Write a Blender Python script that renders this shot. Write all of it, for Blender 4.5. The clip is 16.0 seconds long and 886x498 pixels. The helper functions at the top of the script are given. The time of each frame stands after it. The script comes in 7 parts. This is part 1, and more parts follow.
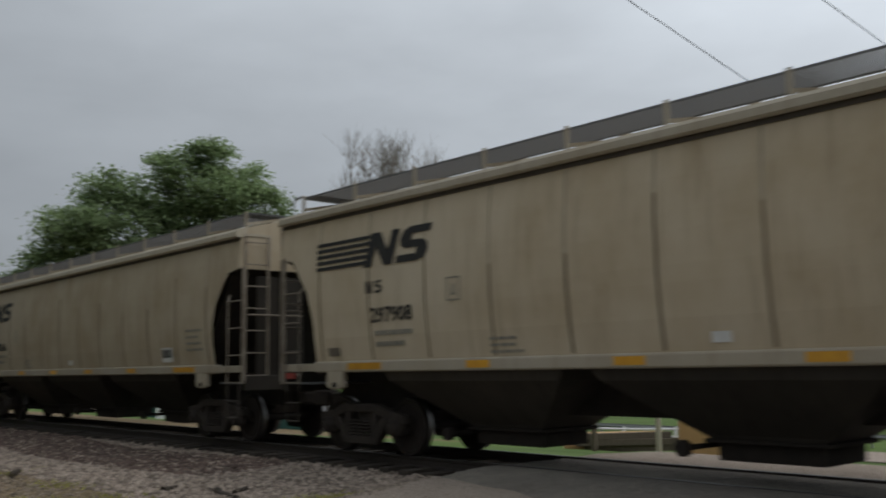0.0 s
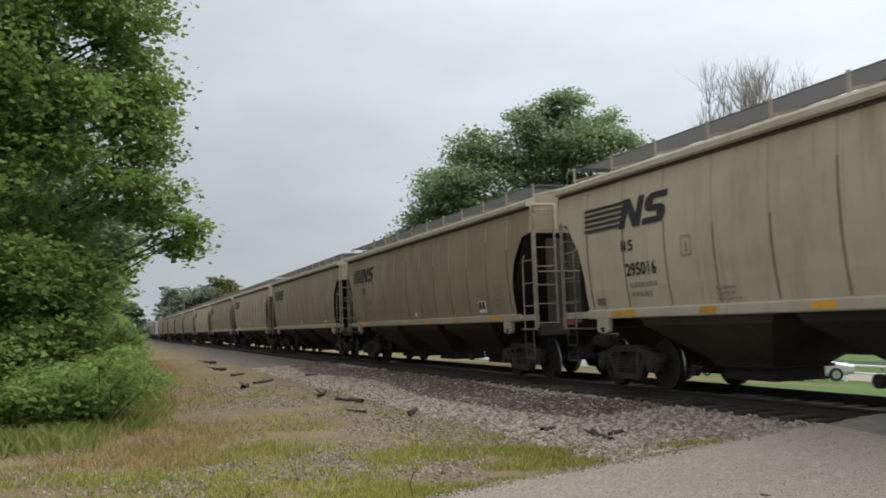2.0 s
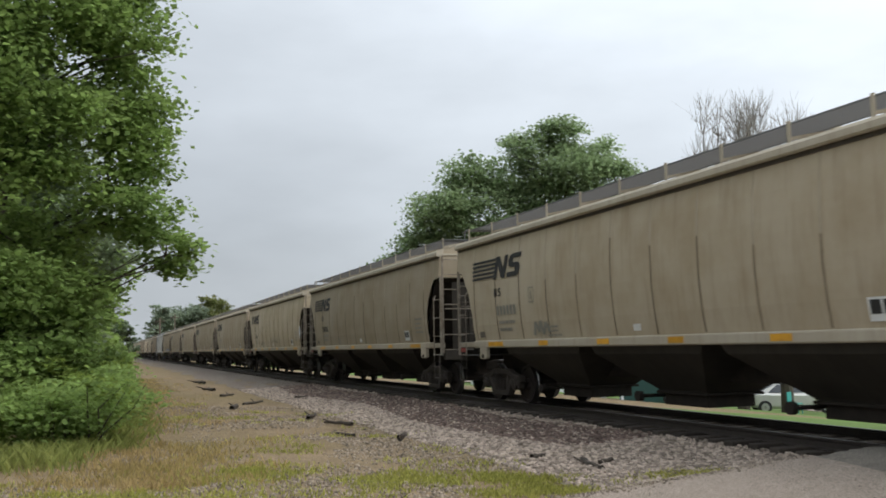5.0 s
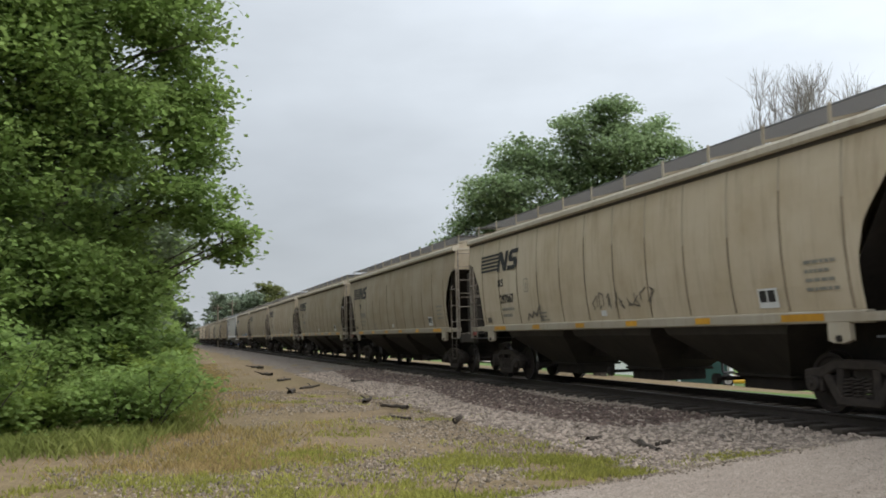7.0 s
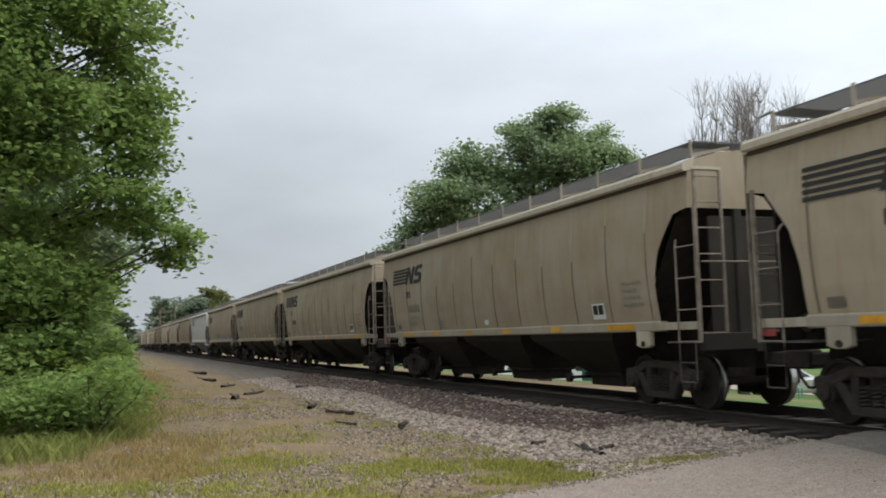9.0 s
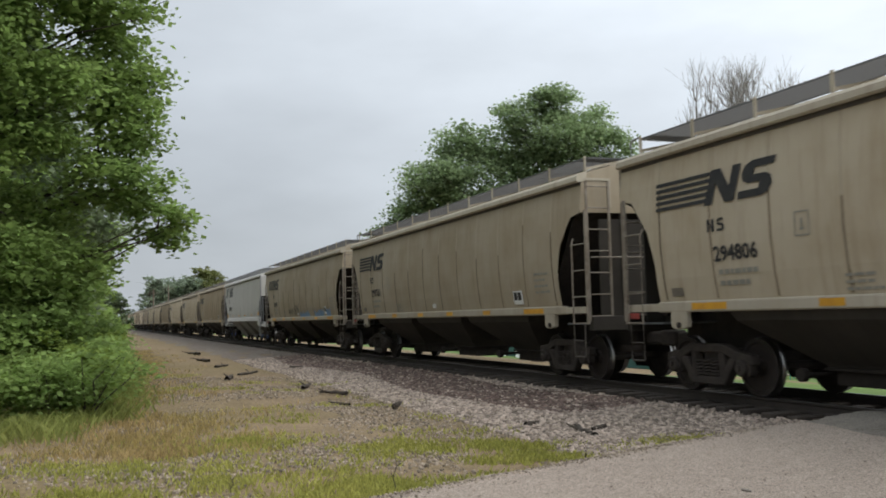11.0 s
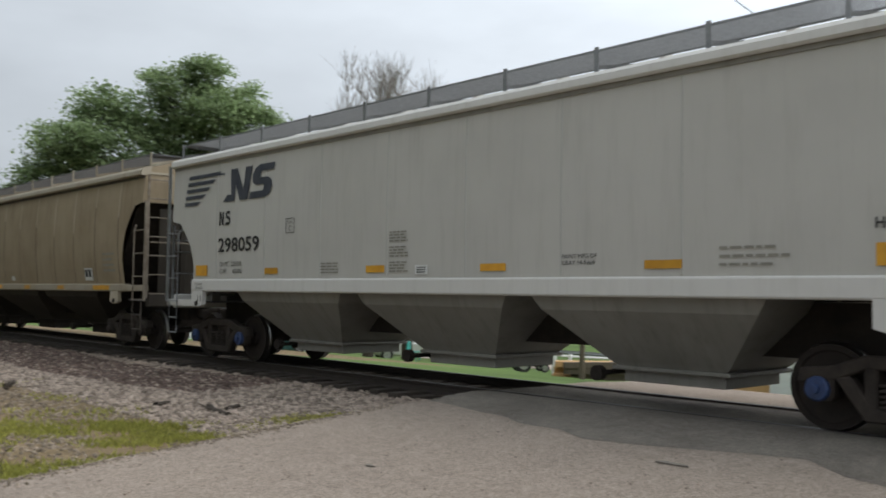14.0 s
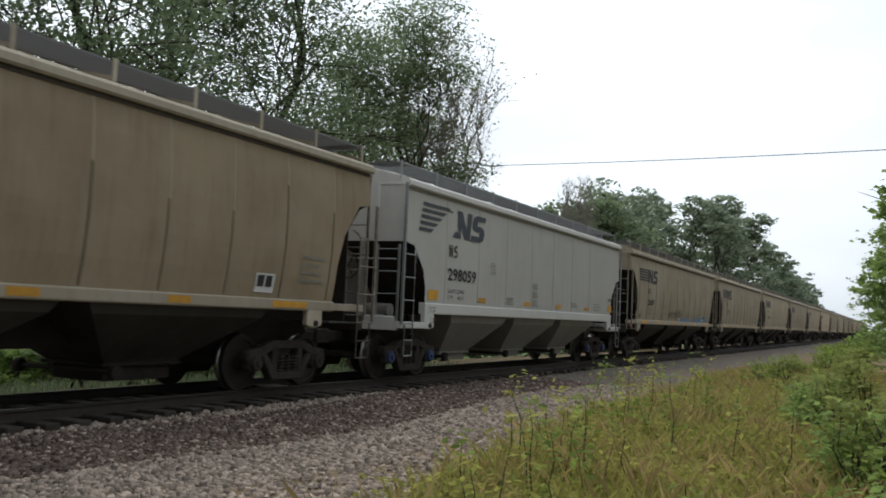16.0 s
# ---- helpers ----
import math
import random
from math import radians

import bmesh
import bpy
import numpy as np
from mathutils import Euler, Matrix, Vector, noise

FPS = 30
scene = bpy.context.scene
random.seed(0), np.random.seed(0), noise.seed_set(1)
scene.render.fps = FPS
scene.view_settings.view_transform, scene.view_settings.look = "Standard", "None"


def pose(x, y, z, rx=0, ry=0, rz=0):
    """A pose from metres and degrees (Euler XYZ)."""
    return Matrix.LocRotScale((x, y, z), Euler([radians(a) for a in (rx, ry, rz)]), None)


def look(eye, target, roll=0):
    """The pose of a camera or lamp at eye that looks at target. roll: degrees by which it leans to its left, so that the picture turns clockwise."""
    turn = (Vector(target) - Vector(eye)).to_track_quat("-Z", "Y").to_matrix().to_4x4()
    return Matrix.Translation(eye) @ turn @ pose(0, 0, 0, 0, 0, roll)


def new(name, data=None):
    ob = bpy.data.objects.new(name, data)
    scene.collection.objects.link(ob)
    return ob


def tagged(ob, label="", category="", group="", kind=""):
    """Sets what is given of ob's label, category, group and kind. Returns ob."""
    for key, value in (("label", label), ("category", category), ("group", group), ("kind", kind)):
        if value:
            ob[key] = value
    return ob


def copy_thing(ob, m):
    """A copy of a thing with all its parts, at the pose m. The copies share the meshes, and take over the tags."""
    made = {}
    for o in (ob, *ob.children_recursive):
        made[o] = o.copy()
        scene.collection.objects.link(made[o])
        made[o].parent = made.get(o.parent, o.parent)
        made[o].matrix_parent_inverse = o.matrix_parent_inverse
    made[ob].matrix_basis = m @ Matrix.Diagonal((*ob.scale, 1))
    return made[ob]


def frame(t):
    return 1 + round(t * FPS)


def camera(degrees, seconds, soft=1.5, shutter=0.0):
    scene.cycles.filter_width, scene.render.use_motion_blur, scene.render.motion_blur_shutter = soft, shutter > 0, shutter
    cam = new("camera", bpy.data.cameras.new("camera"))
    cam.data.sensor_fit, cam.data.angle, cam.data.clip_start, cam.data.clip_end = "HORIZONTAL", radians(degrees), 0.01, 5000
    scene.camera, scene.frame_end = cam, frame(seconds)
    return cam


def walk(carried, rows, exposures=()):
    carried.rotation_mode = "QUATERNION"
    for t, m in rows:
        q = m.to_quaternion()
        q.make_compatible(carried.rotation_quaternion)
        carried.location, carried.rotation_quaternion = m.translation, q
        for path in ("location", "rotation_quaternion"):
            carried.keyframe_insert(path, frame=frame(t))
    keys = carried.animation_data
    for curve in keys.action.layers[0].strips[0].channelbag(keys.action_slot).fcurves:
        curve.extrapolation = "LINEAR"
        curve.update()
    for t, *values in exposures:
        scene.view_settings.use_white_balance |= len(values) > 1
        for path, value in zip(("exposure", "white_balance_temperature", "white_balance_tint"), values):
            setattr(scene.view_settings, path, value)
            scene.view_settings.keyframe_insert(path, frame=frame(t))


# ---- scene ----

import collections

# the eye stands beside the crossing; the rails run along y, their tops at z = 0
EYE = (0.0, 0.0, 1.376)
TRACK = 10.417          # x of the track's centre line
PITCH = 18.837          # metres from car to car
SPEED = 17.132          # metres a second, towards -y
cam = camera(51.45, 16.0, soft=1.8, shutter=0.1)
# seconds, yaw, pitch, roll
TURNS = (
    (0.0, -42.10, 7.40, 0.90),
    (0.1, -36.40, 7.20, 1.10),
    (0.2, -32.10, 7.00, 1.25),
    (0.3, -28.80, 6.75, 1.40),
    (0.5, -25.84, 6.33, 1.59),
    (1.0, -20.56, 5.28, 1.23),
    (1.5, -20.18, 4.78, 2.12),
    (2.0, -19.61, 4.60, 2.11),
    (2.5, -20.41, 4.47, 1.54),
    (3.0, -20.70, 5.48, 1.74),
    (3.5, -21.12, 5.14, 1.41),
    (4.0, -20.55, 5.43, 1.24),
    (6.5, -19.76, 6.53, 0.68),
    (7.0, -16.80, 5.14, 1.58),
    (7.5, -17.80, 6.09, 1.04),
    (8.0, -19.45, 5.73, 0.87),
    (10.5, -20.33, 5.09, 1.74),
    (11.0, -20.53, 4.18, 1.47),
    (11.5, -21.89, 2.73, 1.16),
    (12.0, -22.75, 1.67, 0.98),
    (12.5, -23.30, 0.04, 0.72),
    (13.0, -24.56, 1.63, 0.56),
    (13.5, -28.18, 2.72, -0.18),
    (13.8, -34.93, 3.06, -0.60),
    (14.0, -42.60, 2.82, -0.76),
    (14.2, -52.92, 2.47, -1.83),
    (14.4, -65.56, 2.23, -2.78),
    (14.6, -78.83, 2.29, -2.80),
    (14.7, -87.27, 2.46, -2.78),
    (14.8, -96.20, 2.85, -2.70),
    (14.9, -105.31, 3.23, -3.31),
    (15.0, -113.97, 3.35, -3.68),
    (15.2, -130.21, 4.46, -4.67),
    (15.5, -146.39, 4.21, -3.25),
    (16.0, -153.76, 4.08, -2.49),
)
walk(cam, [(t, pose(*EYE, 90 + pitch, roll, yaw)) for t, yaw, pitch, roll in TURNS],
     exposures=((0.0, -0.84), (0.5, -0.42), (1.0, -0.16), (1.5, 0.08), (8.0, 0.16), (11.0, 0.14), (12.0, 0.2), (13.2, 0.24), (14.0, -0.05), (14.5, 0.03), (14.75, 0.55), (15.0, 0.65), (15.2, 0.45), (15.5, 0.15), (16.0, -0.27)))

# ---- sky and sun: bright overcast, the sun behind cloud high over the far side of the track ----
SUN_AZ, SUN_EL = radians(125.0), radians(52.0)
SUN_DIR = Vector((math.sin(SUN_AZ) * math.cos(SUN_EL), math.cos(SUN_AZ) * math.cos(SUN_EL), math.sin(SUN_EL)))


def build_sky():
    world = bpy.data.worlds.new("world")
    scene.world = world
    world.use_nodes = True
    nt = world.node_tree
    nt.nodes.clear()
    out = nt.nodes.new("ShaderNodeOutputWorld")
    bg = nt.nodes.new("ShaderNodeBackground")
    sky = nt.nodes.new("ShaderNodeTexSky")
    sky.sky_type, sky.sun_disc = "NISHITA", False
    sky.sun_elevation, sky.sun_rotation = SUN_EL, SUN_AZ
    sky.dust_density = 4.0
    sky_dim = nt.nodes.new("ShaderNodeMix")
    sky_dim.data_type, sky_dim.blend_type = "RGBA", "MULTIPLY"
    sky_dim.inputs[0].default_value = 1.0
    nt.links.new(sky.outputs[0], sky_dim.inputs[6])
    sky_dim.inputs[7].default_value = (0.9, 0.9, 0.9, 1)
    geo = nt.nodes.new("ShaderNodeTexCoord")
    # cloud sheet: brighter round the hidden sun, broken by soft, low-contrast shapes
    dot = nt.nodes.new("ShaderNodeVectorMath")
    dot.operation = "DOT_PRODUCT"
    dot.inputs[1].default_value = SUN_DIR
    nt.links.new(geo.outputs["Generated"], dot.inputs[0])
    glow = nt.nodes.new("ShaderNodeMapRange")
    glow.interpolation_type = "SMOOTHSTEP"
    glow.inputs[1].default_value, glow.inputs[2].default_value = -0.35, 0.95
    glow.inputs[3].default_value, glow.inputs[4].default_value = 5.2, 16.5
    nt.links.new(dot.outputs["Value"], glow.inputs[0])
    stretch = nt.nodes.new("ShaderNodeMapping")
    stretch.inputs["Scale"].default_value = (1.2, 1.2, 3.2)
    nt.links.new(geo.outputs["Generated"], stretch.inputs[0])
    noise_tex = nt.nodes.new("ShaderNodeTexNoise")
    noise_tex.inputs["Scale"].default_value, noise_tex.inputs["Detail"].default_value = 2.1, 5.0
    noise_tex.inputs["Roughness"].default_value = 0.52
    nt.links.new(stretch.outputs[0], noise_tex.inputs["Vector"])
    ramp = nt.nodes.new("ShaderNodeMapRange")
    ramp.inputs[1].default_value, ramp.inputs[2].default_value = 0.3, 0.72
    ramp.inputs[3].default_value, ramp.inputs[4].default_value = 0.86, 1.14
    nt.links.new(noise_tex.outputs["Fac"], ramp.inputs[0])
    mul = nt.nodes.new("ShaderNodeMath")
    mul.operation = "MULTIPLY"
    nt.links.new(glow.outputs[0], mul.inputs[0])
    nt.links.new(ramp.outputs[0], mul.inputs[1])
    grey = nt.nodes.new("ShaderNodeMix")
    grey.data_type, grey.blend_type = "RGBA", "MULTIPLY"
    grey.inputs[0].default_value = 1.0
    grey.inputs[6].default_value = (0.91, 0.985, 1.065, 1)
    nt.links.new(mul.outputs[0], grey.inputs[7])
    mix = nt.nodes.new("ShaderNodeMix")
    mix.data_type = "RGBA"
    mix.inputs[0].default_value = 0.88
    nt.links.new(sky_dim.outputs[2], mix.inputs[6])
    nt.links.new(grey.outputs[2], mix.inputs[7])
    nt.links.new(mix.outputs[2], bg.inputs[0])
    bg.inputs[1].default_value = 0.1
    nt.links.new(bg.outputs[0], out.inputs[0])
    sun = new("sun", bpy.data.lights.new("sun", "SUN"))
    sun.data.energy, sun.data.angle, sun.data.color = 1.5, radians(40), (1.0, 0.96, 0.9)
    sun.matrix_world = look(SUN_DIR * 60, (0, 0, 0))


build_sky()

# ---- mesh helpers ----
def box(bm, x0, x1, y0, y1, z0, z1):
    vs = [bm.verts.new((x, y, z)) for z in (z0, z1) for x, y in ((x0, y0), (x1, y0), (x1, y1), (x0, y1))]
    for f in ((3, 2, 1, 0), (4, 5, 6, 7), (0, 1, 5, 4), (1, 2, 6, 5), (2, 3, 7, 6), (3, 0, 4, 7)):
        bm.faces.new([vs[i] for i in f])
    return vs


def tube(bm, a, b, r, r2=None, seg=8, caps=True):
    a, b = Vector(a), Vector(b)
    r2 = r if r2 is None else r2
    turn = (b - a).to_track_quat("Z", "Y").to_matrix()
    rings = []
    for p, rad in ((a, r), (b, r2)):
        rings.append([bm.verts.new(p + turn @ Vector((rad * math.cos(2 * math.pi * i / seg), rad * math.sin(2 * math.pi * i / seg), 0)))
                      for i in range(seg)])
    for i in range(seg):
        bm.faces.new((rings[0][i], rings[0][(i + 1) % seg], rings[1][(i + 1) % seg], rings[1][i]))
    if caps:
        bm.faces.new(rings[0][::-1])
        bm.faces.new(rings[1])


def lathe(bm, profile, seg=20, axis="x"):
    """profile: (along, radius) pairs, turned round the axis."""
    rings = []
    for along, rad in profile:
        ring = []
        for i in range(seg):
            a = 2 * math.pi * i / seg
            c, s = rad * math.cos(a), rad * math.sin(a)
            ring.append(bm.verts.new((along, c, s) if axis == "x" else (c, s, along)))
        rings.append(ring)
    for r0, r1 in zip(rings, rings[1:]):
        for i in range(seg):
            bm.faces.new((r0[i], r0[(i + 1) % seg], r1[(i + 1) % seg], r1[i]))
    bm.faces.new(rings[0][::-1])
    bm.faces.new(rings[-1])


def prism(bm, pts, axis, lo, hi):
    """A polygon of 2D points pushed along an axis from lo to hi. x: points are (y, z); y: (x, z); z: (x, y)."""
    def at(p, d):
        return {"x": (d, p[0], p[1]), "y": (p[0], d, p[1]), "z": (p[0], p[1], d)}[axis]
    a = [bm.verts.new(at(p, lo)) for p in pts]
    b = [bm.verts.new(at(p, hi)) for p in pts]
    n = len(pts)
    bm.faces.new(a[::-1])
    bm.faces.new(b)
    for i in range(n):
        bm.faces.new((a[i], a[(i + 1) % n], b[(i + 1) % n], b[i]))


def sweep(bm, pts, r, seg=6):
    """One connected round tube along a line of points."""
    rings = []
    for i, p in enumerate(pts):
        way = Vector(pts[min(i + 1, len(pts) - 1)]) - Vector(pts[max(i - 1, 0)])
        turn = way.to_track_quat("Z", "Y").to_matrix()
        rings.append([bm.verts.new(Vector(p) + turn @ Vector((r * math.cos(6.2832 * k / seg), r * math.sin(6.2832 * k / seg), 0))) for k in range(seg)])
    for a, b in zip(rings, rings[1:]):
        for k in range(seg):
            bm.faces.new((a[k], a[(k + 1) % seg], b[(k + 1) % seg], b[k]))
    bm.faces.new(rings[0][::-1])
    bm.faces.new(rings[-1])


def bevelled(bm, width=0.012, segments=1):
    bmesh.ops.recalc_face_normals(bm, faces=bm.faces[:])
    bmesh.ops.bevel(bm, geom=[e for e in bm.edges if e.is_manifold and e.calc_face_angle(0) > 0.5], offset=width, segments=segments, affect="EDGES")
    return bm


def mesh_of(name, bm, material, smooth=False, recalc=True):
    if recalc:
        bmesh.ops.recalc_face_normals(bm, faces=bm.faces[:])
    me = bpy.data.meshes.new(name)
    bm.to_mesh(me)
    bm.free()
    for m in (material if isinstance(material, (list, tuple)) else [material]):
        me.materials.append(m)
    if smooth:
        for p in me.polygons:
            p.use_smooth = True
    return me


def part(name, bm, material, parent=None, label="", at=None, smooth=False, recalc=True):
    ob = new(name, mesh_of(name, bm, material, smooth, recalc) if isinstance(bm, bmesh.types.BMesh) else bm)
    ob.parent = parent
    if at is not None:
        ob.matrix_basis = at
    return tagged(ob, label) if label else ob


def holder(name, at, label="", category="", group="", kind=""):
    ob = new(name)
    ob.matrix_basis = at
    ob.empty_display_size = 0.3
    return tagged(ob, label, category, group, kind)


def text_mesh(name, words, height, material, width=None, weight=0.0, align="LEFT", depth=0.0):
    """Flat letters in the xy plane, baseline at y = 0, capitals that high."""
    cu = bpy.data.curves.new(name, "FONT")
    cu.body, cu.size, cu.align_x, cu.offset, cu.resolution_u, cu.extrude = words, height / 0.69, align, weight, 2, depth
    ob = bpy.data.objects.new(name, cu)
    scene.collection.objects.link(ob)
    bpy.context.view_layer.update()
    me = bpy.data.meshes.new_from_object(ob.evaluated_get(bpy.context.evaluated_depsgraph_get()))
    bpy.data.objects.remove(ob)
    me.name = name
    me.materials.clear()
    me.materials.append(material)
    if width:
        xs = [v.co.x for v in me.vertices]
        k = width / (max(xs) - min(xs))
        for v in me.vertices:
            v.co.x *= k
    return me


# ---- materials ----
def material(name, base, rough=0.7, metal=0.0, second=None, scale=6.0, amount=0.5, bump=0.0, bump_scale=40.0,
             third=None, third_scale=0.8, speck=0.0, speck_scale=70.0, vary=0.0, island=0.0, spec=0.4, stretch=(1, 1, 1), glow=0.0, detail=6.0):
    """A surface of base colour broken by a fine and a coarse noise, with relief; vary: by object, island: by piece."""
    m = bpy.data.materials.new(name)
    m.use_nodes = True
    nt = m.node_tree
    b = nt.nodes["Principled BSDF"]
    b.inputs["Roughness"].default_value, b.inputs["Metallic"].default_value = rough, metal
    b.inputs["Specular IOR Level"].default_value = spec
    co = nt.nodes.new("ShaderNodeTexCoord")
    mp = nt.nodes.new("ShaderNodeMapping")
    mp.inputs["Scale"].default_value = stretch
    nt.links.new(co.outputs["Object"], mp.inputs[0])

    def noise_at(sc, det=detail, rgh=0.6):
        n = nt.nodes.new("ShaderNodeTexNoise")
        n.inputs["Scale"].default_value, n.inputs["Detail"].default_value, n.inputs["Roughness"].default_value = sc, det, rgh
        nt.links.new(mp.outputs[0], n.inputs["Vector"])
        return n.outputs["Fac"]

    def ramp_of(sock, lo, hi, to=1.0):
        r = nt.nodes.new("ShaderNodeMapRange")
        r.inputs[1].default_value, r.inputs[2].default_value, r.inputs[4].default_value = lo, hi, to
        nt.links.new(sock, r.inputs[0])
        return r.outputs[0]

    def mixed(fac, a, c, mode="MIX"):
        x = nt.nodes.new("ShaderNodeMix")
        x.data_type, x.blend_type = "RGBA", mode
        if isinstance(fac, float):
            x.inputs[0].default_value = fac
        else:
            nt.links.new(fac, x.inputs[0])
        for i, s in ((6, a), (7, c)):
            if isinstance(s, tuple):
                x.inputs[i].default_value = (*s, 1)
            else:
                nt.links.new(s, x.inputs[i])
        return x.outputs[2]

    colour = base
    if second:
        colour = mixed(ramp_of(noise_at(scale), 0.5 - 0.22, 0.5 + 0.22, amount * 2 if amount < 0.5 else 1.0), base, second)
    if third:
        colour = mixed(ramp_of(noise_at(third_scale, 4.0), 0.42, 0.68), colour if second else base, third)
    if speck:
        # single chips of stone, each of its own tone
        chips = nt.nodes.new("ShaderNodeTexVoronoi")
        chips.inputs["Scale"].default_value = speck_scale
        nt.links.new(mp.outputs[0], chips.inputs["Vector"])
        tone = nt.nodes.new("ShaderNodeSeparateColor")
        nt.links.new(chips.outputs["Color"], tone.inputs[0])
        r = nt.nodes.new("ShaderNodeMapRange")
        r.inputs[3].default_value, r.inputs[4].default_value = 1.0 - speck, 1.0 + speck
        nt.links.new(tone.outputs[0], r.inputs[0])
        g = nt.nodes.new("ShaderNodeCombineColor")
        for i in range(3):
            nt.links.new(r.outputs[0], g.inputs[i])
        colour = mixed(1.0, colour, g.outputs[0], "MULTIPLY")
    for amt, node, sock in ((vary, "ShaderNodeObjectInfo", "Random"), (island, "ShaderNodeNewGeometry", "Random Per Island")):
        if amt:
            src = nt.nodes.new(node)
            r = nt.nodes.new("ShaderNodeMapRange")
            r.inputs[3].default_value, r.inputs[4].default_value = 1.0 - amt, 1.0 + amt
            nt.links.new(src.outputs[sock], r.inputs[0])
            g = nt.nodes.new("ShaderNodeCombineColor")
            for i in range(3):
                nt.links.new(r.outputs[0], g.inputs[i])
            colour = mixed(1.0, colour, g.outputs[0], "MULTIPLY")
    if isinstance(colour, tuple):
        b.inputs["Base Color"].default_value = (*colour, 1)
    else:
        nt.links.new(colour, b.inputs["Base Color"])
    if bump:
        bp = nt.nodes.new("ShaderNodeBump")
        bp.inputs["Strength"].default_value, bp.inputs["Distance"].default_value = bump, 0.02
        nt.links.new(noise_at(bump_scale, 5.0), bp.inputs["Height"])
        nt.links.new(bp.outputs[0], b.inputs["Normal"])
    if glow:
        b.inputs["Emission Color"].default_value, b.inputs["Emission Strength"].default_value = (*base, 1), glow
    return m


def leaf_material(name, base, second, third, vary=0.35):
    m = material(name, base, rough=0.7, second=second, scale=0.9, amount=0.5, third=third, third_scale=0.35, island=vary, spec=0.14)
    b = m.node_tree.nodes["Principled BSDF"]
    b.inputs["Subsurface Weight"].default_value = 0.0
    # thin leaves let some light through
    nt = m.node_tree
    tr = nt.nodes.new("ShaderNodeBsdfTranslucent")
    mx = nt.nodes.new("ShaderNodeMixShader")
    mx.inputs[0].default_value = 0.55
    link = b.inputs["Base Color"].links[0]
    nt.links.new(link.from_socket, tr.inputs[0])
    nt.links.new(b.outputs[0], mx.inputs[1])
    nt.links.new(tr.outputs[0], mx.inputs[2])
    nt.links.new(mx.outputs[0], nt.nodes["Material Output"].inputs[0])
    return m


def painted_steel(name, base, dirt, streak, vary, fade):
    """Weathered paint of a freight car: rain streaks running down, road dirt, each car a little different."""
    m = material(name, base, rough=0.78, second=dirt, scale=1.1, amount=0.45, third=fade, third_scale=0.35, vary=vary, spec=0.18, bump=0.05, bump_scale=3.0)
    nt = m.node_tree
    b = nt.nodes["Principled BSDF"]
    src = b.inputs["Base Color"].links[0].from_socket
    co = nt.nodes.new("ShaderNodeTexCoord")
    mp = nt.nodes.new("ShaderNodeMapping")
    mp.inputs["Scale"].default_value = (1.0, 2.6, 0.3)
    nt.links.new(co.outputs["Object"], mp.inputs[0])
    n = nt.nodes.new("ShaderNodeTexNoise")
    n.inputs["Scale"].default_value, n.inputs["Detail"].default_value, n.inputs["Roughness"].default_value = 2.4, 7.0, 0.66
    nt.links.new(mp.outputs[0], n.inputs["Vector"])
    r = nt.nodes.new("ShaderNodeMapRange")
    r.inputs[1].default_value, r.inputs[2].default_value, r.inputs[4].default_value = 0.5, 0.8, 0.42
    nt.links.new(n.outputs["Fac"], r.inputs[0])
    x = nt.nodes.new("ShaderNodeMix")
    x.data_type = "RGBA"
    nt.links.new(r.outputs[0], x.inputs[0])
    nt.links.new(src, x.inputs[6])
    x.inputs[7].default_value = (*streak, 1)
    nt.links.new(x.outputs[2], b.inputs["Base Color"])
    return m


M_TAN = painted_steel("tan_paint", (0.475, 0.402, 0.295), (0.37, 0.295, 0.195), (0.2, 0.14, 0.08), 0.3, (0.5, 0.43, 0.325))
M_TAN_BROWN = painted_steel("brown_stained_paint", (0.31, 0.25, 0.17), (0.24, 0.185, 0.118), (0.13, 0.09, 0.052), 0.1, (0.35, 0.285, 0.195))
M_TAN_TRIM = painted_steel("tan_trim_paint", (0.43, 0.385, 0.305), (0.35, 0.295, 0.215), (0.19, 0.145, 0.1), 0.15, (0.41, 0.365, 0.29))
M_GREY = painted_steel("grey_paint", (0.49, 0.475, 0.435), (0.45, 0.435, 0.4), (0.36, 0.34, 0.305), 0.0, (0.51, 0.495, 0.455))
M_GREY_TRIM = painted_steel("pale_grey_paint", (0.62, 0.605, 0.57), (0.57, 0.555, 0.52), (0.44, 0.42, 0.385), 0.0, (0.6, 0.585, 0.55))
# low paints: body colours darkened for the shade under the car
M_GREY_LOW = painted_steel("shaded_grey_paint", (0.29, 0.277, 0.25), (0.21, 0.2, 0.178), (0.1, 0.09, 0.076), 0.0, (0.26, 0.25, 0.225))
M_TAN_LOW = painted_steel("shaded_tan_paint", (0.05, 0.044, 0.036), (0.03, 0.026, 0.022), (0.016, 0.014, 0.012), 0.25, (0.065, 0.056, 0.046))
M_RIB_TOP = material("painted_seam", (0.4, 0.34, 0.25), 0.8, second=(0.33, 0.275, 0.2), scale=2.0)
M_RIB = material("grimy_seam", (0.27, 0.215, 0.145), 0.85, second=(0.12, 0.092, 0.06), scale=1.1, stretch=(1, 1, 0.6), vary=0.2)
M_RIB_G = material("grey_seam", (0.41, 0.4, 0.37), 0.75, second=(0.45, 0.44, 0.405), scale=2.5)
# for black fittings, and as the painted shade of the end sheets
M_BLACK = material("black_and_shaded_steel", (0.027, 0.024, 0.022), 0.95, spec=0.1, second=(0.045, 0.037, 0.031), scale=5, bump=0.2, bump_scale=30)
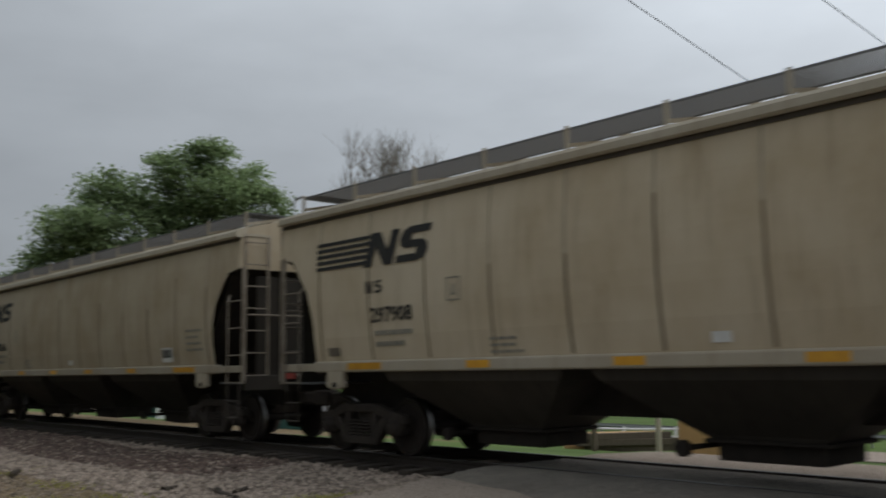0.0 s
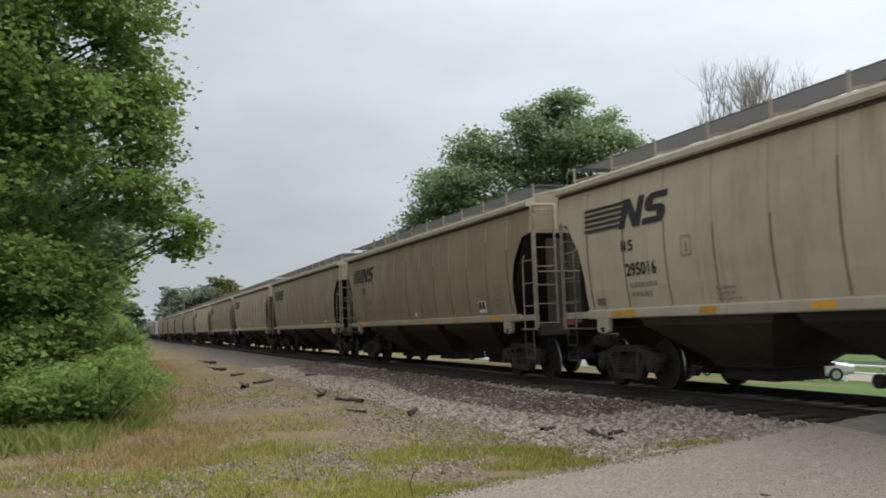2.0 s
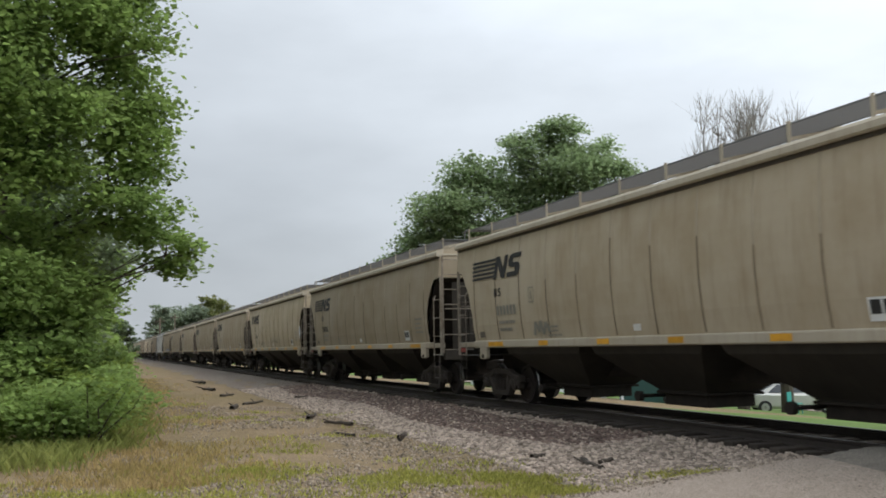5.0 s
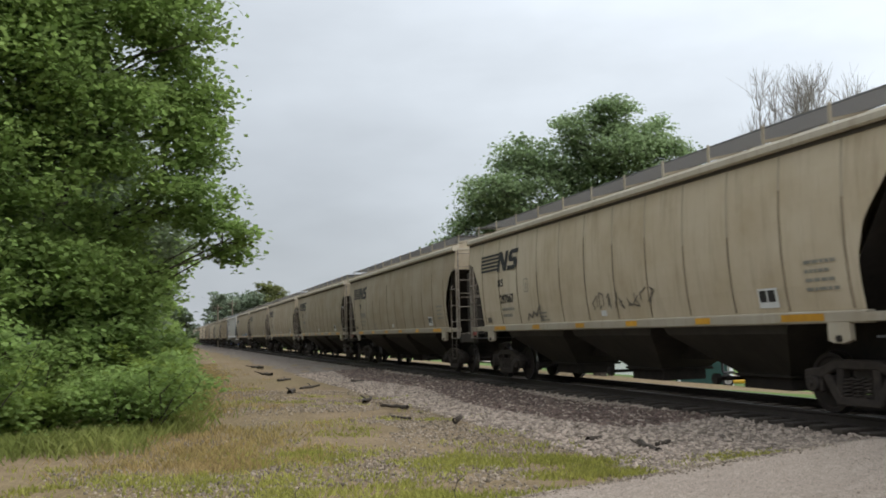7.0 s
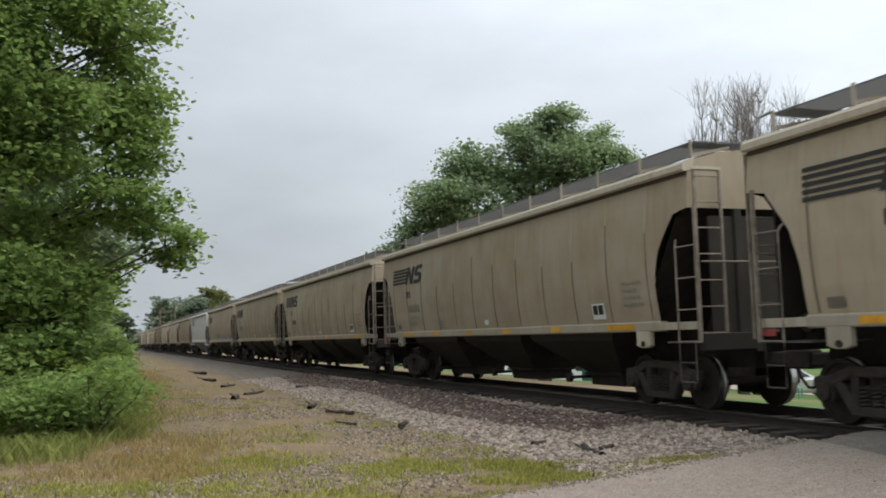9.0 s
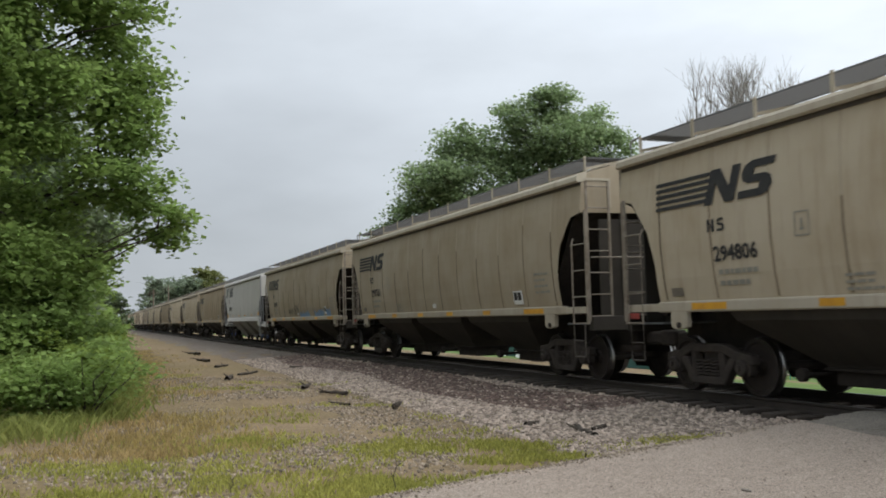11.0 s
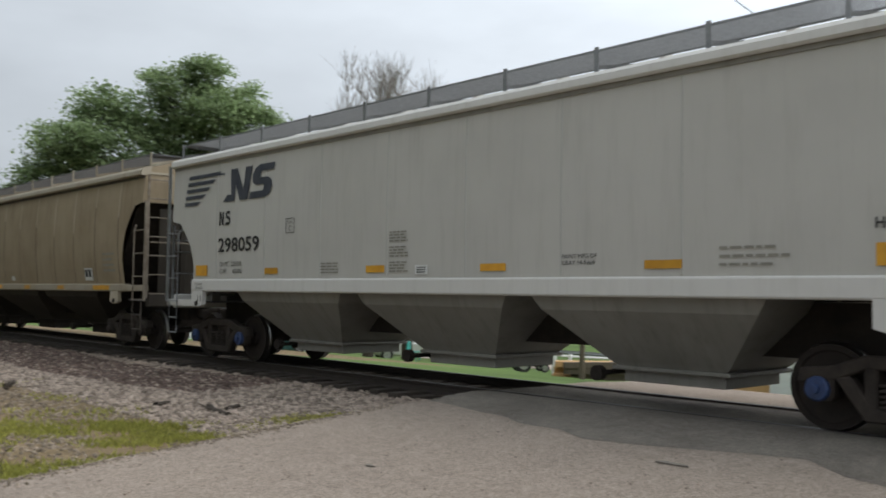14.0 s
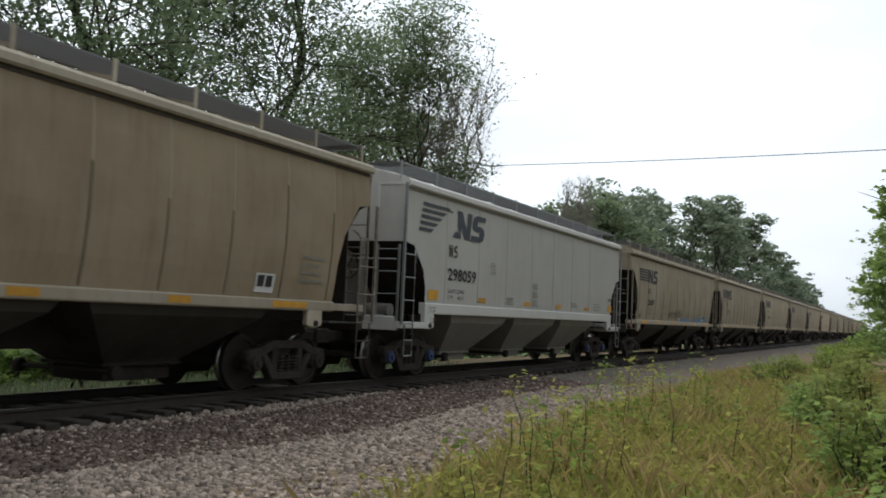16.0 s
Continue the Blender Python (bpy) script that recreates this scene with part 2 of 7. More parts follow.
M_TRUCK = material("greasy_cast_iron", (0.034, 0.029, 0.026), 0.85, spec=0.15, second=(0.062, 0.051, 0.043), scale=7, bump=0.25, bump_scale=25)
M_WHEEL = material("rusty_wheel_steel", (0.035, 0.025, 0.02), 0.8, second=(0.02, 0.016, 0.014), scale=9)
M_TREAD = material("bright_tread_steel", (0.35, 0.34, 0.33), 0.3, 1.0, second=(0.2, 0.19, 0.18), scale=8)
M_CAP = material("blue_bearing_cap", (0.04, 0.075, 0.19), 0.5, second=(0.025, 0.035, 0.08), scale=9)
M_GALV = material("galvanised_steel", (0.30, 0.305, 0.31), 0.5, 0.6, second=(0.22, 0.225, 0.23), scale=12)
M_GRATE = material("dull_grating", (0.17, 0.172, 0.175), 0.6, 0.3, second=(0.17, 0.17, 0.17), scale=9)
M_LADDER = material("worn_ladder_paint", (0.29, 0.255, 0.205), 0.65, second=(0.14, 0.105, 0.075), scale=7)
M_STEP = material("dark_step_iron", (0.09, 0.075, 0.06), 0.75, second=(0.05, 0.042, 0.035), scale=9)
M_INK = material("black_stencil_paint", (0.018, 0.018, 0.02), 0.65, second=(0.035, 0.033, 0.03), scale=5)
M_NAVY = material("faded_navy_paint", (0.035, 0.04, 0.055), 0.6, second=(0.06, 0.063, 0.075), scale=4)
M_FAINT = material("faded_small_lettering", (0.2, 0.19, 0.165), 0.7, second=(0.28, 0.265, 0.22), scale=6)
M_SMEAR = material("dark_smeared_paint", (0.11, 0.095, 0.075), 0.75, second=(0.2, 0.17, 0.13), scale=5)
M_YELLOW = material("reflective_yellow", (0.66, 0.34, 0.03), 0.5, second=(0.5, 0.24, 0.03), scale=6, vary=0.2)
M_WHITE = material("white_label", (0.72, 0.72, 0.7), 0.55, second=(0.6, 0.6, 0.58), scale=9)
M_RED = material("red_label", (0.35, 0.06, 0.05), 0.55, second=(0.25, 0.06, 0.05), scale=9)
M_BLUE_SPRAY = material("blue_spray_paint", (0.10, 0.22, 0.42), 0.6, second=(0.2, 0.28, 0.38), scale=3)

# ---- ground, track bed and road ----
M_GROUND = material("dry_grassy_soil", (0.225, 0.168, 0.105), 0.95, second=(0.155, 0.112, 0.068), scale=1.3, third=(0.165, 0.128, 0.068), third_scale=0.16, speck=0.3, speck_scale=26, bump=0.8, bump_scale=9, spec=0.1)
M_BED = material("ballast_fines", (0.225, 0.193, 0.158), 0.95, speck=0.45, speck_scale=14, second=(0.12, 0.105, 0.088), scale=16, third=(0.15, 0.115, 0.097), third_scale=0.5, bump=1.0, bump_scale=22, spec=0.1)
M_BED_DARK = material("dark_ballast", (0.06, 0.05, 0.042), 0.9, second=(0.035, 0.03, 0.026), scale=16, bump=1.0, bump_scale=22, spec=0.15)
M_STONE = material("crushed_limestone", (0.365, 0.3, 0.245), 0.9, second=(0.255, 0.205, 0.166), scale=30, island=0.55, spec=0.15, bump=0.3, bump_scale=60)
M_GRAVEL = material("dusty_brown_gravel", (0.29, 0.24, 0.185), 0.92, second=(0.2, 0.162, 0.122), scale=30, island=0.5, spec=0.12)
M_STONE_RED = material("rust_stained_ballast", (0.17, 0.122, 0.1), 0.9, second=(0.11, 0.08, 0.067), scale=30, island=0.5, spec=0.15)
M_ASPHALT = material("old_grey_asphalt", (0.365, 0.302, 0.25), 0.95, second=(0.29, 0.24, 0.2), scale=5, third=(0.35, 0.29, 0.24), third_scale=0.5, speck=0.36, speck_scale=75, bump=1.0, bump_scale=90, spec=0.12)
M_PATCH = material("newer_crossing_asphalt", (0.225, 0.197, 0.167), 0.95, second=(0.15, 0.133, 0.113), scale=7, speck=0.35, speck_scale=85, third=(0.25, 0.225, 0.19), third_scale=0.6, bump=1.0, bump_scale=110, spec=0.12)
M_TAR = material("tar_stain", (0.15, 0.132, 0.112), 0.85, second=(0.2, 0.178, 0.15), scale=20)
M_FAR_GRASS = material("mown_lawn", (0.085, 0.145, 0.035), 0.9, second=(0.125, 0.175, 0.05), scale=0.7, third=(0.07, 0.11, 0.03), third_scale=0.1, bump=0.5, bump_scale=14, spec=0.1)
M_RAIL = material("rusty_rail", (0.045, 0.034, 0.028), 0.75, second=(0.028, 0.023, 0.02), scale=12)
# head metal darkened to hold the shade of the train above it
M_RAILTOP = material("shade_dulled_rail_head", (0.13, 0.125, 0.12), 0.5, 1.0, second=(0.09, 0.085, 0.08), scale=20)
M_TIE = material("creosoted_timber", (0.035, 0.028, 0.022), 0.9, second=(0.06, 0.048, 0.038), scale=8, stretch=(1, 6, 6), bump=0.5, bump_scale=18, vary=0.3)


def far_z(x):
    """The land falls away behind the track to a lower road."""
    return -0.24 - 0.097 * max(0.0, min(x, 47.0) - 12.7) - 0.012 * max(0.0, min(x, 120.0) - 47.0)


def ground_z(x, y):
    u = x - TRACK
    if u > 2.3:
        z = far_z(x)
    elif u > -2.0:
        z = -0.3
    else:
        z = float(np.interp(x, (-60, -6, 0, 3.6, 4.6, 5.8, 8.4), (0.1, -0.25, -0.29, -0.3, -0.36, -0.42, -0.32)))
    amp = 0.05 if u < -4 else 0.02
    return z + amp * noise.noise((x * 0.35, y * 0.35, 0)) + 0.02 * noise.noise((x * 1.7, y * 1.7, 3))


def spread(lo, hi, first, grow, cap):
    """Steps outwards from 0, each a little longer than the last."""
    out, s, v = [0.0], first, 0.0
    while v < hi:
        v += s
        out.append(min(v, hi))
        s = min(s * grow, cap)
    s, v = first, 0.0
    while v > lo:
        v -= s
        out.append(max(v, lo))
        s = min(s * grow, cap)
    return sorted(set(out))


BED_U = (-4.9, -4.3, -3.2, -1.9, -1.4, -1.15, 1.15, 1.4, 1.9, 2.7)
BED_Z = (-0.46, -0.40, -0.35, -0.3, -0.26, -0.22, -0.22, -0.26, -0.3, -0.5)


def build_ground():
    xs = [v + 6 for v in spread(-1506, 2494, 0.35, 1.045, 300)]
    ys = spread(-2000, 2500, 0.4, 1.04, 300)
    verts = [(x, y, ground_z(x, y)) for y in ys for x in xs]
    n = len(xs)
    faces = [(j * n + i, j * n + i + 1, (j + 1) * n + i + 1, (j + 1) * n + i) for j in range(len(ys) - 1) for i in range(n - 1)]
    me = bpy.data.meshes.new("ground")
    me.from_pydata(verts, [], faces)
    me.materials.append(M_GROUND)
    me.materials.append(M_FAR_GRASS)
    for p in me.polygons:
        p.use_smooth = True
        p.material_index = 1 if (p.center.x > TRACK + 2.6 and not (p.center.y < 0 and p.center.x < 26) and not (p.center.y > 24 and p.center.x < 24)) or p.center.x < -30 else 0
    tagged(new("ground", me), "dry grassy soil falling to a mown lawn", "ground", kind="structure")
    # the stone bed under the track, one long low bank
    xs = np.linspace(-4.9, 2.7, 39)
    bm_ys = [v for v in spread(-700, 900, 0.3, 1.03, 60)]
    prof = lambda u: float(np.interp(u, BED_U, BED_Z))
    verts = [(TRACK + u, y, prof(u) + 0.018 * noise.noise((u * 3, y * 3, 1)) + 0.03 * noise.noise((u * 0.8, y * 0.5, 7))) for y in bm_ys for u in xs]
    n = len(xs)
    faces = [(j * n + i, j * n + i + 1, (j + 1) * n + i + 1, (j + 1) * n + i) for j in range(len(bm_ys) - 1) for i in range(n - 1)]
    me = bpy.data.meshes.new("ballast_bed")
    me.from_pydata(verts, [], faces)
    me.materials.append(M_BED)
    me.materials.append(M_BED_DARK)
    # darker stone between the rails and just outside them
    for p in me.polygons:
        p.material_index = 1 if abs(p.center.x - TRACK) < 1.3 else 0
    tagged(new("ballast_bed", me), "grey crushed stone bank under the railway track", "ballast", kind="structure")
    return prof


bed_profile = build_ground()


def bed_z(x):
    return bed_profile(x - TRACK) if -4.9 < x - TRACK < 2.7 else -0.35


ROAD_X = (-60, 0.0, 1.3, 2.8, 4.5, 5.8, 7.4, 9.3, 11.8, 13.5, 18, 30, 46)
ROAD_L = (5.0, 6.9, 7.7, 8.3, 8.8, 9.1, 9.3, 9.45, 9.5, 9.3, 8.8, 8.6, 10.5)
ROAD_R = (1.2, 1.5, 1.6, 1.7, 1.9, 2.0, 1.75, 1.2, 0.9, 0.6, 0.8, 1.2, -3.0)
ROAD_Z = (0.1, -0.24, -0.235, -0.23, -0.21, -0.17, -0.1, -0.022, -0.022, -0.1, None, None, None)


def road_z(x):
    zs = [far_z(a) + 0.05 if z is None else z for a, z in zip(ROAD_X, ROAD_Z)]
    return float(np.interp(x, ROAD_X, zs))


M_EDGE = material("dirty_road_edge", (0.1, 0.085, 0.065), 0.95, second=(0.06, 0.052, 0.042), scale=14, bump=1.0, bump_scale=25)


def wander(y):
    """How far the patch's edge strays over the old surface."""
    return float(np.interp(y, (1.5, 2.4, 4.1, 5.7, 7.2, 8.7), (-0.5, -0.1, 0.95, 0.35, 0.7, 1.05))) + 0.08 * math.sin(y * 5)


def road_strip(name, x0, x1, mat, label, lift=0.0, cells=14, step=0.25):
    n = max(2, int((x1 - x0) / step))
    bm = bmesh.new()
    rows = []
    rng = random.Random(name)
    for i in range(n + 1):
        x = x0 + (x1 - x0) * i / n
        l = float(np.interp(x, ROAD_X, ROAD_L)) + rng.uniform(-0.06, 0.06)
        r = float(np.interp(x, ROAD_X, ROAD_R)) + rng.uniform(-0.06, 0.06)
        z = road_z(x) + (lift * min(1.0, (x - x0) / 0.5) + 0.004 if lift else 0.0)
        row = [bm.verts.new((x, r - 0.6, min(z - 0.05, ground_z(x, r) - 0.02)))]
        for j in range(cells + 1):
            y = r + (l - r) * j / cells
            xx = x + (wander(y) * (x1 - x) / (x1 - x0) if name == "crossing_near" else 0.0)
            row.append(bm.verts.new((xx, y, (road_z(xx) - road_z(x) if xx != x else 0.0) + z + 0.012 * noise.noise((xx * 0.6, y * 0.6, 5)))))
        row.append(bm.verts.new((x, l + 0.25, min(z - 0.05, ground_z(x, l) - 0.02))))
        rows.append(row)
    for a, b in zip(rows, rows[1:]):
        for i in range(len(a) - 1):
            bm.faces.new((a[i], b[i], b[i + 1], a[i + 1]))
    me = mesh_of(name, bm, [mat, M_EDGE], recalc=False)
    for i, p in enumerate(me.polygons):
        p.material_index = 1 if i % (cells + 2) in (0, cells + 1) else 0
    ob = new(name, me)
    return tagged(ob, label, "road", kind="structure")


def build_road():
    road_strip("road", -60, 8.7, M_ASPHALT, "worn light grey asphalt road")
    # newer asphalt ramp at the rails; its edge wanders across the old surface
    road_strip("crossing_near", 7.2, TRACK - 0.84, M_PATCH, "newer brownish asphalt ramp up to the rails", 0.016)
    road_strip("crossing_middle", TRACK - 0.62, TRACK + 0.62, M_PATCH, "asphalt infill between the rails", 0.0)
    road_strip("crossing_far", TRACK + 0.84, 46, M_ASPHALT, "grey asphalt road falling away behind the track", 0.012, step=0.6)
    bm = bmesh.new()
    rows = []
    for i in range(60):
        y = -300 + 10 * i
        rows.append([bm.verts.new((x + 0.0008 * (y - 20) ** 2 * 0.2, y, far_z(x) + 0.05)) for x in (43.0, 46, 49, 52.5)])
    for a, b in zip(rows, rows[1:]):
        for i in range(3):
            bm.faces.new((a[i], b[i], b[i + 1], a[i + 1]))
    tagged(new("lower_road", mesh_of("lower_road", bm, M_ASPHALT)), "grey asphalt road parallel to the track", "road", kind="structure")
    rng = random.Random(11)
    for x, y, w in ((7.1, 4.7, 0.1), (6.2, 3.4, 0.05), (5.2, 6.6, 0.04)):
        bm = bmesh.new()
        pts = [(x + 0.5 * w * rng.uniform(0.6, 1.2) * math.cos(a), y + 1.6 * w * rng.uniform(0.6, 1.2) * math.sin(a)) for a in np.linspace(0, 6.28, 12)[:-1]]
        z = road_z(x) + (0.018 if x < 7.2 else 0.03)
        prism(bm, pts, "z", z - 0.012, z)
        tagged(new("tar_spot", mesh_of("tar_spot", bm, M_TAR)), "dark flat tar spot on the asphalt", "tar spot", "tar spots on the road")


build_road()


def build_track():
    track = holder("railway_track", pose(TRACK, 0, 0), "steel rails on dark creosoted timber sleepers in ballast", "railway track", kind="structure")
    prof = [(-0.07, -0.165), (0.07, -0.165), (0.07, -0.15), (0.015, -0.13), (0.012, -0.05), (0.036, -0.035), (0.036, -0.006), (0.028, 0), (-0.028, 0), (-0.036, -0.006), (-0.036, -0.035), (-0.012, -0.05), (-0.015, -0.13), (-0.07, -0.15)]
    for s in (-1, 1):
        bm = bmesh.new()
        prism(bm, [(s * 0.7535 + x, z) for x, z in prof], "y", -700, 900)
        me = mesh_of("rail", bm, [M_RAIL, M_RAILTOP])
        for p in me.polygons:
            if p.normal.z > 0.5 and p.center.z > -0.02:
                p.material_index = 1
        part("rail", me, None, track, "rusty steel rail with a bright worn head")
    bm = bmesh.new()
    box(bm, -1.32, 1.32, -0.115, 0.115, -0.33, -0.145)
    tie = mesh_of("sleeper", bevelled(bm, 0.012), M_TIE)
    rng = random.Random(2)
    for i in range(300):
        y = -62 + 0.5 * i
        part("sleeper", tie, None, track, at=pose(rng.uniform(-0.06, 0.06), y + rng.uniform(-0.03, 0.03), rng.uniform(-0.012, 0.012), 0, 0, rng.uniform(-1.2, 1.2)))
    bm = bmesh.new()
    for i in range(200):
        box(bm, -1.3, 1.3, 88.4 + 0.5 * i, 88.63 + 0.5 * i, -0.33, -0.155)
        box(bm, -1.3, 1.3, -63 - 0.5 * i, -62.77 - 0.5 * i, -0.33, -0.155)
    tagged(part("far_sleepers", bm, M_TIE, track), kind="stuff")
    # tie plates at the rail feet of the nearest sleepers
    bm = bmesh.new()
    for s in (-1, 1):
        for i in range(120):
            y = -30 + 0.5 * i
            box(bm, s * 0.7535 - 0.17, s * 0.7535 + 0.17, y - 0.09, y + 0.09, -0.165, -0.148)
    tagged(part("tie_plates", bm, M_RAIL, track), kind="stuff")


build_track()


# ---- loose stone, leaves and blades: large counts from arrays ----
def mass(name, corners, mat, face=4, pick=None):
    """One mesh of many separate faces or pieces. corners: (n, face, 3)."""
    n = len(corners)
    me = bpy.data.meshes.new(name)
    me.vertices.add(n * face)
    me.vertices.foreach_set("co", np.ascontiguousarray(corners, dtype=np.float32).ravel())
    me.loops.add(n * face)
    me.loops.foreach_set("vertex_index", np.arange(n * face, dtype=np.int32))
    me.polygons.add(n)
    me.polygons.foreach_set("loop_start", np.arange(0, n * face, face, dtype=np.int32))
    for m in (mat if isinstance(mat, list) else [mat]):
        me.materials.append(m)
    if pick is not None:
        me.polygons.foreach_set("material_index", pick.astype(np.int32))
    me.update(calc_edges=True)
    me.validate()
    return me


def pebbles(name, pts, sizes, mat, seed):
    """Angular stones: bent boxes at the points."""
    rng = np.random.default_rng(seed)
    n = len(pts)
    cube = np.array([(-1, -1, -1), (1, -1, -1), (1, 1, -1), (-1, 1, -1), (-1, -1, 1), (1, -1, 1), (1, 1, 1), (-1, 1, 1)], float)
    q = cube[None] * (1 + rng.uniform(-0.45, 0.35, (n, 8, 3)))
    q *= (rng.uniform(0.6, 1.15, (n, 1, 3)) * np.array([1, 1, 0.75])) * sizes[:, None, None] * 0.5
    a = rng.uniform(0, 6.28, n)
    t = rng.uniform(-0.6, 0.6, n)
    c, s = np.cos(a)[:, None], np.sin(a)[:, None]
    x, y, z = q[..., 0], q[..., 1], q[..., 2]
    ct, st_ = np.cos(t)[:, None], np.sin(t)[:, None]
    y, z = ct * y - st_ * z, st_ * y + ct * z
    q = np.stack([c * x - s * y, s * x + c * y, z], -1) + pts[:, None]
    quads = np.array([(4, 5, 6, 7), (0, 1, 5, 4), (1, 2, 6, 5), (2, 3, 7, 6), (3, 0, 4, 7)])
    me = bpy.data.meshes.new(name)
    me.vertices.add(n * 8)
    me.vertices.foreach_set("co", q.astype(np.float32).ravel())
    idx = (np.arange(n)[:, None, None] * 8 + quads[None]).reshape(-1)
    me.loops.add(len(idx))
    me.loops.foreach_set("vertex_index", idx.astype(np.int32))
    me.polygons.add(n * 5)
    me.polygons.foreach_set("loop_start", np.arange(0, n * 20, 4, dtype=np.int32))
    me.materials.append(mat)
    me.update(calc_edges=True)
    return new(name, me)


def on_road(x, y, margin=0.1):
    return (y < np.interp(x, ROAD_X, ROAD_L) + margin) & (y > np.interp(x, ROAD_X, ROAD_R) - margin)


def build_stones():
    rng = np.random.default_rng(5)
    # track bank, dense by the crossing and thinner with distance
    n = 84000
    y = np.where(rng.random(n) < 0.5, 8.5 + 34 * rng.random(n) ** 1.5, 1.6 - 26 * rng.random(n) ** 1.25)
    u = rng.uniform(-4.7, -1.22, n)
    keep = ~on_road(TRACK + u, y, 0.05)
    y, u = y[keep], u[keep]
    size = rng.uniform(0.032, 0.068, len(y)) * (1 + 0.012 * np.abs(y))
    z = np.interp(u, BED_U, BED_Z) + rng.uniform(0, 0.03, len(y))
    rust = (np.abs(u + 2.3 + 0.3 * np.sin(y * 0.4)) < 0.95) & (rng.random(len(y)) < 0.82) & ((y > 14) | (y < -6))
    for sel, mat, name, label in ((~rust, M_STONE, "ballast_stones", "loose grey crushed ballast stones"), (rust, M_STONE_RED, "stained_ballast", "rust-stained dark ballast stones")):
        ob = pebbles(name, np.stack([TRACK + u[sel], y[sel], z[sel]], -1), size[sel], mat, 7)
        tagged(ob, label, "ballast", kind="stuff")
    # paler gravel spilling into the grass
    n = 52000
    x = rng.uniform(-4.0, 6.4, n)
    y = 7.2 + 22 * rng.random(n) ** 1.4
    f = np.array([noise.noise((a * 0.55, b * 0.4, 9)) for a, b in zip(x, y)])
    keep = (f + 0.06 * (x - 2.2) > -0.08 + 0.25 * rng.random(n)) & ~on_road(x, y, 0.0)
    x, y = x[keep], y[keep]
    z = np.array([ground_z(a, b) for a, b in zip(x, y)]) + rng.uniform(-0.005, 0.02, len(x))
    ob = pebbles("gravel", np.stack([x, y, z], -1), rng.uniform(0.012, 0.042, len(x)), M_GRAVEL, 8)
    tagged(ob, "pale loose gravel lying in thin grass", "gravel", kind="stuff")
    # washed out chippings along the broken edge of the road
    n = 9000
    x = rng.uniform(-3.0, 7.6, n)
    y = np.interp(x, ROAD_X, ROAD_L) + rng.normal(0.1, 0.12, n)
    z = np.array([max(road_z(a) if b < np.interp(a, ROAD_X, ROAD_L) else -9, ground_z(a, b)) for a, b in zip(x, y)]) + rng.uniform(0, 0.012, n)
    ob = pebbles("chippings", np.stack([x, y, z], -1), rng.uniform(0.008, 0.026, n), M_GRAVEL, 18)
    tagged(ob, "pale stone chippings along the road edge", "gravel", kind="stuff")
    n = 2500
    x = rng.uniform(-1.5, 8.5, n)
    y = np.interp(x, ROAD_X, ROAD_L) - 7 * rng.random(n) ** 1.4
    z = np.array([road_z(a) for a in x]) + 0.006
    ob = pebbles("loose_grit", np.stack([x, y, z], -1), rng.uniform(0.006, 0.018, n), M_STONE, 19)
    tagged(ob, "small loose grit lying on the asphalt", "gravel", kind="stuff")
    n = 14000
    x = rng.uniform(2.5, 6.2, n)
    y = 1.2 - 20 * rng.random(n)
    keep = (x > 3.7 + 0.3 * np.sin(y)) & ~on_road(x, y, 0.0)
    x, y = x[keep], y[keep]
    z = np.array([ground_z(a, b) for a, b in zip(x, y)]) + rng.uniform(-0.005, 0.02, len(x))
    ob = pebbles("gravel", np.stack([x, y, z], -1), rng.uniform(0.03, 0.075, len(x)), M_STONE, 9)
    tagged(ob, "loose grey gravel beside the track bank", "gravel", kind="stuff")


build_stones()

# ---- the freight cars: x across (the near side is -x), y along, z from the rail tops ----
def tan_side(z):
    """Half width of the round-sided body at a height."""
    pts = ((1.3, 1.42), (1.55, 1.47), (1.9, 1.525), (2.4, 1.57), (3.0, 1.575), (3.5, 1.545), (4.0, 1.49), (4.2, 1.47))
    return float(np.interp(z, [p[0] for p in pts], [p[1] for p in pts]))


def grey_side(z):
    return float(np.interp(z, (1.3, 1.6, 2.6, 3.6, 4.2), (1.515, 1.53, 1.545, 1.53, 1.5)))


Style = collections.namedtuple("Style", "half arch_top arch_y arch_low side sill bogie hoppers paint trim low rib ribs ladder")
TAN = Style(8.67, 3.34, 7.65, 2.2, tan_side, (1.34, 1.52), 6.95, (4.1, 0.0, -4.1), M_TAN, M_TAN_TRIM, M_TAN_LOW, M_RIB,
            [-7.43 + 1.351 * i for i in range(12)], M_LADDER)
GREY = Style(7.9, 2.82, 6.95, 1.9, grey_side, (1.37, 1.61), 6.68, (3.75, 0.0, -3.75), M_GREY, M_GREY_TRIM, M_GREY_LOW, M_RIB_G,
             [6.03, 4.28, 2.53, 0.76, -0.97, -2.7, -4.45], M_GALV)


def end_y(st, z):
    """Where the side sheet ends: the cut-away over the bogie rises in an arch to the end of the roof."""
    zs = (1.3, st.arch_low, st.arch_low + 0.45 * (st.arch_top - st.arch_low), st.arch_top - 0.06, st.arch_top, 4.6)
    a, h = st.arch_y, st.half
    return float(np.interp(z, zs, (a, a, a + 0.16 * (h - a), a + 0.62 * (h - a), h, h)))


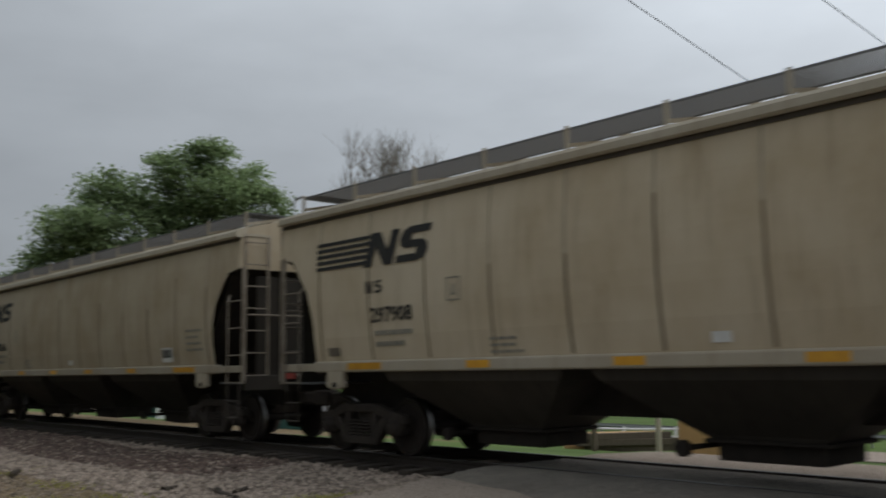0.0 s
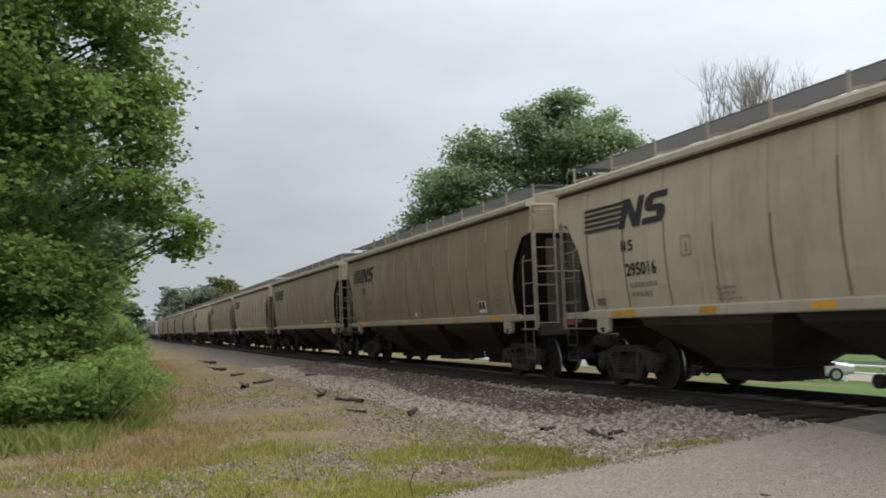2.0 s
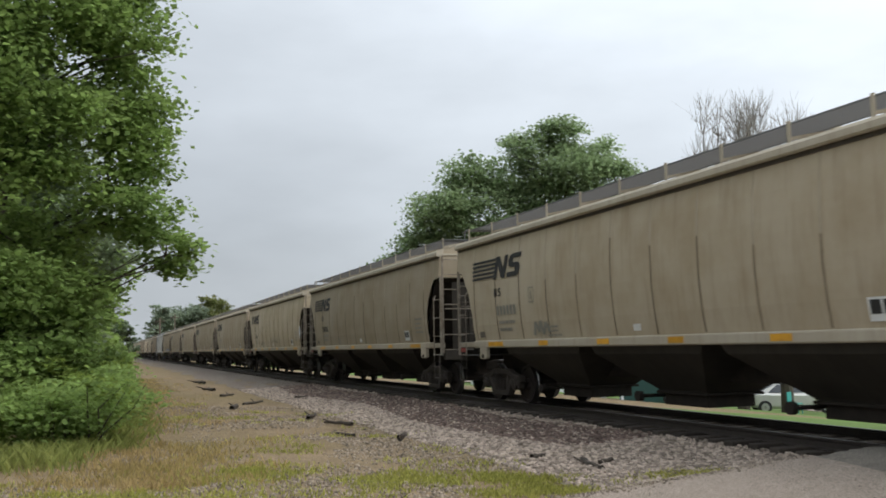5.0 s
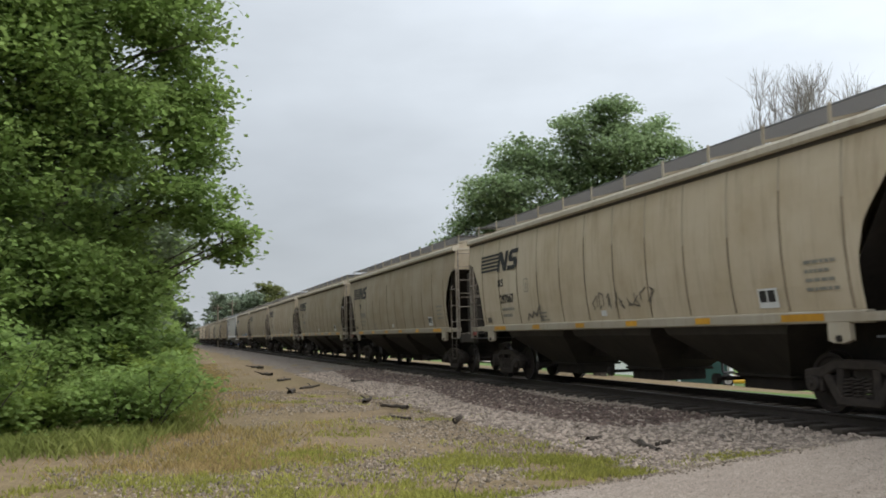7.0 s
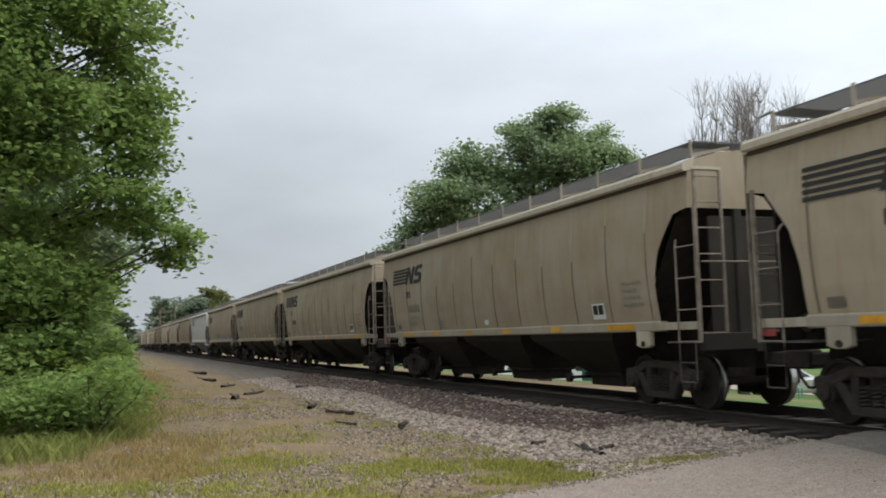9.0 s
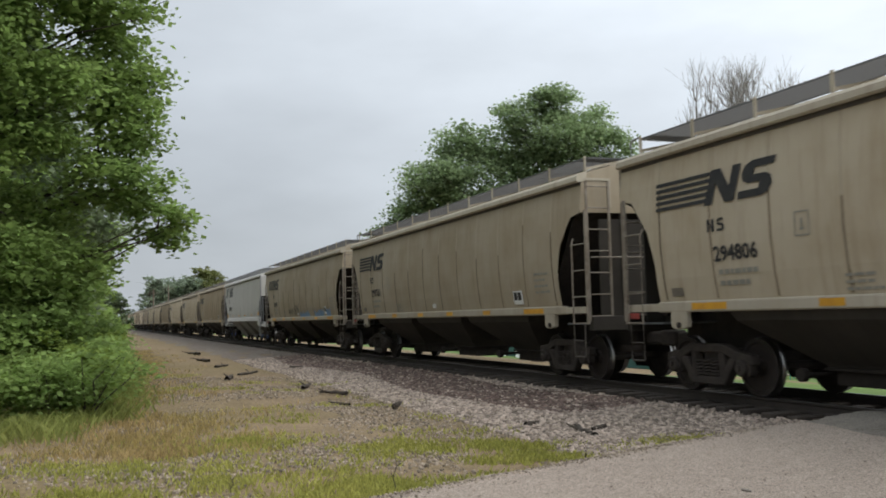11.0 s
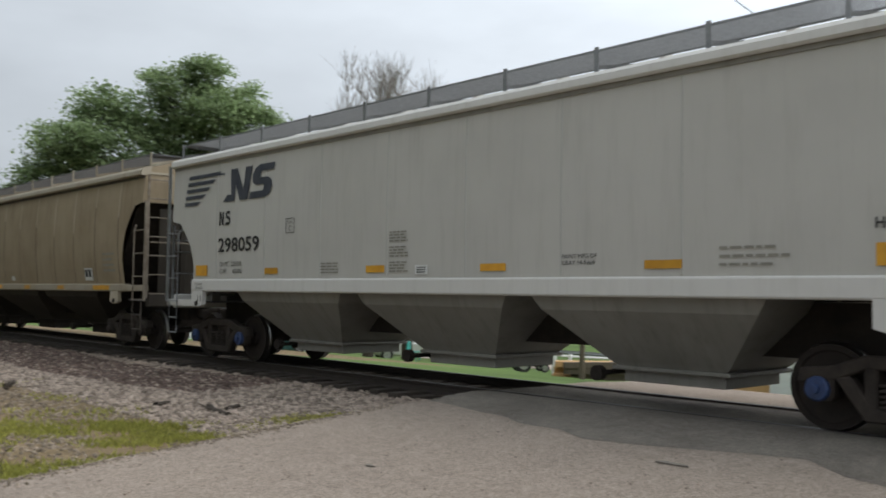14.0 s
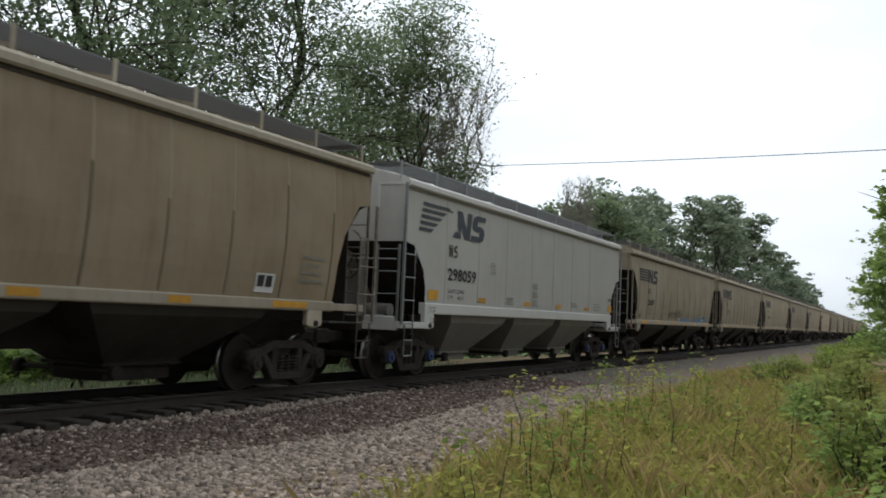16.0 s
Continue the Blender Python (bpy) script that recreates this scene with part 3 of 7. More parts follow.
def car_body(st, car):
    bm = bmesh.new()
    zs = [1.5, 1.7, 1.9, 2.1, 2.3, 2.5, 2.7, 2.9, 3.1, st.arch_top - 0.06, st.arch_top, 3.5, 3.7, 3.9, 4.06]
    zs = sorted(set(round(z, 3) for z in zs))
    half_ring = [(st.side(z), z) for z in zs] + [(1.30, 4.16), (0.85, 4.28), (0.4, 4.34)]
    ring = [(-x, z) for x, z in half_ring] + [(0, 4.36)] + [(x, z) for x, z in half_ring[::-1]]
    cols = 13
    grid = []
    for x, z in ring:
        e = end_y(st, z)
        grid.append([bm.verts.new((x, -e + 2 * e * i / (cols - 1), z)) for i in range(cols)])
    for r0, r1 in zip(grid, grid[1:]):
        for i in range(cols - 1):
            bm.faces.new((r0[i], r0[i + 1], r1[i + 1], r1[i]))
    # flat upper end walls
    for i in (0, cols - 1):
        ends = [g[i] for g in grid if g[i].co.z >= st.arch_top - 0.001]
        bm.faces.new(ends)
    part("body", bm, st.paint, car)
    for s in (1, -1):
        # sloping floor of the end bin behind the ladders, blackened for the shade there
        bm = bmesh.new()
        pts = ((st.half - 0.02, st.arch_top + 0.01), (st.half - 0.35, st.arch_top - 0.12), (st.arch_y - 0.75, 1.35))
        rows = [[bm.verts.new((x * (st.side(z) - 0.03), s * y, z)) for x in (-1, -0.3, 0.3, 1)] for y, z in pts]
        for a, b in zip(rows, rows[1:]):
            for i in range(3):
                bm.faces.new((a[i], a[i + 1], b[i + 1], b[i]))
        part("slope_sheet", bm, M_BLACK, car, "sloping end sheet coloured black for deep shade")
        # upright web on the centre line that carries the bin's end
        bm = bmesh.new()
        web = [(s * (st.half - 0.25), 1.12), (s * (st.half - 0.3), st.arch_top - 0.16), (s * (st.half - 0.45), st.arch_top - 0.2), (s * (st.arch_y - 0.7), 1.42), (s * (st.arch_y - 0.7), 1.12)]
        prism(bm, web, "x", -0.02, 0.02)
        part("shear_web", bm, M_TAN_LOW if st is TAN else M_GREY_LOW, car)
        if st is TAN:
            # added dark sheet that stands for the shade in the end recess
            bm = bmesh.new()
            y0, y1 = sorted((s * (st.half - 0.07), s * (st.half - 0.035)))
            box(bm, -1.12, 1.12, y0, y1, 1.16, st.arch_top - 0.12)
            part("end_bulkhead", bm, M_TAN_LOW, car, "added dark sheet for the shade behind the ladders")


def car_frame(st, car):
    for s in (-1, 1):
        bm = bmesh.new()
        x = s * (st.side(1.5) + 0.02)
        z0, z1 = st.sill
        L = st.arch_y + 0.02
        prism(bm, [(x - s * 0.14, z0), (x, z0), (x + s * 0.02, z0 + 0.02), (x + s * 0.02, z1 - 0.02), (x, z1), (x - s * 0.14, z1)], "y", -L, L)
        part("side_sill", bevelled(bm, 0.008), st.trim, car)
        bm = bmesh.new()
        prism(bm, [(s * 1.4, 3.96), (s * 1.58, 3.94), (s * 1.61, 3.97), (s * 1.6, 4.06), (s * 1.55, 4.11), (s * 1.36, 4.17)], "y", -st.half - 0.01, st.half + 0.01)
        part("eave_rail", bm, st.trim, car)
        # added dark strip standing for shadow and grime in the corner below the eave
        bm = bmesh.new()
        x0, x1 = sorted((s * (st.side(3.9) - 0.01), s * (st.side(3.9) + 0.022)))
        box(bm, x0, x1, -st.half + 0.02, st.half - 0.02, 3.885, 3.945)
        part("drip_strip", bm, M_STEP if st is TAN else M_GREY_LOW, car)
        for e in (-1, 1):
            # jacking bracket below the sill at each corner
            bm = bmesh.new()
            y = e * (st.arch_y - (0.54 if st is TAN else 0.2))
            xx = s * (st.side(1.5) + 0.035)
            prism(bm, [(y - 0.22, z0 + 0.06), (y + 0.22, z0 + 0.06), (y + 0.22, 1.1), (y + 0.08, 1.06), (y - 0.08, 1.06), (y - 0.22, 1.1)], "x", min(xx, xx - s * 0.1), max(xx, xx - s * 0.1))
            br = part("jacking_bracket", bevelled(bm, 0.01), st.trim, car)
            bm = bmesh.new()
            tube(bm, (xx + s * 0.03, y - 0.02, 1.13), (xx - s * 0.02, y - 0.02, 1.13), 0.05, seg=10)
            part("jacking_eye", bm, M_BLACK, br)
            # outer sill stub that carries the end platform
            bm = bmesh.new()
            zt = z1 - 0.03 if st is TAN else 1.2
            y0, y1 = sorted((e * (st.arch_y - 0.1), e * (st.half + (0.02 if st is TAN else 0.12))))
            box(bm, min(xx, xx - s * 0.12), max(xx, xx - s * 0.12), y0, y1, zt - 0.13, zt)
            part("end_sill_beam", bevelled(bm, 0.008), st.trim, car)
    for e in (-1, 1):
        bm = bmesh.new()
        y0, y1 = sorted((e * (st.half - 0.02), e * (st.half + 0.14)))
        box(bm, -1.42, 1.42, y0, y1, 1.02, 1.3)
        part("end_beam", bevelled(bm, 0.012), M_TAN_LOW if st is TAN else st.trim, car)
        bm = bmesh.new()
        y0, y1 = sorted((e * (st.arch_y + 0.05), e * (st.half)))
        n = 12
        for i in range(n):
            yy = y0 + (y1 - y0) * (i + 0.5) / n
            box(bm, -1.4, 1.4, yy - 0.018, yy + 0.018, 1.14, 1.17)
        tagged(part("end_platform", bm, M_GRATE, car, "slatted steel end platform"), kind="stuff")
        for x in (-0.55, 0.55):
            bm = bmesh.new()
            y = e * (st.half - 0.06)
            box(bm, x - 0.07, x + 0.07, y - 0.06, y + 0.06, 1.15, st.arch_top + 0.02)
            part("end_post", bevelled(bm, 0.01), M_TAN_LOW if st is TAN else M_GREY_LOW, car)
        # knuckle coupler
        bm = bmesh.new()
        y0, y1 = sorted((e * (st.half - 0.3), e * (st.half + 0.55)))
        box(bm, -0.1, 0.1, y0, y1, 0.74, 0.96)
        y0, y1 = sorted((e * (st.half + 0.5), e * (st.half + 0.8)))
        box(bm, -0.17, 0.13, y0, y1, 0.7, 1.0)
        part("coupler", bevelled(bm, 0.03), M_TRUCK, car, "rusty knuckle coupler")
        bm = bmesh.new()
        pts = [Vector((0.35, e * (st.half + 0.1 + 0.66 * t), 0.78 - 0.42 * math.sin(math.pi * min(1, t * 0.95)))) for t in np.linspace(0, 1, 8)]
        sweep(bm, pts, 0.025)
        part("air_hose", bm, M_BLACK, car)
    bm = bmesh.new()
    box(bm, -0.3, 0.3, -st.half + 0.1, st.half - 0.1, 0.7, 1.34)
    part("centre_sill", bm, M_BLACK, car)


def car_hoppers(st, car):
    w_top, w_bot, x_bot = (1.68, 0.72, 0.7) if st is GREY else (1.88, 0.66, 0.55)
    for c in st.hoppers:
        bm = bmesh.new()
        rows = []
        for z, wy, wx in ((1.42, w_top, 1.44), (1.2, w_top - 0.16, 1.36), (0.55, w_bot + 0.12, x_bot + 0.06), (0.47, w_bot, x_bot)):
            rows.append([bm.verts.new((x * wx, c + y * wy, z)) for x, y in ((-1, -1), (1, -1), (1, 1), (-1, 1))])
        for a, b in zip(rows, rows[1:]):
            for i in range(4):
                bm.faces.new((a[i], a[(i + 1) % 4], b[(i + 1) % 4], b[i]))
        bm.faces.new(rows[-1])
        # bin colour already holds the shade under the body
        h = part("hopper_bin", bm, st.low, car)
        bm = bmesh.new()
        box(bm, -x_bot - 0.06, x_bot + 0.06, c - w_bot - 0.12, c + w_bot + 0.12, 0.45, 0.5)
        box(bm, -x_bot + 0.05, x_bot - 0.05, c - w_bot, c + w_bot, 0.24 if st is TAN else 0.3, 0.45)
        part("outlet_gate", bevelled(bm, 0.01), M_GREY_LOW if st is GREY else M_BLACK, h, "sliding steel outlet gate")
        bm = bmesh.new()
        tube(bm, (-0.95, c + w_bot + 0.2, 0.4), (0.95, c + w_bot + 0.2, 0.4), 0.035)
        for x in (-0.93, 0.93):
            tube(bm, (x - 0.05, c + w_bot + 0.2, 0.4), (x + 0.05, c + w_bot + 0.2, 0.4), 0.1, seg=10)
        part("gate_shaft", bm, M_BLACK, h)


def car_roof(st, car):
    tan_car = st is TAN
    y_lo, y_hi = -st.half + 0.06, st.half - (0.42 if tan_car else 0.0)
    top = 4.45
    for s in (-1, 1):
        # outboard grating on slim uprights; its mesh shows dark from below
        bm = bmesh.new()
        x0, x1 = s * 1.34, s * 0.6
        n = int((y_hi - y_lo) / 0.042)
        for i in range(n):
            y = y_lo + (y_hi - y_lo) * (i + 0.5) / n
            box(bm, min(x0, x1), max(x0, x1), y - 0.006, y + 0.006, top - 0.02, top)
        for x in (x0, x1):
            box(bm, x - 0.006, x + 0.006, y_lo, y_hi, top - 0.026, top + 0.004)
        tagged(part("running_board", bm, M_GALV if st is GREY else M_GRATE, car, "steel grating roof walkway"), kind="stuff")
        count = 11 if st is GREY else 12
        for i in range(count):
            y = y_lo + 0.02 + (y_hi - y_lo - 0.04) * i / (count - 1)
            bm = bmesh.new()
            box(bm, min(s * 1.37, s * 1.345), max(s * 1.37, s * 1.345), y - 0.03, y + 0.03, 4.1, top + 0.03)
            prism(bm, [(s * 1.345, 4.2), (s * 1.345, 4.25), (s * 0.6, top - 0.04), (s * 0.6, top - 0.09)], "y", y - 0.02, y + 0.02)
            part("walkway_bracket", bm, M_GALV if st is GREY else st.trim, car)
        if tan_car:
            # bent tube that closes the walkway's trailing corner
            bm = bmesh.new()
            sweep(bm, [(s * 1.36, y_hi + 0.3, 4.12), (s * 1.36, y_hi + 0.3, top - 0.06), (s * 1.36, y_hi + 0.26, top), (s * 1.36, y_hi, top + 0.02)], 0.02)
            part("corner_grab", bm, M_GALV, car)
    for e in (-1, 1):
        bm = bmesh.new()
        y0, y1 = sorted((e * (st.half - 0.45), e * (st.half + 0.04)))
        if tan_car and e > 0:
            y0, y1 = y0 - 0.42, y1 - 0.42
        for i in range(40):
            x = -1.3 + 2.6 * i / 39
            box(bm, x - 0.012, x + 0.012, y0, y1, top - 0.03, top)
        tagged(part("end_walkway", bm, M_GRATE, car), kind="stuff")
    bm = bmesh.new()
    box(bm, -0.42, 0.42, -st.half + 0.7, st.half - 0.7, 4.3, 4.47)
    for i in range(9):
        y = -st.half + 1 + (2 * st.half - 2) * i / 8
        box(bm, -0.45, 0.45, y - 0.05, y + 0.05, 4.45, 4.52)
    part("hatch_cover", bevelled(bm, 0.015), st.trim, car, "long roof loading hatch cover")


def ladder(name, car, st, x, y0, y1, z0, z1, rungs, tall=None):
    """Two stiles and round rungs along y; tall: the corner stile's top."""
    bm = bmesh.new()
    box(bm, x - 0.012, x + 0.035, y0 - 0.03, y0 + 0.03, z0, tall or z1)
    d = 0.12 if y1 < y0 else -0.12
    turn_in = 1 if x < 0 else -1
    sweep(bm, [(x, y1, z0), (x, y1, z1 - 0.06), (x + turn_in * 0.03, y1 - 0.3 * d, z1 + 0.02), (x + turn_in * 0.1, y1 - d, z1 + 0.1)], 0.019)
    for i in range(rungs):
        z = z0 + 0.02 + (z1 - z0 - 0.06) * i / (rungs - 1)
        tube(bm, (x - 0.02, y0, z), (x - 0.02, y1, z), 0.013, seg=6)
    part(name, bm, st.ladder, car)


def end_ladder(car, st, e, x0, x1, z0, z1, rungs):
    bm = bmesh.new()
    y = e * (st.half + 0.1)
    for x in (x0, x1):
        box(bm, x - 0.022, x + 0.022, y - 0.018, y + 0.018, z0, z1)
    for i in range(rungs):
        z = z0 + 0.1 + (z1 - z0 - 0.2) * i / (rungs - 1)
        tube(bm, (x0, y, z), (x1, y, z), 0.014, seg=6)
    part("end_ladder", bm, st.ladder, car)


def car_ladders(st, car):
    for s in (-1, 1):
        x = s * (st.side(2.0) + 0.05)
        for e in (-1, 1):
            if st is GREY:
                y0, y1 = e * (st.half + 0.1), e * (st.half - 0.36)
            else:
                y0, y1 = (-8.9, -8.34) if e < 0 else (8.53, 8.02)
            ladder("side_ladder", car, st, x, y0, y1, 1.15, 2.75 if st is TAN else 2.6, 4, 3.36 if st is TAN else 4.0)
            # stirrup step below the platform
            bm = bmesh.new()
            m = 0.12 if y1 > y0 else -0.12
            ya, yb = y0 + m, y1
            sweep(bm, [(x, ya, 1.15), (x, ya, 0.55), (x, ya + 0.1 * m, 0.52), (x, yb - 0.1 * m, 0.52), (x, yb, 0.55), (x, yb, 1.15)], 0.015, 6)
            tube(bm, (x, ya, 0.83), (x, yb, 0.83), 0.013, seg=6)
            part("stirrup_step", bm, st.ladder if st is GREY else M_STEP, car)
    for e in (-1, 1):
        end_ladder(car, st, e, -1.46, -0.96, 1.2, 3.95 if st is TAN else 2.75, 7 if st is TAN else 4)
        bm = bmesh.new()
        tube(bm, (-1.4, e * (st.half + 0.12), 2.45), (1.4, e * (st.half + 0.12), 2.45), 0.018, seg=6)
        part("grab_rail", bm, st.ladder, car)
        # framed corner panel over the ladder
        bm = bmesh.new()
        y0, y1 = sorted((e * st.half, e * (st.half + 0.02)))
        for x0, x1, z0, z1 in ((-1.45, -0.85, 3.98, 4.03), (-0.9, -0.85, st.arch_top + 0.1, 4.0)):
            box(bm, x0, x1, y0, y1, z0, z1)
        part("corner_frame", bm, st.trim, car)
    # brake gear on the trailing end platform
    bm = bmesh.new()
    y = st.half - 0.45
    tube(bm, (-1.0, y, 1.42), (-0.35, y, 1.42), 0.14, seg=14)
    box(bm, -0.9, -0.7, y - 0.12, y + 0.12, 1.17, 1.35)
    tube(bm, (-0.6, y, 1.5), (-0.6, y - 0.1, 2.2), 0.02, seg=6)
    part("brake_cylinder", bm, M_GREY_LOW if st is GREY else M_BLACK, car, "dark brake cylinder on its bracket")
    bm = bmesh.new()
    lathe(bm, [(0.08, 0.1), (0.12, 0.2), (0.78, 0.2), (0.82, 0.1)], 14)
    part("air_reservoir", bm, M_GREY_LOW if st is GREY else M_BLACK, car, at=pose(0, y - 0.1, 1.38))
    bm = bmesh.new()
    y = st.half + 0.16
    for i in range(16):
        a0, a1 = 2 * math.pi * i / 16, 2 * math.pi * (i + 1) / 16
        tube(bm, (-0.3 + 0.26 * math.cos(a0), y, 2.3 + 0.26 * math.sin(a0)), (-0.3 + 0.26 * math.cos(a1), y, 2.3 + 0.26 * math.sin(a1)), 0.015, seg=5)
    for a in (0, 1, 2):
        tube(bm, (-0.3 + 0.26 * math.cos(a * 2.09), y, 2.3 + 0.26 * math.sin(a * 2.09)), (-0.3, y, 2.3), 0.012, seg=5)
    part("hand_brake_wheel", bm, M_BLACK, car)


def bogie(st, car, y):
    b = part("bogie", bogie_meshes["bolster"], None, car, at=pose(0, y, 0))
    for s in (-1, 1):
        f = part("side_frame", bogie_meshes["frame"], None, b, at=pose(s * 1.02, 0, 0))
        for w in (-1, 1):
            part("bearing_cap", bogie_meshes["cap_blue" if st is GREY else "cap"], None, b, at=pose(s * 1.12, w * 0.889, 0.457, 0, 0, 0 if s < 0 else 180))
        for y_spring in (-0.2, 0.0, 0.2):
            part("spring", bogie_meshes["spring"], None, b, at=pose(s * 1.02, y_spring, 0))
    for w in (-1, 1):
        part("wheelset", bogie_meshes["wheelset"], None, b, at=pose(0, w * 0.889, 0.457))
    return b


def make_bogie_meshes():
    out = {}
    bm = bmesh.new()
    box(bm, -1.0, 1.0, -0.2, 0.2, 0.42, 0.72)
    out["bolster"] = mesh_of("bogie", bevelled(bm, 0.03), M_TRUCK)
    bm = bmesh.new()
    # cast side frame: arched top member, lower tension member, two columns and the window for the springs
    top = [(-1.12, 0.5), (-1.1, 0.66), (-0.75, 0.7), (-0.42, 0.82), (0.42, 0.82), (0.75, 0.7), (1.1, 0.66), (1.12, 0.5), (0.72, 0.55), (0.4, 0.68), (-0.4, 0.68), (-0.72, 0.55)]
    prism(bm, top, "x", -0.09, 0.09)
    low = [(-0.74, 0.6), (-0.56, 0.6), (-0.33, 0.3), (0.33, 0.3), (0.56, 0.6), (0.74, 0.6), (0.42, 0.16), (-0.42, 0.16)]
    prism(bm, low, "x", -0.09, 0.09)
    for y in (-0.36, 0.36):
        prism(bm, [(y - 0.07, 0.25), (y + 0.07, 0.25), (y + 0.07, 0.72), (y - 0.07, 0.72)], "x", -0.08, 0.08)
    for y in (-0.889, 0.889):
        prism(bm, [(y - 0.17, 0.62), (y + 0.17, 0.62), (y + 0.15, 0.36), (y + 0.1, 0.32), (y - 0.1, 0.32), (y - 0.15, 0.36)], "x", -0.08, 0.08)
    out["frame"] = mesh_of("side_frame", bevelled(bm, 0.02), M_TRUCK)
    for key, mat in (("cap", M_TRUCK), ("cap_blue", M_CAP)):
        bm = bmesh.new()
        lathe(bm, [(0.02, 0.13), (-0.03, 0.13), (-0.05, 0.11), (-0.05, 0.05), (-0.08, 0.045)], 14)
        out[key] = mesh_of("bearing_cap", bm, mat)
    bm = bmesh.new()
    coil = [(-0.03 + 0.075 * math.cos(i * 0.9), 0.075 * math.sin(i * 0.9), 0.3 + 0.26 * i / 34) for i in range(35)]
    sweep(bm, coil, 0.02, 5)
    out["spring"] = mesh_of("spring", bm, M_TRUCK)
    bm = bmesh.new()
    tube(bm, (-0.98, 0, 0), (0.98, 0, 0), 0.075, seg=10)
    for s in (-1, 1):
        lathe(bm, [(s * 0.66, 0.1), (s * 0.68, 0.36), (s * 0.665, 0.39), (s * 0.665, 0.475), (s * 0.7, 0.475), (s * 0.715, 0.46), (s * 0.8, 0.452),
                   (s * 0.805, 0.39), (s * 0.775, 0.37), (s * 0.755, 0.14), (s * 0.83, 0.12), (s * 0.83, 0.08)], 28)
    me = mesh_of("wheelset", bm, [M_WHEEL, M_TREAD])
    for p in me.polygons:
        r = math.hypot(p.center.y, p.center.z)
        if r > 0.44:
            p.material_index = 1
    out["wheelset"] = me
    return out


bogie_meshes = make_bogie_meshes()


# ---- lettering on the near side ----
def on_side(me, st, y_left, z0, lift=0.006):
    """Bends flat letters (x to the reader's right, y up) onto the near side; y_left is where they begin."""
    for v in me.vertices:
        y, z = y_left - v.co.x, z0 + v.co.y
        v.co = Vector((-(st.side(z) + lift), y, z))
    return me


def shapes(name, polys, mat):
    bm = bmesh.new()
    for poly in polys:
        # cut long outlines into bands, so that they follow the bowed side
        bm.faces.new([bm.verts.new((x, y, 0)) for x, y in poly])
    bm.normal_update()
    bmesh.ops.triangulate(bm, faces=bm.faces[:])
    return mesh_of(name, bm, mat, recalc=False)


def bars(rows, width, height, pitch, seed):
    """Lines of small lettering too small to read, as short plain bars."""
    rng = random.Random(seed)
    out = []
    for r in range(rows):
        x, z = 0.0, -r * pitch
        while x < width * rng.uniform(0.7, 1.0):
            w = rng.uniform(0.06, 0.16)
            out.append([(x, z), (min(x + w, width), z), (min(x + w, width), z + height), (x, z + height)])
            x += w + 0.025
    return out


def emblem(kind):
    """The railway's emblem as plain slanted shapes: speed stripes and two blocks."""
    out = []
    sl = 0.22
    if kind == "tan":
        for i in range(5):
            z = 0.09 + i * 0.118
            out.append([(0, z - 0.035), (1.42 + sl * (z - 0.035), z - 0.035), (1.42 + sl * (z + 0.035), z + 0.035), (0, z + 0.035)])
        n0 = 1.38
        block = [(0, 0), (0.2, 0), (0.2, 0.36), (0.52, 0), (0.74, 0), (0.74, 0.62), (0.54, 0.62), (0.54, 0.27), (0.24, 0.62), (0, 0.62)]
        out.append([(n0 + x + 0.3 * y, y) for x, y in block])
        n1 = n0 + 0.74
        grow = (0.957, 0.86)
    else:
        grow = (1.0, 1.0)
        for i in range(5):
            z = 0.0 + i * 0.135
            tip = 0.55 + 0.2 * i
            out.append([(0.0 + 0.04 * i, z), (tip, z), (tip + 0.14, z + 0.075), (0.02 + 0.04 * i, z + 0.075)])
        out.append([(1.0, 0.54), (1.62, 0.54), (1.62, 0.57), (1.0, 0.58)])
        n0 = 1.6
        out.append([(n0 - 0.02, 0), (n0 + 0.36, 0.0), (n0 + 0.33, 0.12), (n0 + 0.16, 0.14)])
        out.append([(n0 + 0.25, 0.62), (n0 + 0.5, 0.62), (n0 + 0.74, 0.2), (n0 + 0.8, 0.62), (n0 + 1.05, 0.62), (n0 + 0.9, 0), (n0 + 0.62, 0), (n0 + 0.46, 0.3), (n0 + 0.42, 0.0), (n0 + 0.3, 0.02)])
        n1 = n0 + 0.86
    curl = [(0, 0), (0.64, 0), (0.82, 0.05), (0.88, 0.18), (0.82, 0.31), (0.66, 0.37), (0.34, 0.375), (0.34, 0.49), (0.84, 0.49), (0.86, 0.62), (0.24, 0.62), (0.07, 0.56), (0, 0.43), (0.06, 0.3), (0.22, 0.245), (0.54, 0.24), (0.54, 0.13), (0, 0.13)]
    out.append([(n1 + 0.09 + 0.84 * x + 0.25 * y, y) for x, y in curl])
    return [[(x * grow[0], y * grow[1]) for x, y in poly] for poly in out]


def letter(name, me, st, car, y_left, z0, label="", lift=0.014):
    ob = part(name, on_side(me, st, y_left, z0, lift), None, car, label)
    if name in ("small_notice", "weight_lettering", "service_lettering", "reporting_mark", "car_number"):
        tagged(ob, kind="stuff")
    return ob


def plate(st, car, name, y0, y1, z0, z1, mat, label="", lift=0.015):
    me = shapes(name, [[(0, 0), (y0 - y1, 0), (y0 - y1, z1 - z0), (0, z1 - z0)]], mat)
    return letter(name, me, st, car, y0, z0, label, lift)


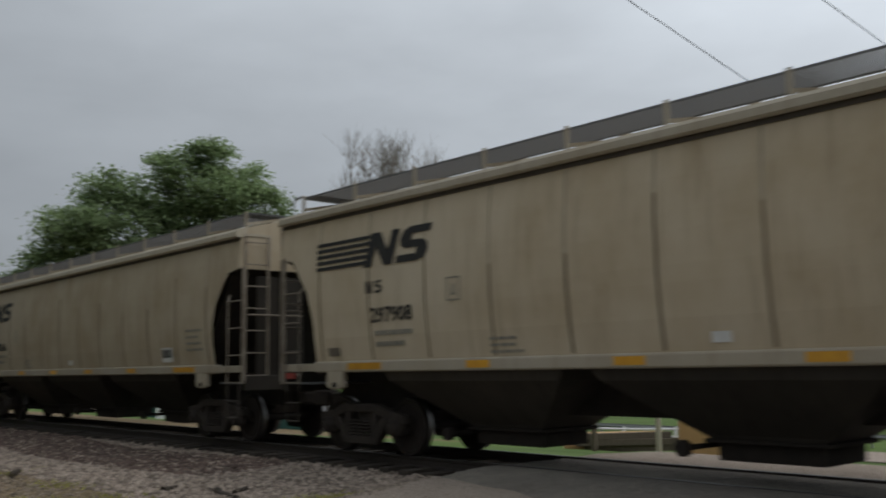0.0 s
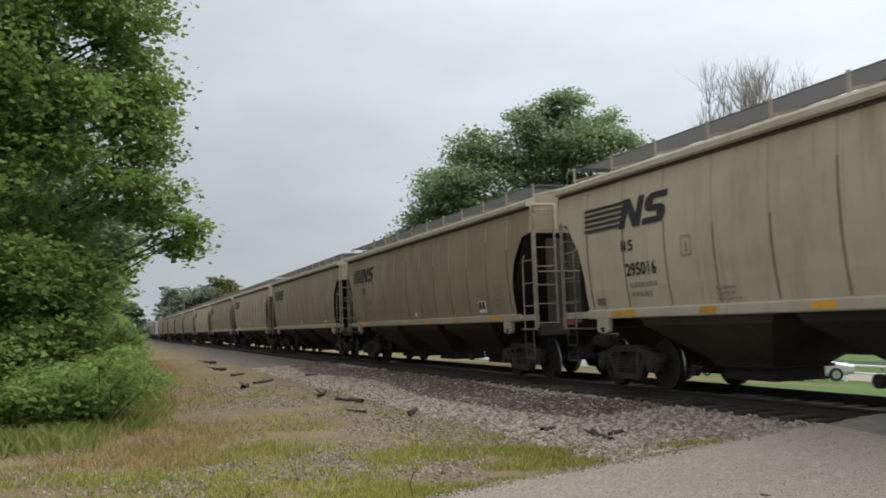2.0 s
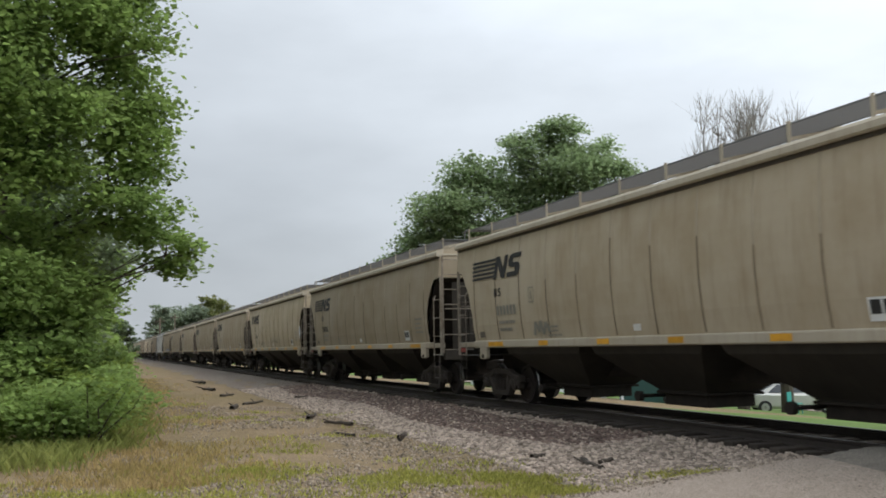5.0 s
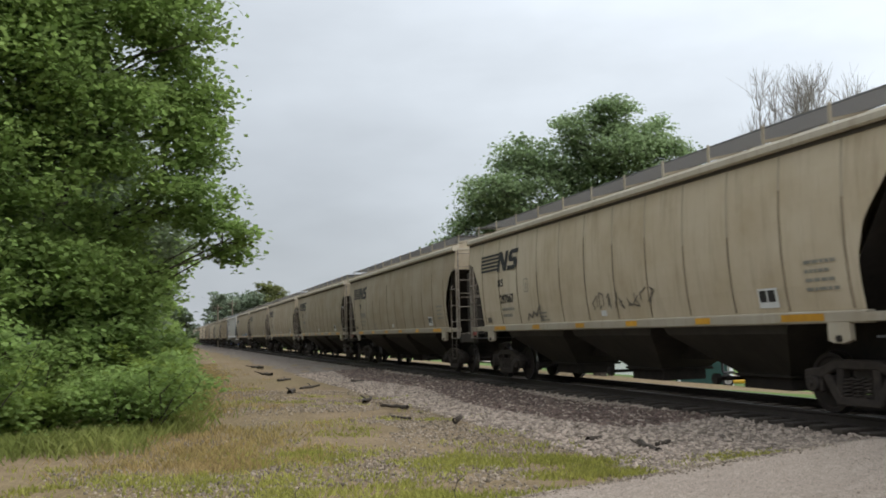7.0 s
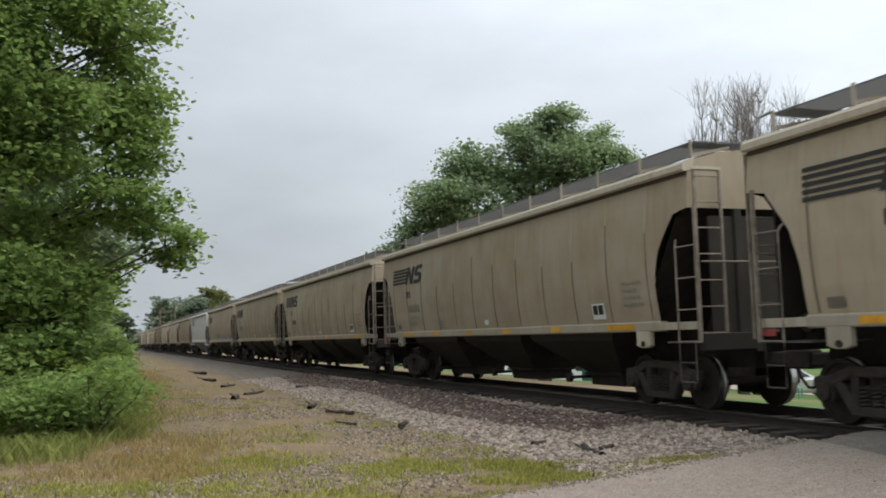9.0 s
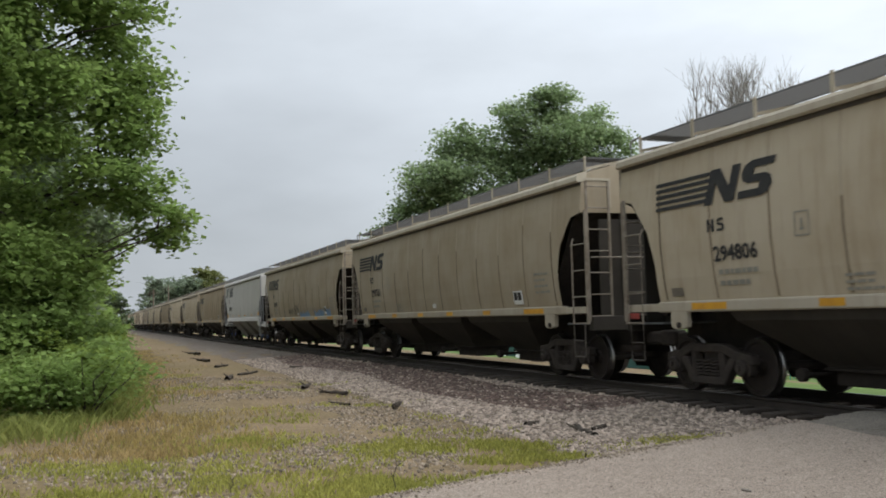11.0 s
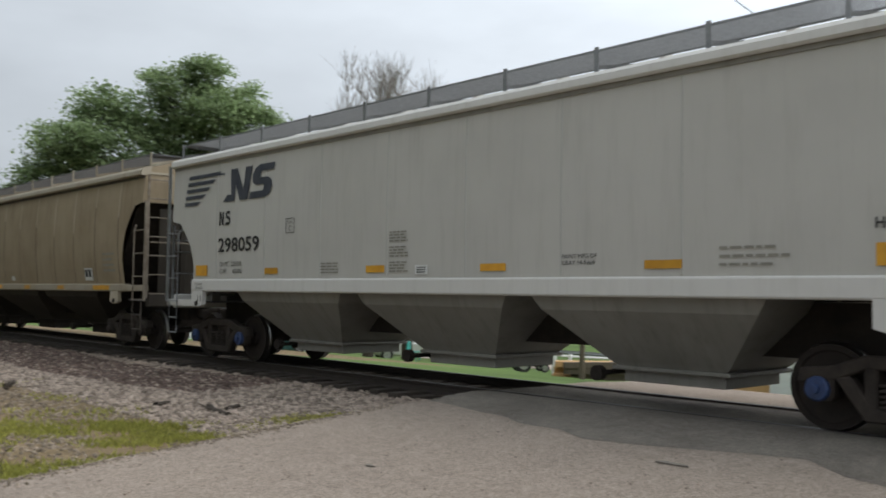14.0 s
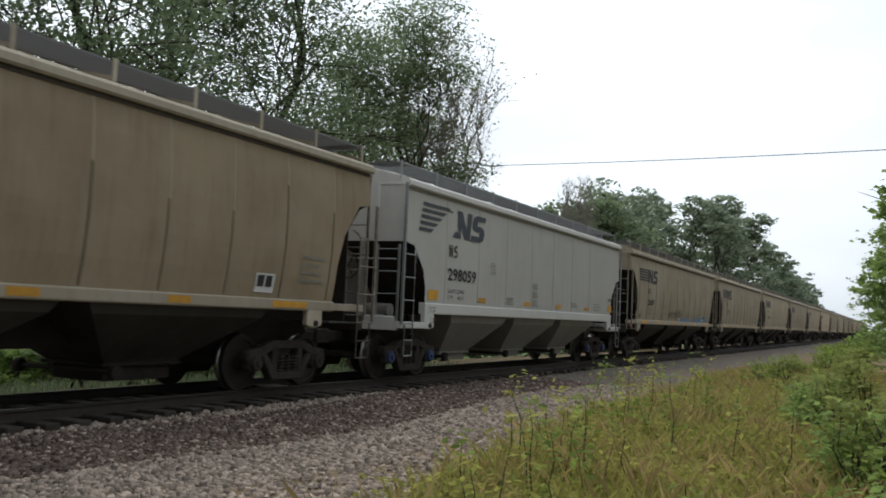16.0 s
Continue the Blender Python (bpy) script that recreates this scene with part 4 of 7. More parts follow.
def draw_emblem(car, st, kind, mat, y, z, tone):
    polys = emblem(kind)
    for i, poly in enumerate(polys):
        name = "emblem_stripe" if len(poly) == 4 else "emblem_block"
        letter(name, shapes(name, [poly], mat), st, car, y, z, tone + (" painted stripe of the emblem" if len(poly) == 4 else " slanted block of the emblem"), 0.014 + 0.0004 * i)


MARK = ([(0, 0), (0.05, 0), (0.05, 0.14), (0.12, 0), (0.17, 0), (0.17, 0.2), (0.12, 0.2), (0.12, 0.07), (0.05, 0.2), (0, 0.2)],
        [(0.24, 0), (0.36, 0), (0.41, 0.03), (0.41, 0.09), (0.37, 0.12), (0.29, 0.13), (0.29, 0.16), (0.4, 0.16), (0.4, 0.2), (0.29, 0.2), (0.24, 0.17), (0.24, 0.12), (0.28, 0.09), (0.36, 0.08), (0.36, 0.04), (0.24, 0.04)])


def letter_tan(car, st, number):
    draw_emblem(car, st, "tan", M_INK, 7.5, 2.98, "black")
    letter("reporting_mark", shapes("reporting_mark", MARK, M_INK), st, car, 6.14, 2.56)
    if number:
        letter("car_number", text_mesh("car_number", number, 0.22, M_INK, 1.0, 0.005), st, car, 6.03, 2.11, "black stencilled car number")
    else:
        letter("car_number", shapes("car_number", [[(0.19 * i, 0), (0.19 * i + 0.13, 0), (0.19 * i + 0.13, 0.22), (0.19 * i, 0.22)] for i in range(6)], M_FAINT), st, car, 6.03, 2.11)
    letter("weight_lettering", shapes("weight_lettering", bars(2, 0.95, 0.075, 0.17, 3), M_FAINT), st, car, 5.95, 1.9)
    letter("plate_mark", shapes("plate_mark", [[(0, 0), (0.28, 0), (0.28, 0.02), (0, 0.02)], [(0, 0.32), (0.28, 0.32), (0.28, 0.34), (0, 0.34)], [(0, 0.02), (0.02, 0.02), (0.02, 0.32), (0, 0.32)],
                                              [(0.26, 0.02), (0.28, 0.02), (0.28, 0.32), (0.26, 0.32)], [(0.09, 0.08), (0.19, 0.08), (0.19, 0.11), (0.09, 0.11)], [(0.12, 0.11), (0.16, 0.11), (0.16, 0.24), (0.12, 0.24)]], M_FAINT), st, car, 4.24, 2.33)
    letter("small_notice", shapes("small_notice", bars(4, 0.6, 0.04, 0.09, 5), M_FAINT), st, car, 3.45, 1.75)
    letter("service_lettering", shapes("service_lettering", bars(4, 0.7, 0.05, 0.13, 8), M_FAINT), st, car, -6.56, 2.2)
    plate(st, car, "routing_plate", 7.25, 6.93, 1.6, 1.74, M_SMEAR, "dark grimy routing board")
    fr = plate(st, car, "inspection_label", -5.4, -5.88, 1.6, 1.9, M_WHITE, "white-framed black inspection label")
    for i in range(2):
        me = shapes("label_panel", [[(0, 0), (0.17, 0), (0.17, 0.18), (0, 0.18)]], M_INK)
        part("label_panel", on_side(me, st, -5.44 - i * 0.21, 1.69, 0.02), None, fr)
    plate(st, car, "paper_label", 0.05, -0.19, 1.61, 1.73, M_WHITE)
    for i, y in enumerate((6.73, 3.94, 1.39, -1.0, -3.55, -5.9)):
        w = (0.95 if i == 5 else 0.87 if i == 0 else 0.45)
        z0, z1 = st.sill
        bm = bmesh.new()
        xs = -(st.side(1.5) + 0.044)
        box(bm, xs - 0.002, xs + 0.004, y - w, y, z0 + 0.04, z1 - 0.035)
        part("yellow_marking", bm, M_YELLOW, car)
    bm = bmesh.new()
    xs = -(st.side(1.5) + 0.03)
    box(bm, xs - 0.02, xs, st.half - 0.4, st.half - 0.05, 1.24, 1.34)
    part("red_tag", bm, M_RED, car, "faded red warning tag")


def letter_grey(car, st):
    o = 1.62
    draw_emblem(car, st, "grey", M_NAVY, 9.0 - o, 3.1, "navy")
    letter("reporting_mark", shapes("reporting_mark", [[(1.02 * x, 1.35 * z) for x, z in q] for q in MARK], M_INK), st, car, 7.53 - o, 2.65)
    letter("car_number", text_mesh("car_number", "298059", 0.26, M_INK, 1.5, 0.008), st, car, 7.56 - o, 2.14, "black stencilled car number")
    for row, (a, b) in enumerate((("LD LMT", "225500"), ("LT WT", "60500"))):
        letter("weight_line", text_mesh("weight_line", a, 0.085, M_INK, 0.36 if row == 0 else 0.27), st, car, 7.5 - o, 1.86 - row * 0.14)
        letter("weight_line", text_mesh("weight_line", b, 0.085, M_INK, 0.4 if row == 0 else 0.33), st, car, (7.07 if row == 0 else 7.0) - o, 1.86 - row * 0.14)
    box_lines = [[(0, 0), (0.27, 0), (0.27, 0.012), (0, 0.012)], [(0, 0.25), (0.27, 0.25), (0.27, 0.262), (0, 0.262)], [(0, 0.012), (0.012, 0.012), (0.012, 0.25), (0, 0.25)], [(0.258, 0.012), (0.27, 0.012), (0.27, 0.25), (0.258, 0.25)]]
    pm = letter("plate_mark", shapes("plate_mark", box_lines, M_INK), st, car, 5.18 - o, 2.41, "outlined loading gauge mark")
    part("plate_word", on_side(text_mesh("plate_word", "PLATE", 0.04, M_INK, 0.16), st, 5.125 - o, 2.58, 0.014), None, pm)
    part("plate_letter", on_side(text_mesh("plate_letter", "C", 0.09, M_INK, 0.07), st, 5.08 - o, 2.45, 0.014), None, pm)
    letter("small_notice", shapes("small_notice", bars(4, 0.5, 0.022, 0.05, 5), M_FAINT), st, car, 4.11 - o, 1.85)
    for i in range(3):
        letter("small_notice", shapes("small_notice", bars(4, 0.44, 0.022, 0.045, 15 + i), M_FAINT), st, car, 2.3 - o, 2.3 - i * 0.23)
    letter("paint_notice", text_mesh("paint_notice", "PAINT MFG DF\nGRAY 14-F669", 0.055, M_INK, 0.55), st, car, -1.1 - o, 1.84)
    letter("service_lettering", shapes("service_lettering", bars(3, 0.8, 0.03, 0.09, 9), M_FAINT), st, car, -3.3 - o, 1.9)
    letter("type_mark", text_mesh("type_mark", "HC122", 0.1, M_INK, 0.42, 0.004), st, car, -4.94 - o, 2.06)
    lab = plate(st, car, "paper_label", 1.7 - o, 1.42 - o, 1.665, 1.8, M_WHITE, "white paper label")
    for i in range(3):
        me = shapes("label_line", [[(0, 0), (0.2, 0), (0.2, 0.014), (0, 0.014)]], M_INK)
        part("label_line", on_side(me, st, 1.66 - o, 1.69 + i * 0.035, 0.019), None, lab)
    for y0, y1, z0, z1 in ((8.45, 7.98, 1.68, 1.89), (5.86, 5.42, 1.70, 1.81), (2.88, 2.42, 1.70, 1.81), (0.34, -0.14, 1.70, 1.8), (-2.34, -2.84, 1.7, 1.8), (-4.95, -5.42, 1.7, 1.92)):
        plate(st, car, "yellow_marking", y0 - o, y1 - o, z0, z1, M_YELLOW)
    for y in (8.42 - o, -5.2 - o):
        for i, words in enumerate(("JACK HERE", "LIFT HERE")):
            me = text_mesh("jacking_words", words, 0.045, M_INK, 0.3)
            part("jacking_words", on_side(me, st, y, 1.49 - 0.075 * i, 0.05), None, car)
        for i in range(2):
            me = shapes("jacking_arrow", [[(0.02, 0), (0.05, 0.05), (0.03, 0.05), (0.03, 0.14), (0.01, 0.14), (0.01, 0.05), (-0.01, 0.05)]], M_INK)
            part("jacking_arrow", on_side(me, st, y - 0.09 - 0.11 * i, 1.16, 0.05), None, car)
    # round crossed-out marks and dirty patches low on the bins
    for c in st.hoppers:
        bm = bmesh.new()
        lathe(bm, [(-1.02, 0.005), (-1.02, 0.1), (-1.0, 0.1)], 16)
        d = part("warning_disc", bm, M_WHITE, car, "round white warning disc with a black cross", at=pose(-0.13, c + 0.55, 0.68, 0, -38, 0) @ pose(0.98, 0, 0))
        bm = bmesh.new()
        for a in (0.6, -0.5):
            q = [(-0.08 * math.cos(a) - 0.012 * math.sin(a), -0.08 * math.sin(a) + 0.012 * math.cos(a)), (-0.08 * math.cos(a) + 0.012 * math.sin(a), -0.08 * math.sin(a) - 0.012 * math.cos(a)),
                 (0.08 * math.cos(a) + 0.012 * math.sin(a), 0.08 * math.sin(a) - 0.012 * math.cos(a)), (0.08 * math.cos(a) - 0.012 * math.sin(a), 0.08 * math.sin(a) + 0.012 * math.cos(a))]
            prism(bm, q, "x", -1.026, -1.0)
        part("black_cross", bm, M_INK, d)


def make_car(name, st, label, number="", detail=True):
    car = holder(name, pose(0, 0, 0), label, "freight car", "cars of the freight train")
    car_body(st, car)
    car_frame(st, car)
    car_hoppers(st, car)
    car_roof(st, car)
    car_ladders(st, car)
    zs = np.linspace(st.sill[1] + 0.02, 3.93, 26)
    w, d = (0.024, 0.01) if st is TAN else (0.02, 0.008)
    seams = []
    for low in (3.05, 2.75, 3.35):
        bm = bmesh.new()
        for a, b in zip(zs, zs[1:]):
            vs = []
            for z in (a, b):
                x = -st.side(z)
                vs.append([bm.verts.new((x - dd, yy, z)) for yy, dd in ((-w, 0), (-w * 0.6, d), (w * 0.6, d), (w, 0))])
            for i in range(3):
                f = bm.faces.new((vs[0][i], vs[0][i + 1], vs[1][i + 1], vs[1][i]))
                f.material_index = 1 if a > low and st is TAN else 0
        bmesh.ops.remove_doubles(bm, verts=bm.verts[:], dist=0.0005)
        seams.append(mesh_of("body_seam", bm, [st.rib, M_RIB_TOP]))
    for i, y in enumerate(st.ribs):
        part("body_seam", seams[i * 7 % 5 % 3], None, car, at=pose(0, y, 0))
    for s in (1, -1):
        bogie(st, car, s * st.bogie)
    if st is TAN:
        letter_tan(car, st, number)
    else:
        letter_grey(car, st)
    return car


def scrawl(car, st, polys, mat, y, z, label, name="graffiti"):
    letter(name, shapes(name, polys, mat), st, car, y, z, label, 0.017)


def brush(points, w):
    """A painted stroke as quads along a line of points."""
    out = []
    for (x0, z0), (x1, z1) in zip(points, points[1:]):
        d = math.hypot(x1 - x0, z1 - z0) or 1
        nx, nz = -(z1 - z0) / d * w, (x1 - x0) / d * w
        out.append([(x0 + nx, z0 + nz), (x0 - nx, z0 - nz), (x1 - nx, z1 - nz), (x1 + nx, z1 + nz)])
    return out


TRAIN = []          # (car, y of its centre at 14.5 s)
TAN_LABEL = "weathered tan covered hopper car of a freight train"
tan = make_car("hopper_car", TAN, TAN_LABEL)
NUMBERS = {-13: "297908", -12: "296266", -11: "295016", -7: "296365", -6: "297067", -3: "294806", -2: "297731", -1: "296697"}
FIRST, LAST = -16, 23


def tan_centre(k):
    return -16.59 + (k + 1) * PITCH if k < 0 else 28.3 - 8.65 + (k - 1) * PITCH


def build_train():
    rng = random.Random(4)
    for k in range(FIRST, LAST + 1):
        if k == 0:
            car, y = make_car("hopper_car", GREY, "clean light grey covered hopper car with navy emblem"), 1.62
        else:
            y = tan_centre(k)
            if k == FIRST:
                car = tan
            else:
                car = copy_thing(tan, pose(0, 0, 0))
            if k in (1, -10, 4, 9):
                for ob in car.children:
                    if ob.name.startswith("body") and not ob.name.startswith("body_seam"):
                        ob.data = ob.data.copy()
                        ob.data.materials[0] = M_TAN_BROWN
                car["label"] = "brown-stained tan covered hopper car of a freight train"
            if k in NUMBERS:
                for ob in [o for o in car.children if o.name.startswith("car_number")]:
                    bpy.data.objects.remove(ob)
                letter("car_number", text_mesh("car_number", NUMBERS[k], 0.22, M_INK, 1.0, 0.009), TAN, car, 6.03, 2.11, "black stencilled car number")
            if k == -1:
                car["label"] = "tan hopper car with blue spray paint along its sill"
                polys = []
                for a, b in ((0.43, 2.53), (3.53, 5.31), (5.76, 6.5)):
                    n = int((b - a) / 0.12)
                    for i in range(n):
                        x = a + (b - a) * i / n
                        polys.append([(x, 0), (x + 0.12, 0), (x + 0.12, 0.12 + 0.22 * rng.random()), (x, 0.12 + 0.22 * rng.random())])
                scrawl(car, TAN, polys, M_BLUE_SPRAY, 0.0, 1.5, "blue spray painted band")
                polys = []
                for i in range(7):
                    x = i * 0.37
                    polys += brush([(x, 0.02), (x + rng.uniform(-0.05, 0.1), 0.2 + 0.03 * i), (x + 0.12, rng.uniform(0.05, 0.2)), (x + 0.22, 0.26 + 0.04 * i), (x + 0.2, 0.02)], 0.016)
                scrawl(car, TAN, polys, M_INK, 2.2, 1.64, "thin black scrawled graffiti")
            if k == -6:
                car["label"] = "tan hopper car with black scrawled graffiti on its side"
                polys = []
                for i in range(9):
                    x = i * 0.3
                    polys += brush([(x + 0.3 * rng.random(), 0.02 + 0.42 * rng.random()) for _ in range(5)], 0.016)
                scrawl(car, TAN, polys, M_SMEAR, 0.42, 1.7, "black scrawled graffiti")
                scrawl(car, TAN, brush([(0, 0.05), (0.12, 0.22), (0.3, 0.12), (0.45, 0.26), (0.62, 0.16), (0.8, 0.34), (0.9, 0.42), (0.84, 0.2), (1.0, 0.03)], 0.035), M_SMEAR, 4.2, 1.55, "dark smeared graffiti")
            if k == -8:
                car["label"] = "tan hopper car with dark smeared graffiti on its side"
                scrawl(car, TAN, brush([(0, 0.02), (0.1, 0.3), (0.25, 0.1), (0.35, 0.32), (0.45, 0.04), (0.6, 0.28), (0.75, 0.1)], 0.06), M_FAINT, 4.1, 1.58, "dark smeared graffiti")
        TRAIN.append((car, y))


build_train()

# ---- plants ----
M_LEAF = leaf_material("summer_leaves", (0.215, 0.305, 0.09), (0.275, 0.37, 0.112), (0.165, 0.245, 0.075))
# the next two leaf colours are paled to carry the haze of distance
M_LEAF_F = leaf_material("haze_tinted_leaves", (0.25, 0.33, 0.165), (0.295, 0.38, 0.19), (0.2, 0.265, 0.135))
M_LEAF_H = leaf_material("haze_paled_leaves", (0.25, 0.3, 0.21), (0.29, 0.34, 0.24), (0.21, 0.26, 0.18))
M_LEAF_D = leaf_material("dark_leaves", (0.19, 0.24, 0.135), (0.23, 0.285, 0.16), (0.155, 0.205, 0.115))
M_LEAF_Y = leaf_material("yellowish_leaves", (0.19, 0.205, 0.075), (0.23, 0.235, 0.09), (0.14, 0.165, 0.06))
M_BARK = material("grey_bark", (0.075, 0.06, 0.045), 0.9, second=(0.045, 0.036, 0.028), scale=7, stretch=(1, 1, 0.3), bump=0.7, bump_scale=20)
M_TWIG = material("pale_dead_twigs", (0.27, 0.245, 0.215), 0.9, second=(0.2, 0.18, 0.155), scale=9)
M_BLADE = leaf_material("yellow_green_grass", (0.345, 0.345, 0.085), (0.41, 0.39, 0.115), (0.275, 0.285, 0.07), 0.35)
M_EDGE_GRASS = leaf_material("rank_green_grass", (0.23, 0.27, 0.075), (0.3, 0.31, 0.1), (0.17, 0.21, 0.055), 0.3)
M_STRAW = leaf_material("dry_straw_grass", (0.44, 0.33, 0.155), (0.37, 0.27, 0.125), (0.33, 0.27, 0.1), 0.35)
M_SHRUB = leaf_material("bright_shrub_leaves", (0.2, 0.275, 0.06), (0.25, 0.32, 0.08), (0.15, 0.215, 0.05), 0.35)
M_DRIFT = material("weathered_timber", (0.07, 0.055, 0.042), 0.9, second=(0.04, 0.032, 0.025), scale=8, bump=0.4, bump_scale=20)


def leaves(points, size, rng, droop=0.35, slim=0.42):
    """A pointed folded leaf of two quads at every point."""
    n = len(points)
    a = rng.uniform(0, 6.28, n)
    d = np.stack([np.cos(a), np.sin(a), -droop + rng.normal(0, 0.35, n)], -1)
    d /= np.linalg.norm(d, axis=1)[:, None]
    up = np.stack([rng.normal(0, 0.45, n), rng.normal(0, 0.45, n), np.ones(n)], -1)
    w = np.cross(d, up)
    w /= np.linalg.norm(w, axis=1)[:, None]
    s = (size * rng.uniform(0.6, 1.3, n))[:, None]
    base, tip = points - d * s * 0.5, points + d * s * 0.5
    mid = points + np.cross(w, d) * s * 0.08
    l, r = mid + w * s * slim, mid - w * s * slim
    return np.stack([base, r, tip, l], 1)


def blob_points(blobs, n, rng, shell=0.55, clump=26, wide=0.10):
    """Points in a cloud of ellipsoids (x, y, z, rx, ry, rz), thick near their surfaces and gathered in clumps."""
    vol = np.array([b[3] * b[4] * b[5] for b in blobs]) ** 0.75
    which = rng.choice(len(blobs), max(8, n // clump), p=vol / vol.sum())
    c = np.array(blobs)[which]
    v = rng.normal(0, 1, (len(which), 3))
    v /= np.linalg.norm(v, axis=1)[:, None]
    r = (shell + (1 - shell) * rng.random(len(which)) ** 0.7) * rng.uniform(0.82, 1.12, len(which))
    centres = c[:, :3] + v * r[:, None] * c[:, 3:]
    pick = rng.integers(0, len(centres), n)
    spread_r = wide * (np.cbrt(c[pick, 3] * c[pick, 4] * c[pick, 5]))[:, None] + 0.06
    return centres[pick] + rng.normal(0, 1, (n, 3)) * spread_r * np.array([1.25, 1.25, 0.6])


def limb(bm, a, b, r0, r1, rng, bend=0.12, seg=6, steps=4):
    a, b = Vector(a), Vector(b)
    pts = [a.lerp(b, i / steps) for i in range(steps + 1)]
    for p in pts[1:-1]:
        p += Vector((rng.normal(0, bend), rng.normal(0, bend), rng.normal(0, bend * 0.5))) * (b - a).length * 0.5
    for i in range(steps):
        ra, rb = r0 + (r1 - r0) * i / steps, r0 + (r1 - r0) * (i + 1) / steps
        tube(bm, pts[i], pts[i + 1], ra, rb, seg, caps=False)
    return pts


def tree(name, base, blobs, trunk_r, n, size, mat, label, seed, group="", shell=0.5, category="tree", clump=26, wide=0.10):
    """blobs are relative to the base; a limb reaches into each of them."""
    rng = np.random.default_rng(seed)
    t = holder(name, pose(*base), label, category, group)
    bm = bmesh.new()
    top = max(b[2] for b in blobs)
    pts = limb(bm, (0, 0, -0.2), (0.02 * top, 0, top * 0.85), trunk_r, trunk_r * 0.25, rng, 0.05, 10, 7)
    part("trunk", bm, M_BARK, t)
    bm = bmesh.new()
    for b in blobs:
        k = min(len(pts) - 1, max(1, int(len(pts) * 0.75 * b[2] / max(top, 0.1))))
        ps = limb(bm, pts[k], b[:3], trunk_r * 0.24, 0.02, rng, 0.1)
        for _ in range(7):
            v = Vector((rng.normal(0, 0.5) * b[3], rng.normal(0, 0.5) * b[4], rng.normal(0, 0.45) * b[5]))
            limb(bm, ps[int(rng.integers(2, 5))], Vector(b[:3]) + v, 0.035, 0.008, rng, 0.12, 5, 3)
    part("branchwork", bm, M_BARK, t)
    me = mass("crown", leaves(blob_points(blobs, n, rng, shell, clump, wide), size, rng), mat)
    part("crown", me, None, t)
    return t


def random_blobs(rng, h, r, low, count):
    out = []
    for i in range(count):
        f = (i + 0.5) / count
        a = rng.uniform(0, 6.28)
        z = low + (h - low) * f
        out_r = r * math.sin(math.pi * min(0.95, 0.25 + 0.7 * f)) * rng.uniform(0.3, 0.75)
        s = r * rng.uniform(0.34, 0.55)
        out.append((out_r * math.cos(a), out_r * math.sin(a), z - s * 0.4, s, s, s * 0.72))
    out.append((0, 0, h - r * 0.4, r * 0.45, r * 0.45, r * 0.4))
    return out


def bare_tree(base, h, spread_x, seed, label, mat=M_TWIG, leaf=0):
    rng = np.random.default_rng(seed)
    t = holder("bare_tree", pose(*base), label, "tree")
    bm = bmesh.new()
    trunk = limb(bm, (0, 0, -0.2), (0, 0, h * 0.45), 0.28, 0.18, rng, 0.03, 9, 4)
    part("trunk", bm, M_BARK, t)
    bm = bmesh.new()
    tips = []
    for i in range(9):
        a = 6.28 * i / 9 + rng.uniform(-0.3, 0.3)
        rr = spread_x * rng.uniform(0.25, 0.6)
        b = Vector((rr * math.cos(a), rr * math.sin(a), h * rng.uniform(0.68, 0.86)))
        ps = limb(bm, trunk[int(rng.integers(2, 5))], b, 0.09, 0.02, rng, 0.06, 6, 5)
        for p in ps[2:]:
            for _ in range(9):
                q = p + Vector((rng.normal(0, 0.16) * spread_x, rng.normal(0, 0.16) * spread_x, h * rng.uniform(0.02, 0.13)))
                qs = limb(bm, p, q, 0.016, 0.007, rng, 0.1, 4, 3)
                for _ in range(4):
                    e = qs[2] + Vector((rng.normal(0, 0.1) * spread_x, rng.normal(0, 0.1) * spread_x, h * rng.uniform(0.01, 0.075)))
                    limb(bm, qs[2], e, 0.008, 0.0035, rng, 0.1, 3, 2)
                    tips.append(e)
    part("branchwork", bm, mat, t)
    if leaf:
        c = np.array([tuple(tips[i]) for i in rng.integers(0, len(tips), leaf)])
        part("crown", mass("crown", leaves(c + rng.normal(0, 0.25, c.shape), 0.16, rng), M_LEAF_Y), None, t)
    return t


def bush(name, base, blobs, n, size, mat, label, seed, group=""):
    rng = np.random.default_rng(seed)
    t = holder(name, pose(*base), label, "bush", group)
    bm = bmesh.new()
    for b in blobs:
        for _ in range(4):
            limb(bm, (b[0] * 0.5, b[1] * 0.5, -0.1), (b[0] + rng.normal(0, 0.4) * b[3], b[1] + rng.normal(0, 0.4) * b[4], b[2] + 0.3 * b[5]), 0.02, 0.006, rng, 0.08, 4, 3)
    tagged(part("brushwood", bm, M_BARK, t), kind="stuff")
    part("foliage", mass("foliage", leaves(blob_points(blobs, n, rng, 0.5), size, rng, 0.2, 0.4), mat), None, t)
    return t


